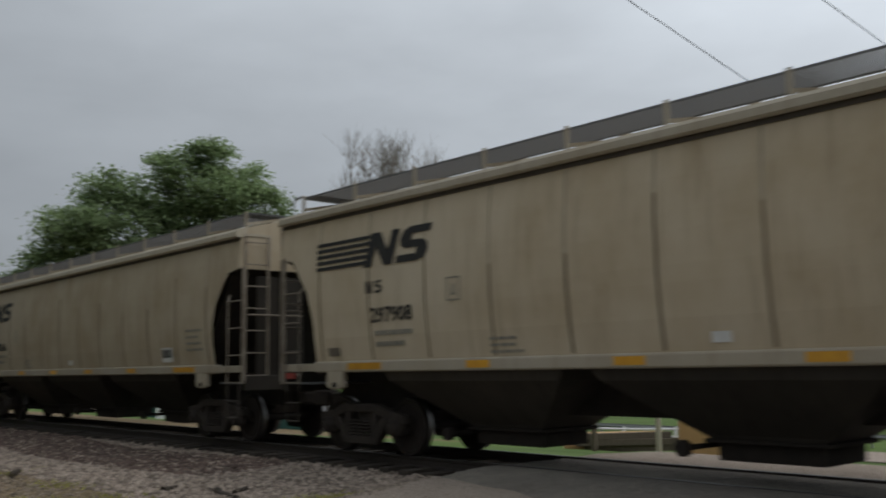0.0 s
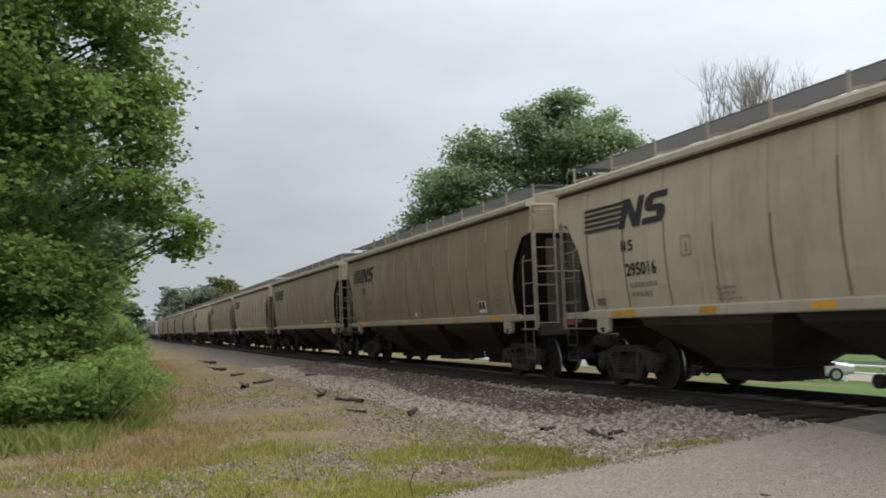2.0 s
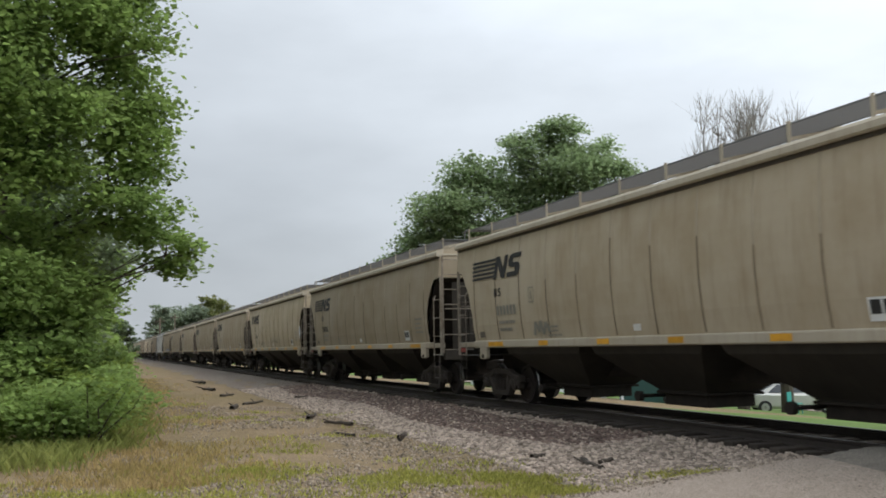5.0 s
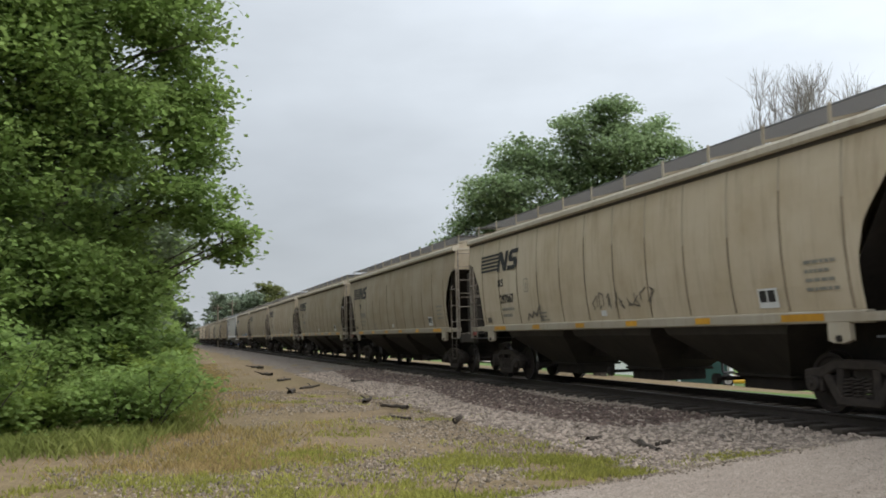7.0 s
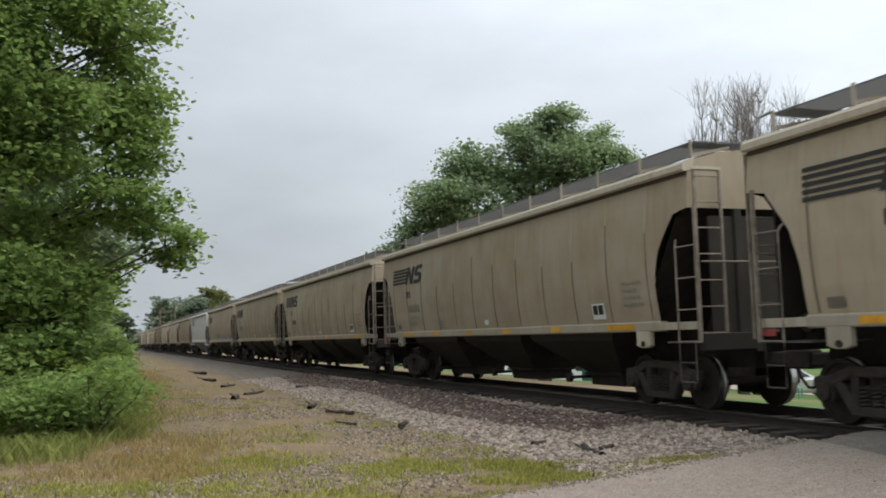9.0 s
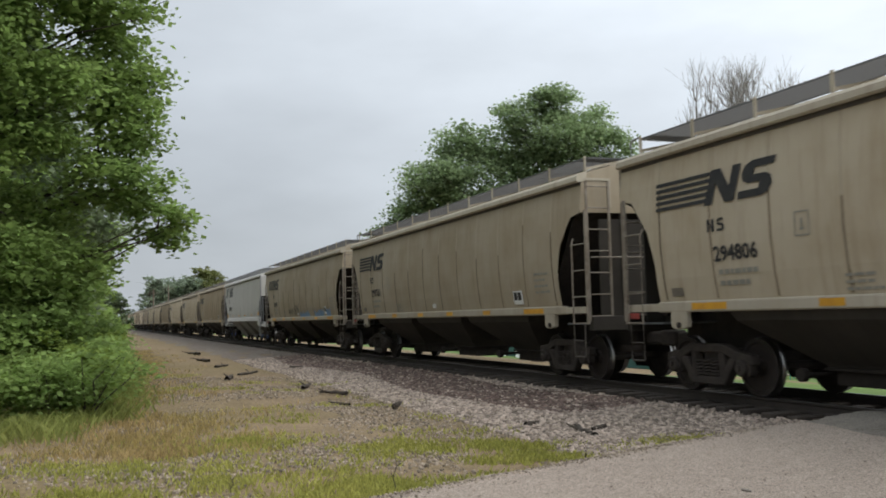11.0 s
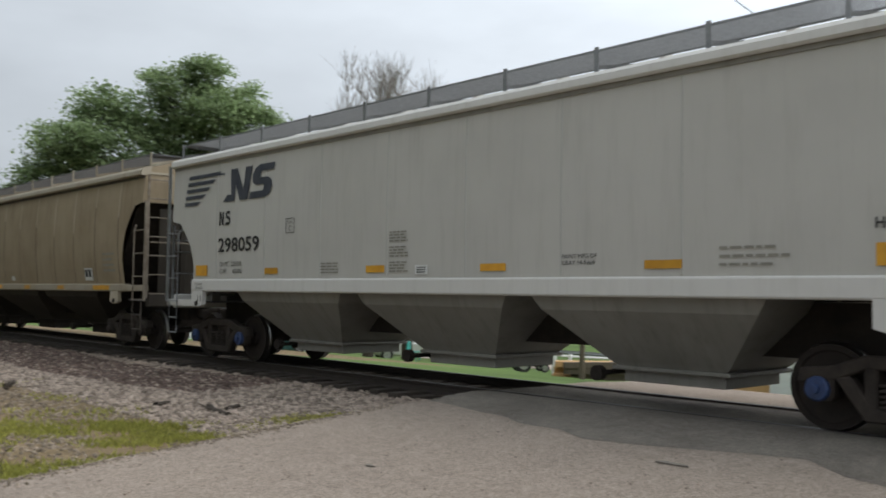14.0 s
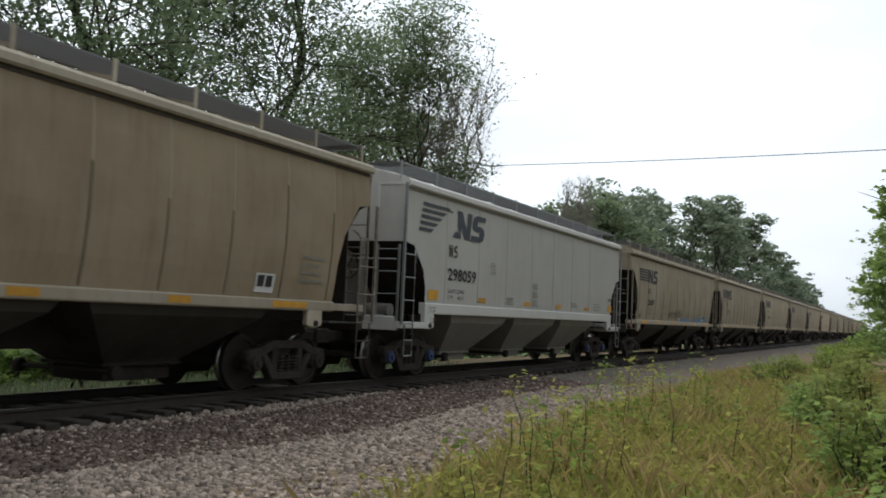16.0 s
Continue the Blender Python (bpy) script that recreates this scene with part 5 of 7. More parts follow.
def build_left_trees():
    # the great tree by the clearing, its lowest bough hanging out towards the track
    tree("tree", (-4.25, 25.5, -0.2), [(5.6, -2.5, 3.9, 0.85, 1.1, 0.55), (4.7, -2.0, 4.9, 1.25, 1.4, 0.8), (4.9, -1.5, 6.4, 1.1, 1.3, 0.8), (4.4, -1.0, 7.9, 1.4, 1.6, 1.0), (4.6, -1.5, 9.6, 1.2, 1.6, 1.1), (4.3, -1.2, 11.4, 1.4, 1.6, 1.1), (2.6, -2.5, 6.8, 1.9, 1.9, 1.4),
                                      (2.3, -3.0, 9.6, 2.0, 2.0, 1.5), (0.6, -3.6, 8.0, 2.2, 2.0, 1.6), (-0.6, -3.2, 11.0, 2.3, 2.1, 1.7), (-2.6, -2.8, 9.2, 2.3, 2.1, 1.7), (3.2, -0.5, 13.0, 1.8, 2.0, 1.4),
                                      (0.8, -1.5, 13.2, 2.2, 2.2, 1.6), (0.4, -3.5, 5.4, 2.1, 1.8, 1.4), (-1.8, -3.8, 6.2, 2.2, 1.9, 1.5), (-4.4, -3.0, 7.0, 2.3, 2.0, 1.6), (-4.0, -2.0, 12.0, 2.4, 2.2, 1.8), (2.4, -1.0, 3.9, 1.5, 1.5, 1.0), (3.2, -2.2, 2.7, 1.3, 1.3, 0.9), (1.6, -3.2, 3.0, 1.6, 1.3, 1.1), (-0.4, -4.0, 3.2, 1.7, 1.4, 1.2), (2.6, -3.0, 1.5, 1.3, 1.2, 0.8), (3.6, -1.2, 1.3, 1.0, 1.2, 0.7)],
         0.26, 150000, 0.16, M_LEAF, "tall leafy green tree at the edge of the clearing", 21, shell=0.45, clump=85, wide=0.135)
    tree("tree", (-6.5, 20.5, -0.2), [(1.0, -0.6, 4.0, 2.0, 1.8, 1.5), (-1.6, -0.8, 4.6, 2.0, 1.8, 1.5), (0.6, -0.6, 6.8, 2.1, 1.8, 1.5), (-1.8, -0.8, 7.4, 2.2, 1.9, 1.6), (0.8, -0.4, 9.4, 1.9, 1.8, 1.5), (-1.4, -0.4, 10.2, 2.1, 1.9, 1.6), (2.2, -0.2, 2.6, 1.5, 1.5, 1.2)],
         0.22, 60000, 0.16, M_LEAF, "leafy green tree in dense undergrowth", 22, shell=0.45, clump=85, wide=0.135)
    rng = np.random.default_rng(31)
    y = 31.0
    i = 0
    while y < 190:
        h = rng.uniform(8.5, 12.5) * (1.0 if y < 60 else 0.85)
        r = rng.uniform(3.4, 4.4)
        x = -3.2 - 0.2 + rng.uniform(-0.5, 0.5) + (0.4 if y > 60 else 0)
        n = int(np.interp(y, (30, 60, 190), (26000, 12000, 3500)))
        low = 1.3
        tree("tree", (x, y, -0.2), random_blobs(rng, h, r, low, 13), 0.2, n, float(np.interp(y, (30, 190), (0.24, 0.6))), M_LEAF if i % 3 else M_LEAF_D,
             "leafy green tree in a row beside the track", 40 + i, "trees along the track", shell=0.4)
        y += rng.uniform(5.0, 7.0) * (1 if y < 60 else 1.6)
        i += 1
    # undergrowth at their feet
    for i in range(24):
        t = i / 23
        y = 17.6 + 60 * t ** 1.5
        x = -0.9 + 1.1 * t + rng.uniform(-0.4, 0.3) - (1.6 if i % 2 else 0)
        s = rng.uniform(0.8, 1.25) * (1 + 0.5 * t)
        bl = [(rng.uniform(-0.6, 0.6) * s, rng.uniform(-0.6, 0.6) * s, rng.uniform(0.25, 0.85) * s, 0.75 * s, 0.75 * s, 0.5 * s) for _ in range(5)]
        bush("shrub", (x, y, -0.28), bl, int(4200 - 2600 * t), 0.11 + 0.12 * t, M_SHRUB if i % 3 else M_LEAF, "bright green shrub at the edge of the trees", 80 + i, "shrubs under the trees")
    for i in range(10):
        x, y = -3.2 - 0.75 * i, 17.0 + rng.uniform(-0.4, 1.2)
        bl = [(rng.uniform(-0.7, 0.7), rng.uniform(-0.5, 0.5), rng.uniform(0.3, 1.6), 0.9, 0.8, 0.65) for _ in range(6)]
        bush("shrub", (x, y, -0.28), bl, 3600, 0.12, M_SHRUB if i % 2 else M_LEAF, "bright green shrub at the edge of the trees", 120 + i, "shrubs under the trees")


build_left_trees()


def build_far_trees():
    rng = np.random.default_rng(77)
    # the broad tree behind the train
    spread_blobs = [(0.896 * l + 0.443 * q, -0.443 * l + 0.896 * q, z, r, r, r * 0.8) for l, q, z, r in (
        (-6.9, 0, 5.9, 1.4), (-6.0, 0.5, 7.4, 1.5), (-4.9, -0.5, 9.0, 1.6), (-3.6, 0, 10.9, 1.4), (-4.6, 1, 6.6, 1.9), (-3.0, -1, 8.6, 1.9), (-1.6, 0.5, 10.6, 1.6), (-0.6, -0.5, 12.0, 1.3), (1.1, 0, 12.7, 1.3),
        (-1.4, -1, 7.0, 2.1), (0.4, 0.5, 9.6, 2.0), (1.8, -1, 10.8, 1.7), (3.0, 0.5, 11.7, 1.3), (3.9, 0, 10.3, 1.4), (2.2, 1, 7.6, 2.1), (3.8, -0.5, 8.2, 1.6), (4.3, 0.5, 6.2, 1.4), (0.2, -0.5, 5.0, 2.1), (-3.4, 0, 4.8, 1.9))]
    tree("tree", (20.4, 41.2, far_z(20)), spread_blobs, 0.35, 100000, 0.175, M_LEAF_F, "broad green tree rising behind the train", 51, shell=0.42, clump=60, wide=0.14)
    bare_tree((26.4, 33.8, far_z(26.4)), 15.4, 2.8, 61, "bare pale leafless tree behind the train")
    bare_tree((28.0, 32.9, far_z(28.0)), 16.1, 3.0, 62, "bare pale leafless tree behind the train")
    # woods closing the view up the line
    for i in range(15):
        a = radians(2.9 + 0.42 * i)
        d = 250 + 14 * (i % 3)
        h = 12.5 + 2.6 * rng.random() + (3.4 if 7 <= i <= 9 else 0)
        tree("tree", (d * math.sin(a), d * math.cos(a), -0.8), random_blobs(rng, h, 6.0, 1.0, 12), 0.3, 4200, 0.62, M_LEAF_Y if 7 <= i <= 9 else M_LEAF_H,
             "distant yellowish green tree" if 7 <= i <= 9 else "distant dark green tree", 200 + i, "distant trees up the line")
    for i in range(5):
        tree("tree", (3.8 - 0.9 * i, 172 + 7 * i, -0.3), random_blobs(rng, 6.5 + i, 2.4, 0.8, 8), 0.2, 2200, 0.5, M_LEAF_D, "distant dark green tree", 230 + i, "distant trees up the line")
    # big dark trees over the bank beyond the crossing
    for i, (x, y, h, r) in enumerate(((24, -13, 17, 4.6), (22.5, -19.5, 20, 5.2), (24.5, -26, 19, 5.2), (23, -31.5, 21, 5.4), (24.5, -38, 17, 5.0), (23.5, -43.0, 20.5, 5.2), (26, -48, 15.5, 5.0))):
        tree("tree", (x, y, far_z(x)), random_blobs(rng, h, r, 4.0, 22), 0.26, 24000, 0.17, M_LEAF_D, "tall dark green tree on the bank beyond the track", 250 + i, "trees beyond the track", shell=0.3, clump=60, wide=0.16)
    bare_tree((22.0, -45.0, far_z(22)), 19.0, 5.0, 66, "tall thin tree with sparse young leaves", leaf=1300)
    bare_tree((25.0, -9.0, far_z(25)), 15.0, 4.5, 67, "tall thin tree with sparse young leaves", M_BARK, leaf=1500)
    for i in range(24):
        y = -60 - 6.2 * i - 0.16 * i * i
        h = float(np.interp(-y, (60, 82, 100, 120, 150, 178, 215, 300), (9.0, 12.5, 15.5, 18.5, 18.8, 17.2, 14.0, 14.5))) + 0.6 + 1.6 * rng.random()
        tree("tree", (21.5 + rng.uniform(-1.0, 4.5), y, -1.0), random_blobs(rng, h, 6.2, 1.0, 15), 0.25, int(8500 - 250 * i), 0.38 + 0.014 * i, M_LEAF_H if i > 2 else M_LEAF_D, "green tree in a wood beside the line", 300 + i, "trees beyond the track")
    bare_tree((20.0, -61.0, -0.9), 13.0, 2.6, 68, "bare pale leafless tree in the wood")
    # trees on this side, down the line
    for i, (x, y, h, r) in enumerate(((-1.5, -30, 8.0, 3.0), (-2.4, -38, 10.0, 3.6), (-2.0, -52, 11, 3.8), (-0.8, -72, 10, 4.0), (0.2, -100, 10, 4.2), (-6.5, -25, 11, 3.8))):
        tree("tree", (x, y, -0.3), random_blobs(rng, h, r, 1.2, 12), 0.2, 9000, 0.26, M_LEAF, "leafy green tree on the grassy bank", 340 + i, "trees on the near bank", shell=0.4)
    for i in range(16):
        y = -0.9 - 2.0 * i
        x = 17.2 + rng.uniform(-1.2, 1.2) + (1.5 if i < 2 else 0)
        s = rng.uniform(0.95, 1.45) * (0.7 if i < 1 else 1)
        bl = [(rng.uniform(-0.8, 0.8), rng.uniform(-0.9, 0.9), rng.uniform(0.3, 0.9) * s, 0.8 * s, 0.9 * s, 0.5 * s) for _ in range(5)]
        bush("bush", (x, y, far_z(x)), bl, 3000, 0.14, M_LEAF if i % 3 == 0 else M_LEAF_D, "low leafy green bush behind the track", 380 + i, "bushes behind the track")


build_far_trees()


def build_bank_shrubs():
    rng = np.random.default_rng(140)
    for i in range(15):
        y = -21 - 5.0 * i - rng.uniform(0, 2)
        x = 2.6 + 0.012 * -y - rng.uniform(0, 1.6)
        s = rng.uniform(0.55, 0.8) * (1 + 0.03 * i)
        bl = [(rng.uniform(-0.7, 0.7) * s, rng.uniform(-0.9, 0.9) * s, rng.uniform(0.25, 0.9) * s, 0.75 * s, 0.8 * s, 0.5 * s) for _ in range(5)]
        bush("shrub", (x, y, -0.32), bl, 800, 0.1 + 0.008 * i, M_SHRUB if i % 2 else M_EDGE_GRASS, "leafy green shrub on the grassy bank", 460 + i, "shrubs on the near bank")


build_bank_shrubs()


def build_thicket():
    """Tall brush that closes the view under the trees beyond the track."""
    rng = np.random.default_rng(150)
    for i in range(9):
        y, x = -9 - 3.6 * i, 21.5 + rng.uniform(-1, 1.5)
        bl = [(rng.uniform(-1.2, 1.2), rng.uniform(-1.6, 1.6), rng.uniform(0.6, 3.4), 1.2, 1.4, 0.9) for _ in range(7)]
        bush("bush", (x, y, far_z(x)), bl, 3600, 0.2, M_LEAF_D if i % 2 else M_LEAF, "tall dense green brush under the trees", 480 + i, "brush beyond the track")


build_thicket()


def blades(pts, height, rng, width=0.012, lean=0.45):
    n = len(pts)
    a = rng.uniform(0, 6.28, n)
    side = np.stack([np.cos(a), np.sin(a), np.zeros(n)], -1) * width
    h = (height * rng.uniform(0.5, 1.25, n))[:, None]
    tip = pts + np.stack([rng.normal(0, lean, n), rng.normal(0, lean, n), np.ones(n)], -1) * h
    mid = pts + (tip - pts) * 0.55 + np.array([0, 0, 0.12]) * h
    return np.stack([pts - side, pts + side, mid + side * 0.8, tip], 1), None


def grass(name, region, n, height, mat, label, seed, clump=0.14, width=0.012):
    """region(rng, n) gives x and y of the tufts."""
    rng = np.random.default_rng(seed)
    x, y = region(rng, n // 14)
    keep = ~on_road(x, y, 0.06)
    x, y = x[keep], y[keep]
    z = np.array([max(ground_z(a, b), bed_z(a) if a - TRACK > -4.9 else -9) for a, b in zip(x, y)])
    c = np.stack([x, y, z - 0.01], -1)
    pts = np.repeat(c, 14, 0)
    pts[:, :2] += rng.normal(0, clump, (len(pts), 2))
    q, _ = blades(pts, height, rng, width)
    tagged(new(name, mass(name, q, mat)), label, "grass", kind="stuff")


def build_grass():
    def verge(rng, n):
        # a ragged band along the road and patches towards the bank
        x = rng.uniform(-3, 8.2, n * 4)
        y = np.interp(x, ROAD_X, ROAD_L) + 0.12 + 4.2 * rng.random(n * 4) ** 1.6 * np.interp(x, (-3, 2, 5, 8), (1.6, 1.3, 0.8, 0.12))
        f = np.array([0.8 * noise.noise((a * 0.7, b * 1.0, 2)) + 0.7 * noise.noise((a * 2.1, b * 2.6, 22)) + 0.5 * noise.noise((a * 5.0, b * 5.0, 23)) for a, b in zip(x, y)])
        k = f > 0.2
        return x[k][:n], y[k][:n]

    def meadow(rng, n):
        x = rng.uniform(-9, 3.6, n * 5)
        y = 7.5 + 24 * rng.random(n * 5) ** 1.3
        f = np.array([noise.noise((a * 0.35, b * 0.35, 4)) + 0.8 * noise.noise((a * 1.3, b * 1.3, 14)) for a, b in zip(x, y)])
        k = (x < 2.0 - 0.03 * y + 2.5 * f) & (f > np.where(x < -2.5, -0.1, 0.2))
        return x[k][:n], y[k][:n]

    def fringe(rng, n):
        y = 12 + 50 * rng.random(n) ** 1.4
        x = 0.4 + 0.018 * y + rng.normal(0, 0.8, n)
        f = np.array([noise.noise((a * 0.9, b * 0.6, 41)) + 0.6 * noise.noise((a * 2.6, b * 2.0, 42)) for a, b in zip(x, y)])
        return x[f > -0.05], y[f > -0.05]

    def edge(rng, n):
        y = np.where(rng.random(n) < 0.6, 14.5 + 40 * rng.random(n) ** 1.5, 15.6 + rng.normal(0, 0.5, n))
        x = np.where(y < 16.6, -9 + 8.6 * rng.random(n), -0.4 + 0.02 * y + rng.normal(0, 0.4, n))
        return x, y

    def right_bank(rng, n):
        y = -2.2 - 34 * rng.random(n * 2) ** 1.3
        edge = np.interp(-y, (2, 7.6, 11.3, 18.7, 36), (2.6, 3.5, 4.2, 4.3, 5.0))
        x = edge - 8 * rng.random(n * 2) ** 1.1 + rng.normal(0, 0.2, n * 2)
        return x[:n], y[:n]

    def far_verge(rng, n):
        y = -28 + 28.3 * rng.random(n)
        return TRACK + 2.9 + rng.gamma(1.2, 0.7, n), y

    def specks(rng, n):
        x = rng.uniform(2, 6.3, n)
        y = 10 + 16 * rng.random(n)
        f = np.array([noise.noise((a * 0.8, b * 0.8, 12)) for a, b in zip(x, y)])
        return x[f > 0.22], y[f > 0.22]

    grass("verge_grass", verge, 26000, 0.075, M_BLADE, "short yellow-green grass along the road edge", 1)
    grass("meadow_grass", meadow, 15000, 0.075, M_BLADE, "thin yellow-green grass in the clearing", 2, 0.18)
    grass("dry_grass", fringe, 26000, 0.11, M_STRAW, "dry straw-coloured grass below the shrubs", 3, 0.2, 0.01)
    grass("edge_grass", edge, 15000, 0.27, M_EDGE_GRASS, "tall green grass at the foot of the shrubs", 8, 0.2, 0.013)
    grass("bank_grass", right_bank, 90000, 0.3, M_BLADE, "tall yellow-green grass on the near bank", 4, 0.2, 0.011)
    grass("dry_bank_grass", right_bank, 18000, 0.42, M_STRAW, "dry straw-coloured stalks in the bank grass", 5, 0.25, 0.008)
    grass("trackside_weeds", far_verge, 4000, 0.16, M_LEAF_D, "green and yellow weeds behind the track", 6, 0.18, 0.016)
    grass("gravel_weeds", specks, 12000, 0.07, M_BLADE, "small green tufts in the gravel", 7, 0.12)
    rng = np.random.default_rng(91)
    # broad-leaved growth among the blades of the bank, in clumps
    x, y = right_bank(rng, 1500)
    f = np.array([noise.noise((a * 0.9, b * 0.9, 31)) for a, b in zip(x, y)])
    x, y = x[f > -0.05], y[f > -0.05]
    c = np.repeat(np.stack([x, y, np.array([ground_z(a, b) for a, b in zip(x, y)])], -1), 30, 0)
    c += np.stack([rng.normal(0, 0.13, len(c)), rng.normal(0, 0.13, len(c)), rng.uniform(0.08, 0.42, len(c))], -1)
    tagged(new("bank_weeds", mass("bank_weeds", leaves(c, 0.075, rng, 0.1, 0.3), M_BLADE)), "leafy yellow-green low weeds on the near bank", "weeds", kind="stuff")
    rng = np.random.default_rng(90)
    # tall weeds standing out of the bank
    for i in range(60):
        y = -5.5 - 13 * rng.random() ** 1.3
        x = float(np.interp(-y, (2, 7.6, 11.3, 18.7, 36), (2.6, 3.5, 4.2, 4.3, 5.0))) - 0.25 - rng.gamma(1.2, 0.9)
        h = rng.uniform(0.5, 1.15)
        w = holder("weed", pose(x, y, ground_z(x, y)), "tall thin leafy weed in the bank grass", "weed", "weeds on the near bank")
        bm = bmesh.new()
        ps = limb(bm, (0, 0, -0.03), (rng.normal(0, 0.1), rng.normal(0, 0.1), h), 0.008, 0.003, rng, 0.05, 4, 5)
        part("stalk", bm, M_BARK, w)
        c = np.array([tuple(ps[int(k)]) for k in rng.integers(1, 6, 46)]) + rng.normal(0, 0.07, (46, 3))
        part("leaves", mass("leaves", leaves(c, 0.1, rng, 0.2, 0.22), M_SHRUB if i % 2 else M_BLADE), None, w)
    # rank bushy growth where the bank rises beside the road
    for i, (x, y, h) in enumerate(((-0.8, -5.0, 1.05), (-1.0, -6.2, 1.35), (-0.4, -7.4, 0.85), (-0.45, -9.2, 1.15), (0.35, -10.5, 0.85), (0.3, -13.0, 1.15), (0.95, -15.5, 1.0), (1.0, -18.5, 1.35))):
        bl = [(rng.normal(0, 0.28), rng.normal(0, 0.35), h * (0.2 + 0.17 * j), 0.42 - 0.03 * j, 0.45 - 0.03 * j, 0.26) for j in range(5)]
        bush("shrub", (x, y, ground_z(x, y)), bl, 1900, 0.08, M_EDGE_GRASS if i % 2 else M_LEAF, "tall leafy green shrub in the bank grass", 440 + i, "shrubs on the near bank")
    for i in range(4):
        y, x = -4.4 - 0.75 * i, 0.75 + 0.18 * i + rng.normal(0, 0.25)
        bl = [(rng.normal(0, 0.3), rng.normal(0, 0.3), rng.uniform(0.2, 0.95), 0.35, 0.35, 0.3) for _ in range(5)]
        bush("shrub", (x - 1.7, y - 2.0, -0.28), bl, 420, 0.09, M_SHRUB, "tall leafy green weeds on the near bank", 420 + i, "weeds on the near bank")
    # the dead twig by the road and a few more
    for x, y, h in ((2.62, 7.95 + 0.5, 0.36), (5.4, 9.75, 0.2), (1.2, 9.2, 0.15)):
        t = holder("dead_twig", pose(x, y, ground_z(x, y)), "thin dark dead weed stalk in the verge", "twig", "dead stalks in the verge")
        bm = bmesh.new()
        ps = limb(bm, (0, 0, -0.03), (0.03, 0.02, h), 0.006, 0.003, rng, 0.05, 4, 4)
        for p in ps[2:]:
            limb(bm, p, p + Vector((rng.normal(0, 0.05), rng.normal(0, 0.05), 0.06)), 0.004, 0.002, rng, 0.05, 4, 2)
        part("stalk", bm, M_BARK, t)


build_grass()


def build_debris():
    """Broken timber left along the foot of the bank."""
    rng = np.random.default_rng(14)
    spots = ((6.6, 11.9, 0.85, 0.055, 80), (6.4, 13.2, 0.3, 0.06, 20), (5.35, 16.9, 0.22, 0.07, 40), (5.0, 23.4, 1.3, 0.06, 70), (5.1, 21.0, 0.9, 0.05, 120), (3.6, 27.5, 1.1, 0.08, 75), (4.6, 30.5, 1.6, 0.06, 60),
             (4.3, 41.5, 1.8, 0.08, 100), (4.5, 36.5, 1.2, 0.06, 60), (4.9, 52.0, 2.2, 0.09, 100), (6.9, 12.0, 0.25, 0.05, 10), (6.7, 33.0, 0.5, 0.08, 20), (4.6, 18.4, 0.7, 0.03, 110), (6.2, 12.4, 0.4, 0.03, 45))
    for x, y, length, r, a in spots:
        z = max(ground_z(x, y), bed_z(x)) + r * 0.55
        ob = holder("driftwood", pose(x, y, z, 0, 0, a), "dark broken length of old timber lying in gravel", "timber", "old timber along the bank")
        bm = bmesh.new()
        limb(bm, (-length / 2, 0, 0), (length / 2, 0, rng.uniform(0, 0.06)), r, r * 0.55, rng, 0.05, 7, 5)
        part("log", bm, M_DRIFT, ob)
        if length > 0.8:
            bm = bmesh.new()
            limb(bm, (length * 0.1, 0, 0), (length * 0.35, 0.2 * length, 0.1), r * 0.45, r * 0.2, rng, 0.05, 5, 3)
            part("snag", bm, M_DRIFT, ob)


build_debris()


# ---- signs ----
M_SIGN_RED = material("red_reflective_sheet", (0.42, 0.02, 0.022), 0.4, second=(0.36, 0.022, 0.022), scale=5, spec=0.4)
M_SIGN_FADED = material("faded_red_sheet", (0.40, 0.05, 0.055), 0.45, second=(0.34, 0.045, 0.045), scale=4, spec=0.4)
M_SIGN_WHITE = material("white_reflective_sheet", (0.74, 0.73, 0.72), 0.45, second=(0.66, 0.65, 0.63), scale=6)
M_POST = material("galvanised_post", (0.55, 0.55, 0.55), 0.5, 0.15, second=(0.42, 0.42, 0.42), scale=14, stretch=(1, 1, 0.2))
M_POST_DARK = material("dark_steel_post", (0.12, 0.12, 0.125), 0.5, 0.6, second=(0.2, 0.2, 0.2), scale=8)
M_BLUE_PLATE = material("blue_plate", (0.04, 0.1, 0.34), 0.5, second=(0.03, 0.07, 0.22), scale=9)


def octagon(flat):
    r = flat / 2 / math.cos(math.pi / 8)
    return [(r * math.cos(math.pi / 8 + i * math.pi / 4), r * math.sin(math.pi / 8 + i * math.pi / 4)) for i in range(8)]


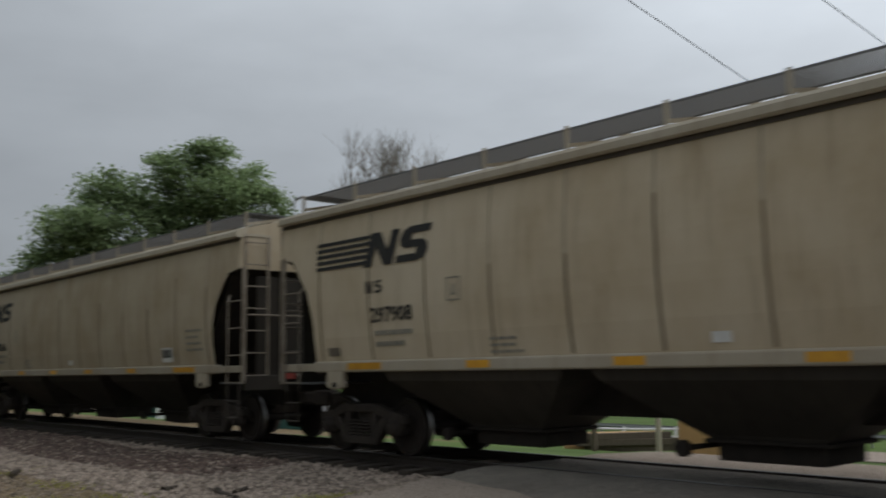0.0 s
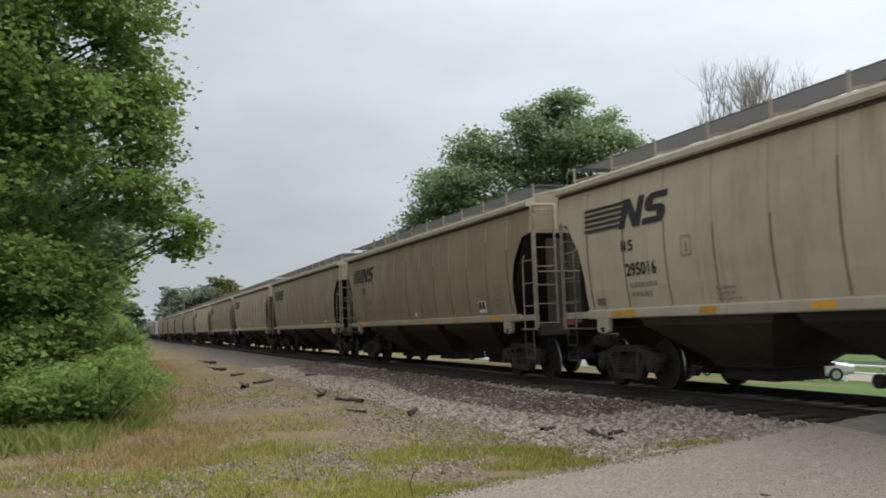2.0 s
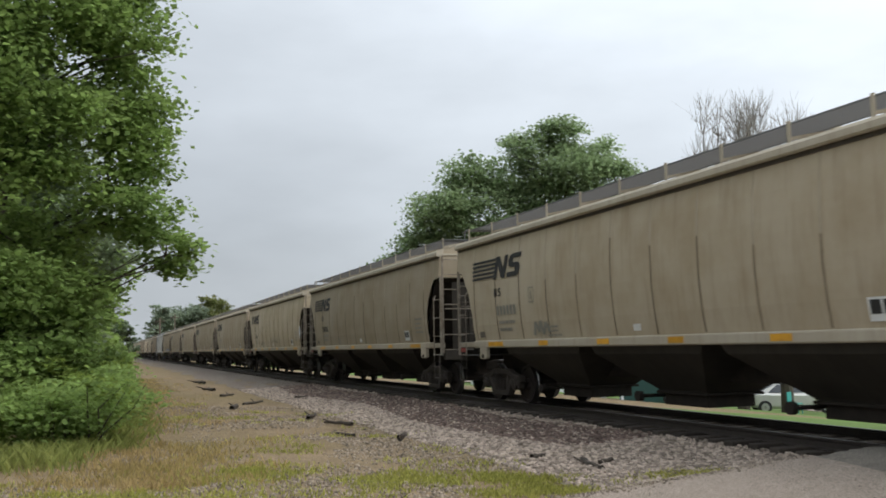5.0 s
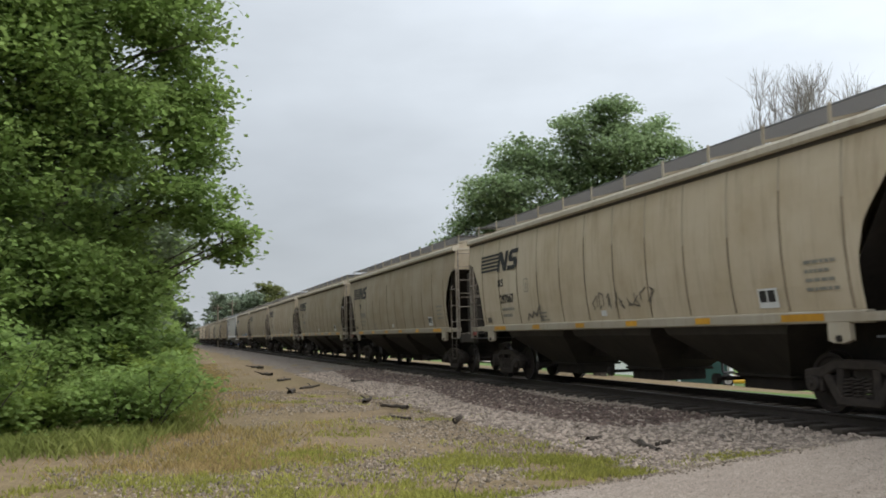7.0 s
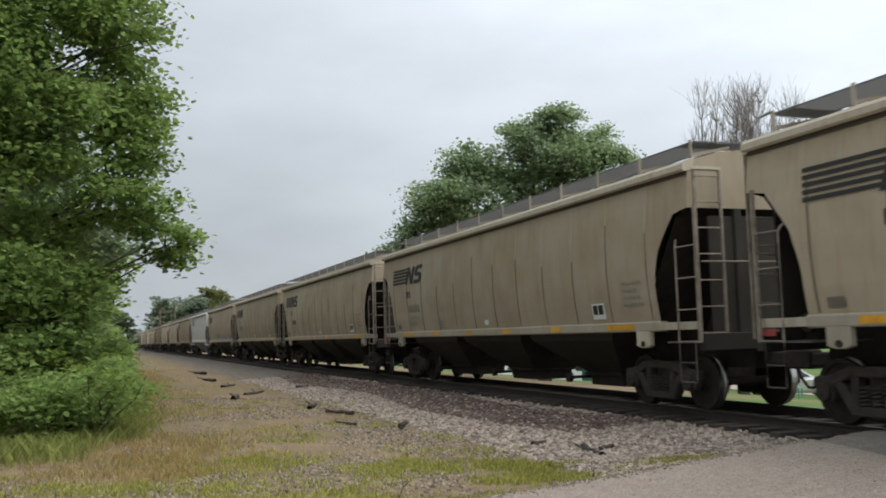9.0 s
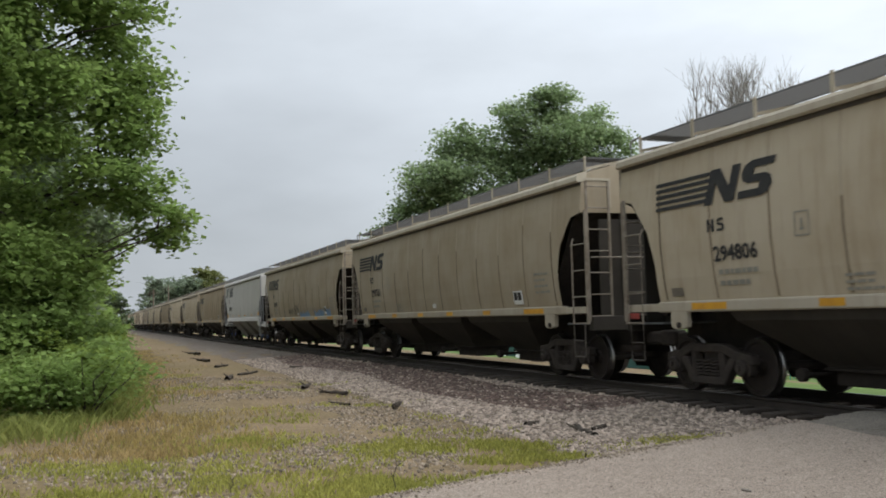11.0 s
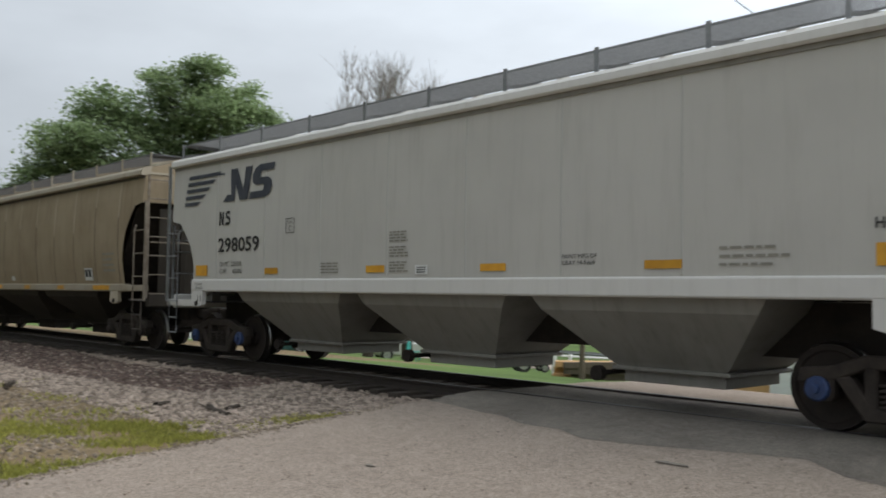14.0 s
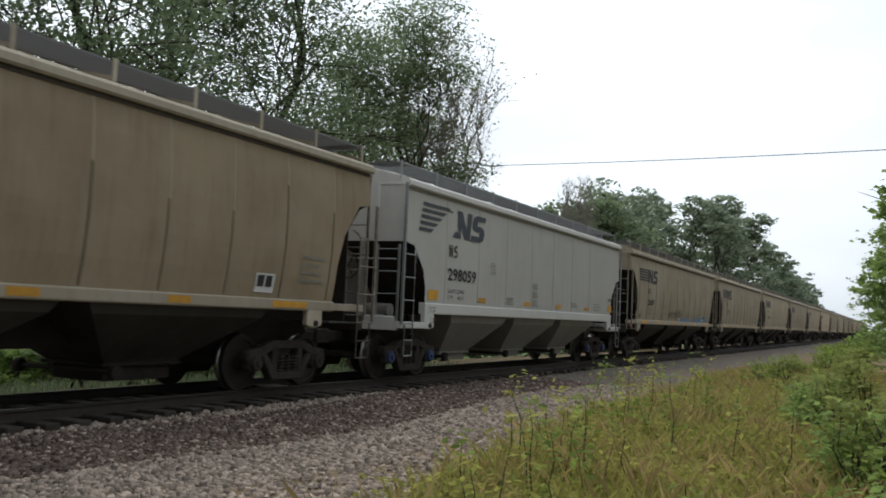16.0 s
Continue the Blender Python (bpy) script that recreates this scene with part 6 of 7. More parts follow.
def stop_face(parent, flat, z, red, y=-0.04):
    """An octagonal plate facing -y of its thing."""
    bm = bmesh.new()
    prism(bm, [(x, z + h) for x, h in octagon(flat)], "y", y, y + 0.004)
    plate_ob = part("sign_plate", bm, M_SIGN_WHITE, parent, "white-rimmed octagonal sign plate")
    bm = bmesh.new()
    prism(bm, [(x, z + h) for x, h in octagon(flat * 0.945)], "y", y - 0.003, y)
    part("red_field", bm, red, plate_ob)
    me = text_mesh("stop_word", "STOP", flat * 0.335, M_SIGN_WHITE, flat * 0.76, flat * 0.012, "CENTER")
    for v in me.vertices:
        v.co = Vector((v.co.x, y - 0.0055, z - flat * 0.165 + v.co.y))
    xs = [v.co.x for v in me.vertices]
    mid = (max(xs) + min(xs)) / 2
    for v in me.vertices:
        v.co.x -= mid
    part("stop_word", me, None, plate_ob)
    for dz in (0.4, -0.4):
        bm = bmesh.new()
        tube(bm, (0, y - 0.012, z + dz * flat), (0, y, z + dz * flat), 0.012, seg=8)
        part("bolt", bm, M_POST, plate_ob)


def build_signs():
    # the railway sign: crossed boards over a stop plate on a punched post
    s = holder("crossing_sign", pose(5.87, -1.25, -0.3, 0, 0, -96), "white crossed boards and red stop sign on punched post", "railway sign")
    bm = bmesh.new()
    prism(bm, [(-0.028, -0.02), (0.028, -0.02), (0.028, 0.02), (0.02, 0.02), (0.02, -0.008), (-0.02, -0.008), (-0.02, 0.02), (-0.028, 0.02)], "z", -0.3, 3.0)
    part("post", bm, M_POST, s)
    bm = bmesh.new()
    for i in range(36):
        box(bm, -0.007, 0.007, -0.0225, -0.018, 1.9 + i * 0.03 - 0.006, 1.9 + i * 0.03 + 0.006)
    tagged(part("post_holes", bm, M_INK, s), kind="stuff")
    stop_face(s, 0.76, 1.7, M_SIGN_RED)
    for k, (words, a) in enumerate((("RAILROAD", -48), ("CROSSING", 42))):
        bm = bmesh.new()
        box(bm, -0.61, 0.61, -0.004, 0.004, -0.115, 0.115)
        arm = part("crossed_board", bevelled(bm, 0.003), M_SIGN_WHITE, s, "white board with black lettering", at=pose(0, -0.045 - 0.012 * k, 2.93) @ pose(0, 0, 0, 0, -a, 0))
        for half, txt in ((-1, words[:4]), (1, words[4:])):
            me = text_mesh("board_word", txt, 0.125, M_INK, 0.46, 0.004)
            for v in me.vertices:
                v.co = Vector((v.co.x + (-0.57 if half < 0 else 0.1), -0.0065, v.co.y - 0.0625))
            part("board_word", me, None, arm)
    bm = bmesh.new()
    box(bm, -0.07, -0.02, -0.035, -0.03, 1.12, 1.32)
    part("blue_plate", bm, M_BLUE_PLATE, s, "small blue emergency notice")
    # the taller stop sign nearer the road
    s = holder("stop_sign", pose(4.18, -1.29, -0.29, 0, 0, -83), "large faded red stop sign on a dark steel post", "stop sign")
    bm = bmesh.new()
    prism(bm, [(-0.034, -0.01), (-0.022, -0.03), (0.022, -0.03), (0.034, -0.01), (0.034, 0.0), (0.018, -0.018), (-0.018, -0.018), (-0.034, 0.0)], "z", -0.3, 3.05)
    part("post", bm, M_POST_DARK, s)
    for sd in (-1, 1):
        bm = bmesh.new()
        box(bm, min(sd * 0.034, sd * 0.052), max(sd * 0.034, sd * 0.052), -0.012, 0.0, -0.3, 3.0)
        part("post_flange", bm, M_POST, s)
    stop_face(s, 0.91, 2.57, M_SIGN_FADED)


build_signs()


# ---- behind the track ----
M_WHITE_WALL = material("white_siding", (0.75, 0.75, 0.74), 0.7, second=(0.68, 0.68, 0.67), scale=2, stretch=(1, 1, 8))
M_ROOF = material("grey_shingles", (0.16, 0.155, 0.15), 0.9, second=(0.11, 0.105, 0.1), scale=6)
M_GREEN_WALL = material("dark_green_sheet", (0.03, 0.09, 0.075), 0.6, second=(0.025, 0.07, 0.06), scale=2, stretch=(1, 1, 0.2))
M_TAN_WALL = material("tan_boarding", (0.56, 0.33, 0.15), 0.75, second=(0.48, 0.28, 0.12), scale=3, stretch=(1, 6, 0.3))
M_GLASS = material("dark_window_glass", (0.03, 0.035, 0.04), 0.08, spec=0.6)
M_SILVER = material("silver_car_paint", (0.52, 0.52, 0.49), 0.3, 0.4, second=(0.48, 0.48, 0.45), scale=3)
M_DARKCAR = material("dark_truck_paint", (0.03, 0.026, 0.026), 0.28, 0.2, second=(0.04, 0.034, 0.032), scale=3, spec=0.6)
M_TYRE = material("tyre_rubber", (0.02, 0.02, 0.02), 0.85, second=(0.03, 0.03, 0.03), scale=9)
M_RIM = material("alloy_rim", (0.5, 0.5, 0.5), 0.35, 0.8, second=(0.4, 0.4, 0.4), scale=9)
M_LAMP = material("lit_headlamp", (1.0, 0.93, 0.75), 0.3, glow=6.0)
M_TAIL = material("red_tail_lamp", (0.35, 0.02, 0.02), 0.35)
M_TEAL = material("teal_plastic", (0.03, 0.28, 0.24), 0.5, second=(0.02, 0.22, 0.2), scale=6)
M_BIN = material("black_plastic_bin", (0.02, 0.021, 0.023), 0.5, second=(0.03, 0.03, 0.032), scale=5)
M_WOOD = material("weathered_post_wood", (0.14, 0.11, 0.08), 0.85, second=(0.09, 0.07, 0.05), scale=7, stretch=(1, 1, 0.2))
M_MOWER = material("yellow_mower_paint", (0.62, 0.36, 0.02), 0.45, second=(0.5, 0.28, 0.02), scale=6)


def spot(az, d):
    a = radians(az)
    return d * math.sin(a), d * math.cos(a)


def house(name, az, d, w, depth, wall_h, roof_h, mat, label, turn, windows=2, door=True, z=None):
    x, y = spot(az, d)
    h = holder(name, pose(x, y, far_z(x) if z is None else z, 0, 0, turn), label, "house" if wall_h > 2.4 else "shed")
    bm = bmesh.new()
    t = 0.15
    box(bm, -w / 2, w / 2, -depth / 2, -depth / 2 + t, -1.0, wall_h)
    box(bm, -w / 2, w / 2, depth / 2 - t, depth / 2, -1.0, wall_h)
    for s in (-1, 1):
        prism(bm, [(-depth / 2 + t, -1.0), (depth / 2 - t, -1.0), (depth / 2 - t, wall_h), (0, wall_h + roof_h), (-depth / 2 + t, wall_h)], "x", min(s * w / 2, s * (w / 2 - t)), max(s * w / 2, s * (w / 2 - t)))
    part("wall", bm, mat, h)
    for s in (-1, 1):
        bm = bmesh.new()
        e = depth / 2 + 0.3
        drop = roof_h * 0.3 / (depth / 2)
        prism(bm, [(0, wall_h + roof_h + 0.02), (s * e, wall_h - drop + 0.02), (s * e, wall_h - drop + 0.14), (0, wall_h + roof_h + 0.16)], "x", -w / 2 - 0.3, w / 2 + 0.3)
        part("roof", bm, M_ROOF, h)
    for i in range(windows):
        xw = -w / 2 + w * (i + 0.5) / windows
        bm = bmesh.new()
        for a, b, c, e in ((-0.5, 0.5, 0.9, 1.0), (-0.5, 0.5, 1.9, 2.0), (-0.5, -0.42, 1.0, 1.9), (0.42, 0.5, 1.0, 1.9)):
            box(bm, xw + a, xw + b, -depth / 2 - 0.04, -depth / 2, c, e)
        wf = part("window_frame", bm, M_WHITE_WALL, h)
        bm = bmesh.new()
        box(bm, xw - 0.42, xw + 0.42, -depth / 2 - 0.012, -depth / 2 - 0.004, 1.0, 1.9)
        part("pane", bm, M_GLASS, wf)
    if door:
        bm = bmesh.new()
        box(bm, w / 2 - 1.5, w / 2 - 0.6, -depth / 2 - 0.05, -depth / 2 - 0.002, 0, 2.03)
        part("door", bevelled(bm, 0.01), M_WHITE_WALL if mat is not M_WHITE_WALL else M_GREEN_WALL, h)
    return h


def wheel(car, x, y, r):
    bm = bmesh.new()
    lathe(bm, [(-0.1, r * 0.62), (-0.11, r * 0.9), (-0.08, r), (0.08, r), (0.11, r * 0.9), (0.1, r * 0.62)], 18, "x")
    w = part("wheel", bm, M_TYRE, car, at=pose(x, y, r))
    bm = bmesh.new()
    lathe(bm, [(-0.1, 0.04), (-0.105, r * 0.6), (0.105, r * 0.6), (0.1, 0.04)], 14, "x")
    part("rim", bm, M_RIM, w)


def loft(bm, sections):
    """Rings of (y, half width, (z...)) as closed hoops of equal count."""
    rings = [[bm.verts.new(p) for p in ring] for ring in sections]
    for a, b in zip(rings, rings[1:]):
        n = len(a)
        for i in range(n):
            bm.faces.new((a[i], a[(i + 1) % n], b[(i + 1) % n], b[i]))
    bm.faces.new(rings[0])
    bm.faces.new(rings[-1][::-1])


def sedan(at):
    car = holder("car", at, "silver saloon car parked on the grass", "car")
    secs = []
    for y, w, lo, hi in ((-2.28, 0.62, 0.42, 0.66), (-2.2, 0.78, 0.3, 0.74), (-1.5, 0.86, 0.24, 0.86), (-0.8, 0.88, 0.22, 0.94), (0.8, 0.88, 0.22, 0.96), (1.6, 0.87, 0.26, 0.98), (2.15, 0.8, 0.34, 0.94), (2.28, 0.66, 0.44, 0.8)):
        secs.append([(-w, y, lo + 0.12), (-w * 0.9, y, lo), (w * 0.9, y, lo), (w, y, lo + 0.12), (w, y, hi - 0.1), (w * 0.86, y, hi), (-w * 0.86, y, hi), (-w, y, hi - 0.1)])
    bm = bmesh.new()
    loft(bm, secs)
    part("body", bevelled(bm, 0.02), M_SILVER, car)
    secs = []
    for y, w, z in ((-1.0, 0.74, 0.93), (-0.25, 0.6, 1.38), (0.7, 0.6, 1.41), (1.6, 0.7, 0.97)):
        secs.append([(-0.78, y if z < 1.1 else y, 0.9), (0.78, y, 0.9), (w, y, z), (-w, y, z)])
    bm = bmesh.new()
    loft(bm, secs)
    cabin = part("cabin", bm, M_SILVER, car)
    for s in (-1, 1):
        bm = bmesh.new()
        for y0, y1, t0, t1 in ((-0.72, 0.1, -0.22, 0.1), (0.2, 1.2, 0.2, 0.75)):
            vs = [bm.verts.new(p) for p in ((s * 0.79, y0, 0.97), (s * 0.79, y1, 0.97), (s * 0.635, t1, 1.34), (s * 0.635, t0, 1.34))]
            bm.faces.new(vs)
        part("side_glass", bm, M_GLASS, cabin)
    for pts in (((-0.62, -0.97, 0.97), (0.62, -0.97, 0.97), (0.54, -0.3, 1.37), (-0.54, -0.3, 1.37)), ((-0.6, 1.58, 1.0), (0.6, 1.58, 1.0), (0.54, 0.78, 1.395), (-0.54, 0.78, 1.395))):
        bm = bmesh.new()
        c = Vector((0, 0.3, 0.9))
        bm.faces.new([bm.verts.new(Vector(p) + (Vector(p) - c).normalized() * 0.02) for p in pts])
        part("windscreen", bm, M_GLASS, cabin)
    for x in (-0.82, 0.82):
        for y in (-1.38, 1.36):
            wheel(car, x, y, 0.31)
    for x in (-0.55, 0.55):
        bm = bmesh.new()
        box(bm, x - 0.16, x + 0.16, -2.3, -2.2, 0.56, 0.68)
        part("headlight", bevelled(bm, 0.02), M_RIM, car)
        bm = bmesh.new()
        box(bm, x - 0.16, x + 0.16, 2.22, 2.3, 0.66, 0.8)
        part("tail_light", bevelled(bm, 0.02), M_TAIL, car)
    return car


def pickup(at):
    """Front towards -y."""
    car = holder("pickup_truck", at, "dark pickup truck with lit headlights on the lower road", "pickup truck")
    bm = bmesh.new()
    secs = []
    for y, w, lo, hi in ((-2.8, 0.84, 0.5, 1.05), (-2.7, 0.95, 0.45, 1.12), (-1.4, 0.98, 0.42, 1.2), (2.7, 0.98, 0.5, 1.2), (2.8, 0.95, 0.55, 1.15)):
        secs.append([(-w, y, lo + 0.1), (-w * 0.92, y, lo), (w * 0.92, y, lo), (w, y, lo + 0.1), (w, y, hi - 0.1), (w * 0.9, y, hi), (-w * 0.9, y, hi), (-w, y, hi - 0.1)])
    loft(bm, secs)
    part("body", bevelled(bm, 0.02), M_DARKCAR, car)
    bm = bmesh.new()
    secs = []
    for y, w, z in ((-1.45, 0.84, 1.2), (-0.7, 0.72, 1.85), (0.7, 0.74, 1.88), (1.05, 0.8, 1.2)):
        secs.append([(-0.9, y, 1.1), (0.9, y, 1.1), (w, y, z), (-w, y, z)])
    loft(bm, secs)
    cab = part("cab", bm, M_DARKCAR, car)
    bm = bmesh.new()
    bm.faces.new([bm.verts.new(p) for p in ((-0.74, -1.44, 1.25), (0.74, -1.44, 1.25), (0.64, -0.76, 1.82), (-0.64, -0.76, 1.82))])
    # the glass colour is paled to stand for reflected sky
    part("windscreen", bm, material("sky_paled_windscreen", (0.16, 0.17, 0.17), 0.12, spec=0.7), cab, "windscreen coloured pale for the sky's reflection")
    for s in (-1, 1):
        bm = bmesh.new()
        bm.faces.new([bm.verts.new(p) for p in ((s * 0.9, -1.1, 1.28), (s * 0.9, 0.85, 1.28), (s * 0.775, 0.66, 1.78), (s * 0.765, -0.66, 1.78))])
        part("side_glass", bm, M_GLASS, cab)
        bm = bmesh.new()
        box(bm, s * 0.72 - 0.14, s * 0.72 + 0.14, -2.84, -2.74, 0.86, 1.0)
        part("headlight", bevelled(bm, 0.02), M_LAMP, car, "lit yellowish headlight")
        bm = bmesh.new()
        box(bm, min(s * 0.95, s * 1.2), max(s * 0.95, s * 1.2), -1.15, -1.02, 1.22, 1.42)
        part("mirror", bevelled(bm, 0.02), M_DARKCAR, car)
    bm = bmesh.new()
    box(bm, -0.95, 0.95, -2.92, -2.76, 0.5, 0.68)
    part("bumper", bevelled(bm, 0.03), M_RIM, car, "chrome front bumper")
    bm = bmesh.new()
    for z in (0.8, 0.9, 1.0):
        box(bm, -0.55, 0.55, -2.84, -2.78, z - 0.025, z + 0.025)
    part("grille", bm, M_BLACK, car)
    for x in (-0.86, 0.86):
        for y in (-1.85, 1.75):
            wheel(car, x, y, 0.4)
    return car


M_FARM_RED = material("dull_red_paint", (0.2, 0.06, 0.035), 0.6, second=(0.13, 0.045, 0.03), scale=5)


def tractor(at, mat, label):
    t = holder("tractor", at, label, "tractor")
    bm = bmesh.new()
    box(bm, -0.32, 0.32, -1.5, -0.2, 0.7, 1.2)
    part("bonnet", bevelled(bm, 0.06, 2), mat, t)
    bm = bmesh.new()
    box(bm, -0.25, 0.25, -1.3, 0.9, 0.45, 0.72)
    part("chassis", bevelled(bm, 0.03), M_BLACK, t)
    bm = bmesh.new()
    box(bm, -0.25, 0.25, 0.25, 0.7, 0.95, 1.05)
    box(bm, -0.25, 0.25, 0.62, 0.7, 1.05, 1.4)
    part("seat", bevelled(bm, 0.03), M_BIN, t)
    bm = bmesh.new()
    for x in (-0.45, 0.45):
        tube(bm, (x, 0.85, 0.8), (x, 0.85, 2.0), 0.03)
    box(bm, -0.55, 0.55, 0.1, 0.95, 2.0, 2.06)
    part("roll_bar", bm, mat, t)
    for x in (-0.62, 0.62):
        wheel(t, x, 0.55, 0.62)
        wheel(t, x, -1.2, 0.36)
    return t


def build_far_side():
    house("house", 27.4, 74, 6.0, 6.0, 2.7, 1.6, M_WHITE_WALL, "white house with a grey shingled roof", -28, z=-2.6)
    house("house", 23.6, 90, 5.4, 6.0, 2.7, 1.6, M_WHITE_WALL, "small white house far behind the track", -20, z=-3.6)
    house("green_shed", 32.4, 46, 2.4, 3.0, 2.2, 0.6, M_GREEN_WALL, "dark green garden shed with white corner posts", -33, windows=0, door=False)
    x, y = spot(33.95, 44.5)
    bm = bmesh.new()
    box(bm, -0.1, 0.1, -0.1, 0.1, -0.3, 2.3)
    s = holder("white_post", pose(x, y, far_z(x)), "square white painted post beside the shed", "post", "white posts on the lawn")
    part("shaft", bevelled(bm, 0.01), M_WHITE_WALL, s)
    for az, d in ((31.0, 44.6), (29.9, 47)):
        x, y = spot(az, d)
        copy_thing(s, pose(x, y, far_z(x) - (0.2 if az > 30.5 else 1.3)))
    # ride-on mower
    x, y = spot(34.5, 43)
    m = holder("ride_on_mower", pose(x, y, far_z(x), 0, 0, 60), "small yellow ride-on lawn mower", "lawn mower")
    bm = bmesh.new()
    box(bm, -0.35, 0.35, -0.85, -0.1, 0.3, 0.75)
    part("bonnet", bevelled(bm, 0.08, 2), M_MOWER, m)
    bm = bmesh.new()
    box(bm, -0.28, 0.28, 0.2, 0.75, 0.55, 0.65)
    box(bm, -0.28, 0.28, 0.68, 0.78, 0.6, 1.05)
    part("seat", bevelled(bm, 0.04), M_BIN, m)
    bm = bmesh.new()
    box(bm, -0.55, 0.55, -0.3, 0.35, 0.14, 0.3)
    part("cutting_deck", bevelled(bm, 0.04), M_MOWER, m)
    for xx in (-0.4, 0.4):
        wheel(m, xx, -0.65, 0.2)
        wheel(m, xx, 0.55, 0.26)
    x, y = spot(40.6, 47)
    sedan(pose(x, y, far_z(x), 0, 0, 62))
    x, y = spot(40.8, 42)
    c = holder("garden_chair", pose(x, y, far_z(x), 0, 0, 30), "teal plastic garden chair on the lawn", "chair")
    bm = bmesh.new()
    box(bm, -0.25, 0.25, -0.25, 0.25, 0.4, 0.44)
    part("seat", bevelled(bm, 0.015), M_TEAL, c)
    bm = bmesh.new()
    box(bm, -0.25, 0.25, 0.21, 0.25, 0.44, 0.9)
    part("backrest", bevelled(bm, 0.015), M_TEAL, c)
    for xx in (-0.22, 0.22):
        for yy in (-0.22, 0.22):
            bm = bmesh.new()
            tube(bm, (xx, yy, 0), (xx, yy, 0.4), 0.02)
            part("leg", bm, M_TEAL, c)
    house("tan_shed", 60.3, 33.5, 4.8, 2.6, 2.2, 0.7, M_TAN_WALL, "small tan boarded shed with a door frame", -55, windows=0)
    x, y = spot(65.1, 31.5)
    b = holder("wheeled_bin", pose(x, y, far_z(x), 0, 0, 20), "black plastic wheeled bin beside the shed", "bin")
    bm = bmesh.new()
    prism(bm, [(-0.25, 0.05), (0.25, 0.05), (0.3, 1.0), (-0.3, 1.0)], "x", -0.28, 0.28)
    part("tub", bevelled(bm, 0.03), M_BIN, b)
    bm = bmesh.new()
    box(bm, -0.31, 0.31, -0.34, 0.34, 1.0, 1.07)
    part("lid", bevelled(bm, 0.03), M_BIN, b)
    # farm machines on the lawn by the lower road
    for az, d, mat, turn, label in ((45.7, 47, M_BIN, 70, "small dark garden tractor parked on the lawn"), (47.9, 37, M_FARM_RED, 60, "small dull red garden tractor parked on the lawn")):
        x, y = spot(az, d)
        tractor(pose(x, y, far_z(x), 0, 0, turn) @ Matrix.Scale(0.5, 4), mat, label)
    f = holder("rail_fence", pose(0, 0, 0), "white painted rail fence across the lawn", "fence")
    ends = [spot(a, 60) for a in (43, 45.5, 48, 50.5, 53, 56, 59)]
    for (x0, y0), (x1, y1) in zip(ends, ends[1:]):
        for h in (0.55, 1.0):
            bm = bmesh.new()
            sweep(bm, [(x0, y0, far_z(x0) + h), (x1, y1, far_z(x1) + h)], 0.06, 4)
            part("rail", bm, M_WHITE_WALL, f)
    for x0, y0 in ends:
        bm = bmesh.new()
        box(bm, x0 - 0.07, x0 + 0.07, y0 - 0.07, y0 + 0.07, far_z(x0) - 0.3, far_z(x0) + 1.15)
        part("post", bm, M_WHITE_WALL, f)
    # stacked timber and posts
    rng = random.Random(8)
    x, y = spot(53.0, 31)
    for i in range(9):
        p = holder("stacked_timber", pose(x + rng.uniform(-0.2, 0.2), y + rng.uniform(-0.4, 0.4), far_z(x) + 0.12 + 0.2 * (i // 3), 0, 0, -40 + rng.uniform(-6, 6)), "rough brown sawn timber in a low stack", "timber", "timber stack")
        bm = bmesh.new()
        box(bm, -1.6, 1.6, -0.12 + 0.28 * (i % 3), 0.12 + 0.28 * (i % 3), -0.1, 0.1)
        part("plank", bevelled(bm, 0.01), M_WOOD if i % 2 else M_TAN_WALL, p)
    for az, d, h, mat in ((51.2, 29, 1.3, M_WOOD), (55.0, 28, 1.3, M_TAN_TRIM), (109.0, 20, 0.7, M_WOOD), (49.5, 33, 0.7, M_WHITE_WALL)):
        x, y = spot(az, d)
        p = holder("fence_post", pose(x, y, far_z(x)), "weathered short post standing in the grass", "post", "posts behind the track")
        bm = bmesh.new()
        tube(bm, (0, 0, -0.3), (0.02, 0, h), 0.09, 0.08, 10)
        part("shaft", bm, mat, p)
    tree("tree", (*spot(71.0, 26.5), far_z(25)), [(0, 0, 4.2, 1.5, 1.5, 1.2), (0.8, 0.4, 5.2, 1.2, 1.2, 1.0), (-0.8, -0.3, 5.4, 1.2, 1.2, 1.0), (0.1, 0, 6.3, 1.1, 1.1, 0.9)], 0.16, 5000, 0.24, M_LEAF, "young tree on the lawn beside the lower road", 500)
    # guard rail along the lower road
    g = holder("guard_rail", pose(0, 0, 0), "galvanised steel guard rail on posts", "guard rail")
    bm = bmesh.new()
    ys = [-40 + 4 * i for i in range(28)]
    xg = lambda y: 55.5 + 0.00016 * (y - 20) ** 2
    for a, b in zip(ys, ys[1:]):
        for z0, z1, o in ((0.5, 0.6, 0.0), (0.6, 0.66, 0.05), (0.66, 0.72, 0.05), (0.72, 0.82, 0.0)):
            vs = [(xg(a) - o, a, far_z(xg(a)) + z0), (xg(b) - o, b, far_z(xg(b)) + z0), (xg(b) - (0.05 - o if z0 in (0.5, 0.66) else o), b, far_z(xg(b)) + z1), (xg(a) - (0.05 - o if z0 in (0.5, 0.66) else o), a, far_z(xg(a)) + z1)]
            bm.faces.new([bm.verts.new(v) for v in vs])
    part("rail_beam", bm, M_GALV, g)
    bm = bmesh.new()
    box(bm, 0.03, 0.13, -0.06, 0.06, -0.2, 0.8)
    post = mesh_of("post", bm, M_GALV)
    for y in ys:
        part("post", post, None, g, at=pose(xg(y), y, far_z(xg(y))))
    x, y = spot(84.6, 49)
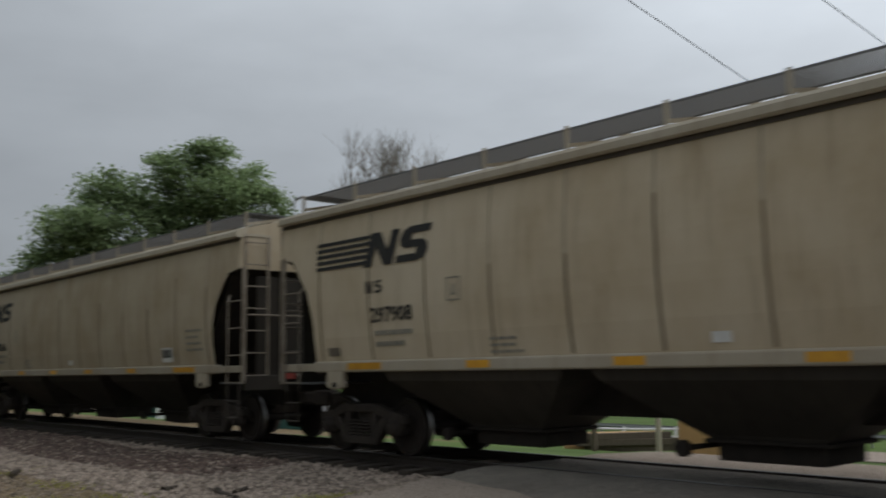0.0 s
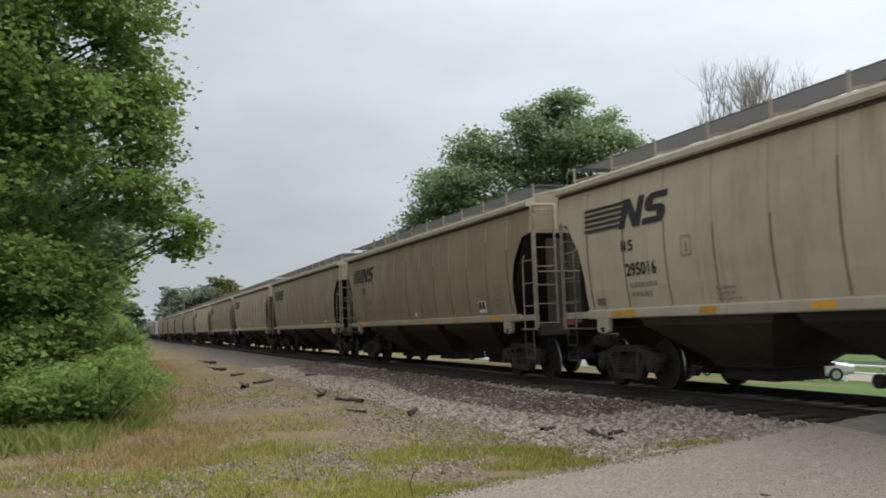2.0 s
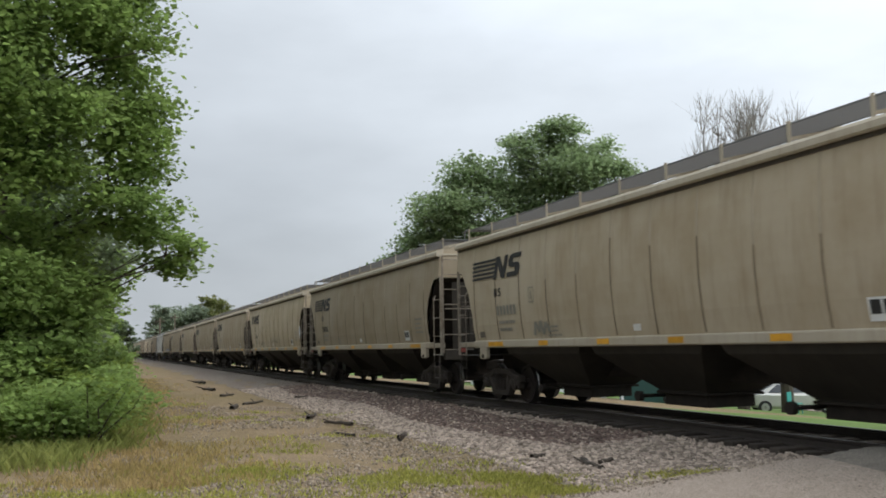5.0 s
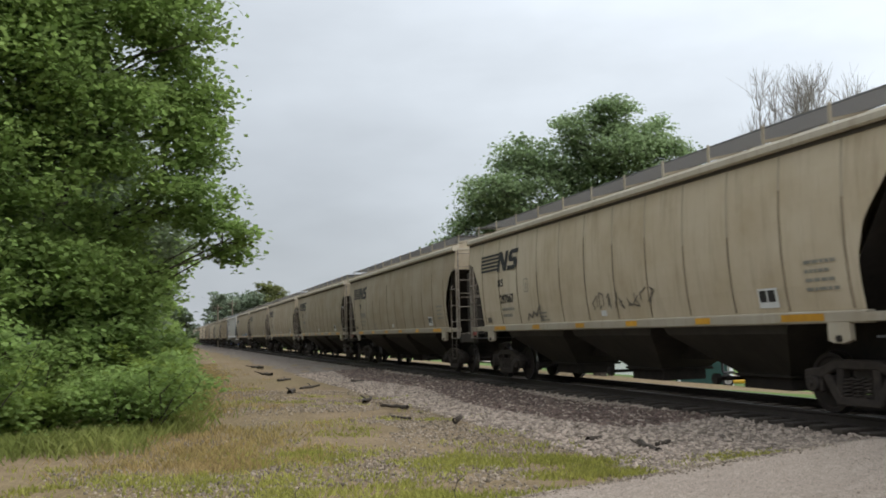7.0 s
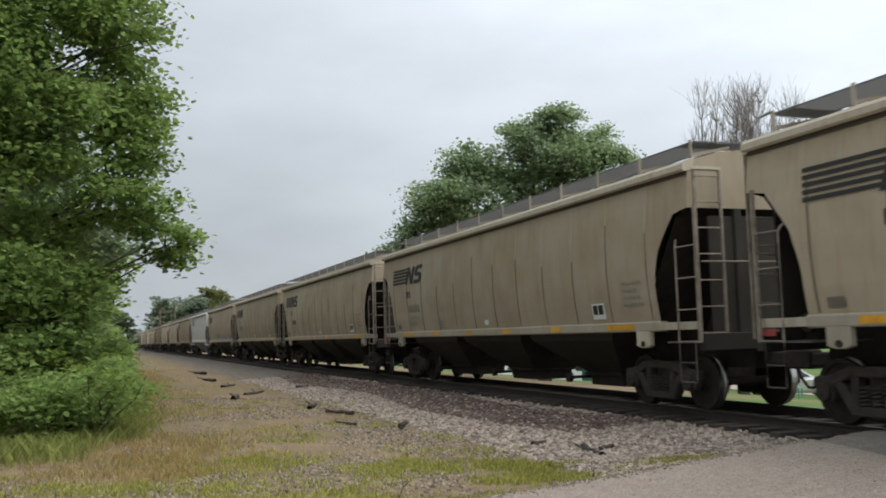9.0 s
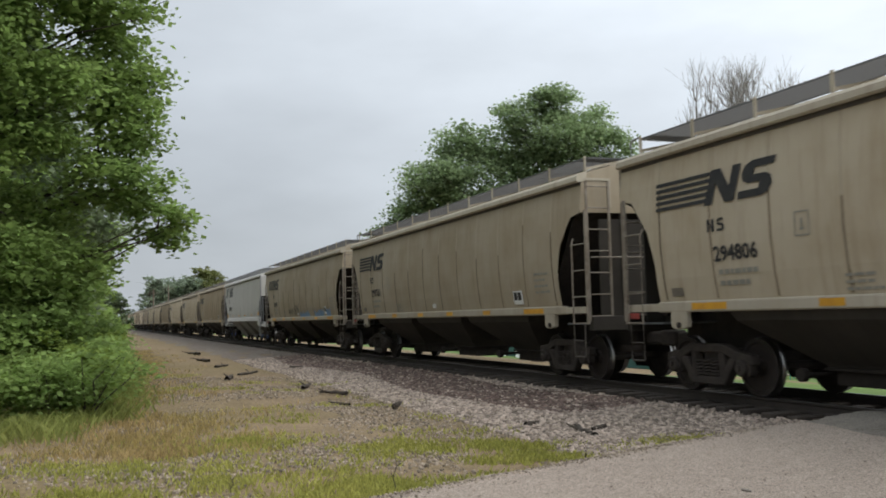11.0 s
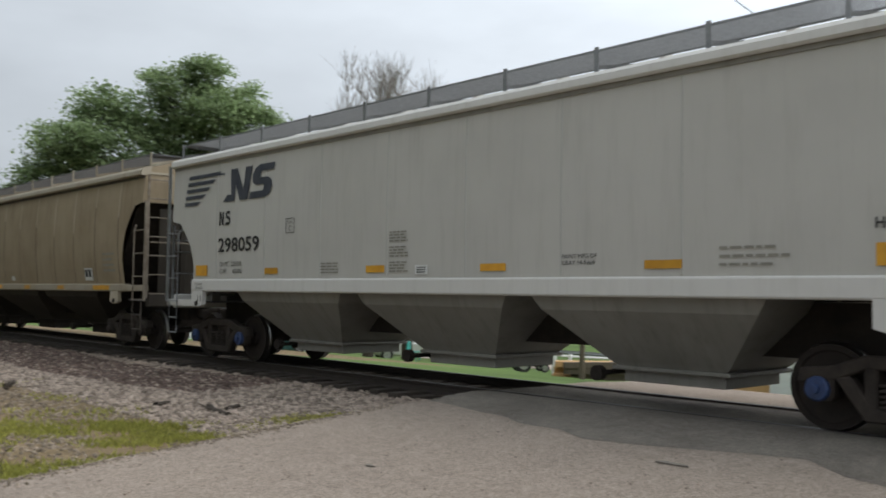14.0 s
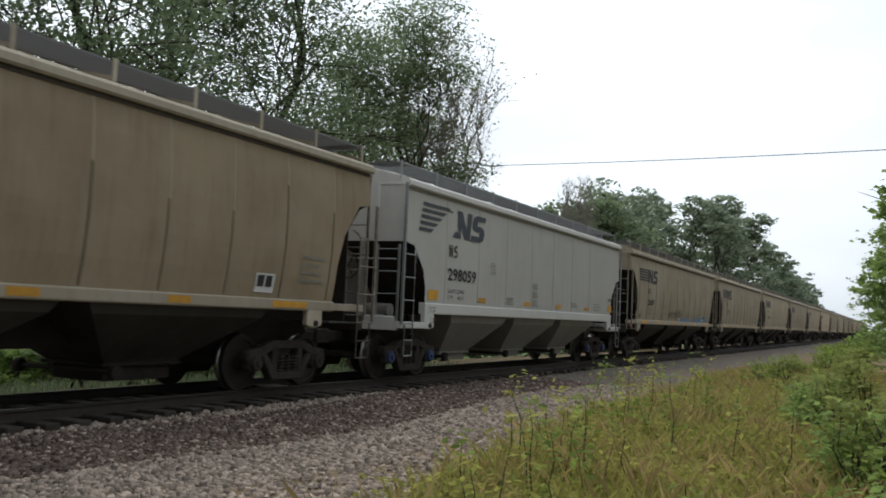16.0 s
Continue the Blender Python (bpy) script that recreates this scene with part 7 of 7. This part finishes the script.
    pickup(pose(x, y, far_z(x) + 0.06, 0, 0, -68))
    rng = np.random.default_rng(600)
    for i in range(12):
        a = 62 + 4.2 * i
        x, y = spot(a, 78 + 5 * (i % 3))
        tree("tree", (x, y, far_z(x)), random_blobs(rng, 8.5 + 2.0 * rng.random(), 4.2, 1.0, 9), 0.25, 2600, 0.6, M_LEAF_D, "dark green tree beyond the lower road", 610 + i, "trees beyond the lower road")


build_far_side()


# ---- poles and wires ----
def build_wires():
    M_WIRE = material("dark_cable", (0.03, 0.03, 0.032), 0.6)
    for i, (az, d, h) in enumerate(((3.1, 170, 7.8), (3.95, 190, 9.2))):
        x, y = spot(az, d)
        p = holder("utility_pole", pose(x, y, -0.4), "thin pale utility pole far up the line", "utility pole", "poles up the line")
        bm = bmesh.new()
        tube(bm, (0, 0, -0.5), (0, 0, h), 0.17, 0.12, 8)
        part("pole", bm, M_WOOD, p)
        bm = bmesh.new()
        box(bm, -0.9, 0.9, -0.06, 0.06, h - 0.7, h - 0.58)
        part("cross_arm", bm, M_WOOD, p)

    def wire(a, b, sag, r=0.012):
        bm = bmesh.new()
        pts = []
        for i in range(25):
            t = i / 24
            p = Vector(a).lerp(Vector(b), t)
            p.z -= 4 * sag * t * (1 - t)
            pts.append(p)
        sweep(bm, pts, r, 5)
        tagged(new("overhead_cable", mesh_of("overhead_cable", bm, M_WIRE)), "thin dark overhead cable between poles", "cable", "overhead cables")

    def along(az, el, d):
        x, y = spot(az, d)
        return (x, y, EYE[2] + d * math.tan(radians(el)))

    # down the line, from pole to pole across the track
    ends = (along(146, 8.75, 70), along(186, 10.4, 46))
    wire(*ends, 0.3, 0.022)
    high = (along(50, 25.0, 21), along(72, 7.5, 44))
    wire(*high, 0.1, 0.014)
    high2 = (along(60, 25.6, 21), along(78, 8.5, 44))
    wire(*high2, 0.1, 0.014)
    for i, e in enumerate((ends[0], ends[1], high[1], high2[1])):
        z = far_z(e[0]) if e[0] > TRACK else -0.3
        p = holder("utility_pole", pose(e[0], e[1], z), "weathered wooden utility pole carrying a cable", "utility pole", "poles round the crossing")
        bm = bmesh.new()
        tube(bm, (0, 0, -0.5), (0, 0, e[2] - z + 0.15), 0.16, 0.11, 10)
        part("pole", bm, M_WOOD, p)


build_wires()


# ---- what moves ----
# seconds, and how far the train is ahead of an even pace
AHEAD = ((0.0, 0.34), (0.5, 0.0), (1.0, 0.42), (1.5, 0.06), (2.0, 0.48), (2.5, 0.06), (3.0, 0.46), (3.5, -0.05), (4.0, 0.04), (5.0, 0.0), (8.0, 0.0), (11.0, 0.0), (11.5, 0.1), (12.0, 0.0), (12.5, 0.12), (13.0, 0.02), (14.0, 0.0), (16.0, 0.0))


def motions():
    """The train rolls by at a nearly even speed; its wheels turn with it."""
    for car, y in TRAIN:
        walk(car, [(t, pose(TRACK, y - SPEED * (t - 14.5) - ahead, 0)) for t, ahead in AHEAD])
    turn = math.degrees(SPEED / 0.457)
    done = {}
    for car, _ in TRAIN:
        for ob in car.children_recursive:
            if ob.name.startswith("wheelset"):
                key = round(ob.matrix_basis.translation.y, 2)
                if key not in done:
                    walk(ob, [(i / FPS, pose(0, key, 0.457, turn * i / FPS % 360)) for i in range(int(16.0 * FPS) + 1)])
                    done[key] = ob.animation_data
                else:
                    ob.rotation_mode = "QUATERNION"
                    mine = ob.animation_data_create()
                    mine.action = done[key].action
                    mine.action_slot = done[key].action_slot


motions()
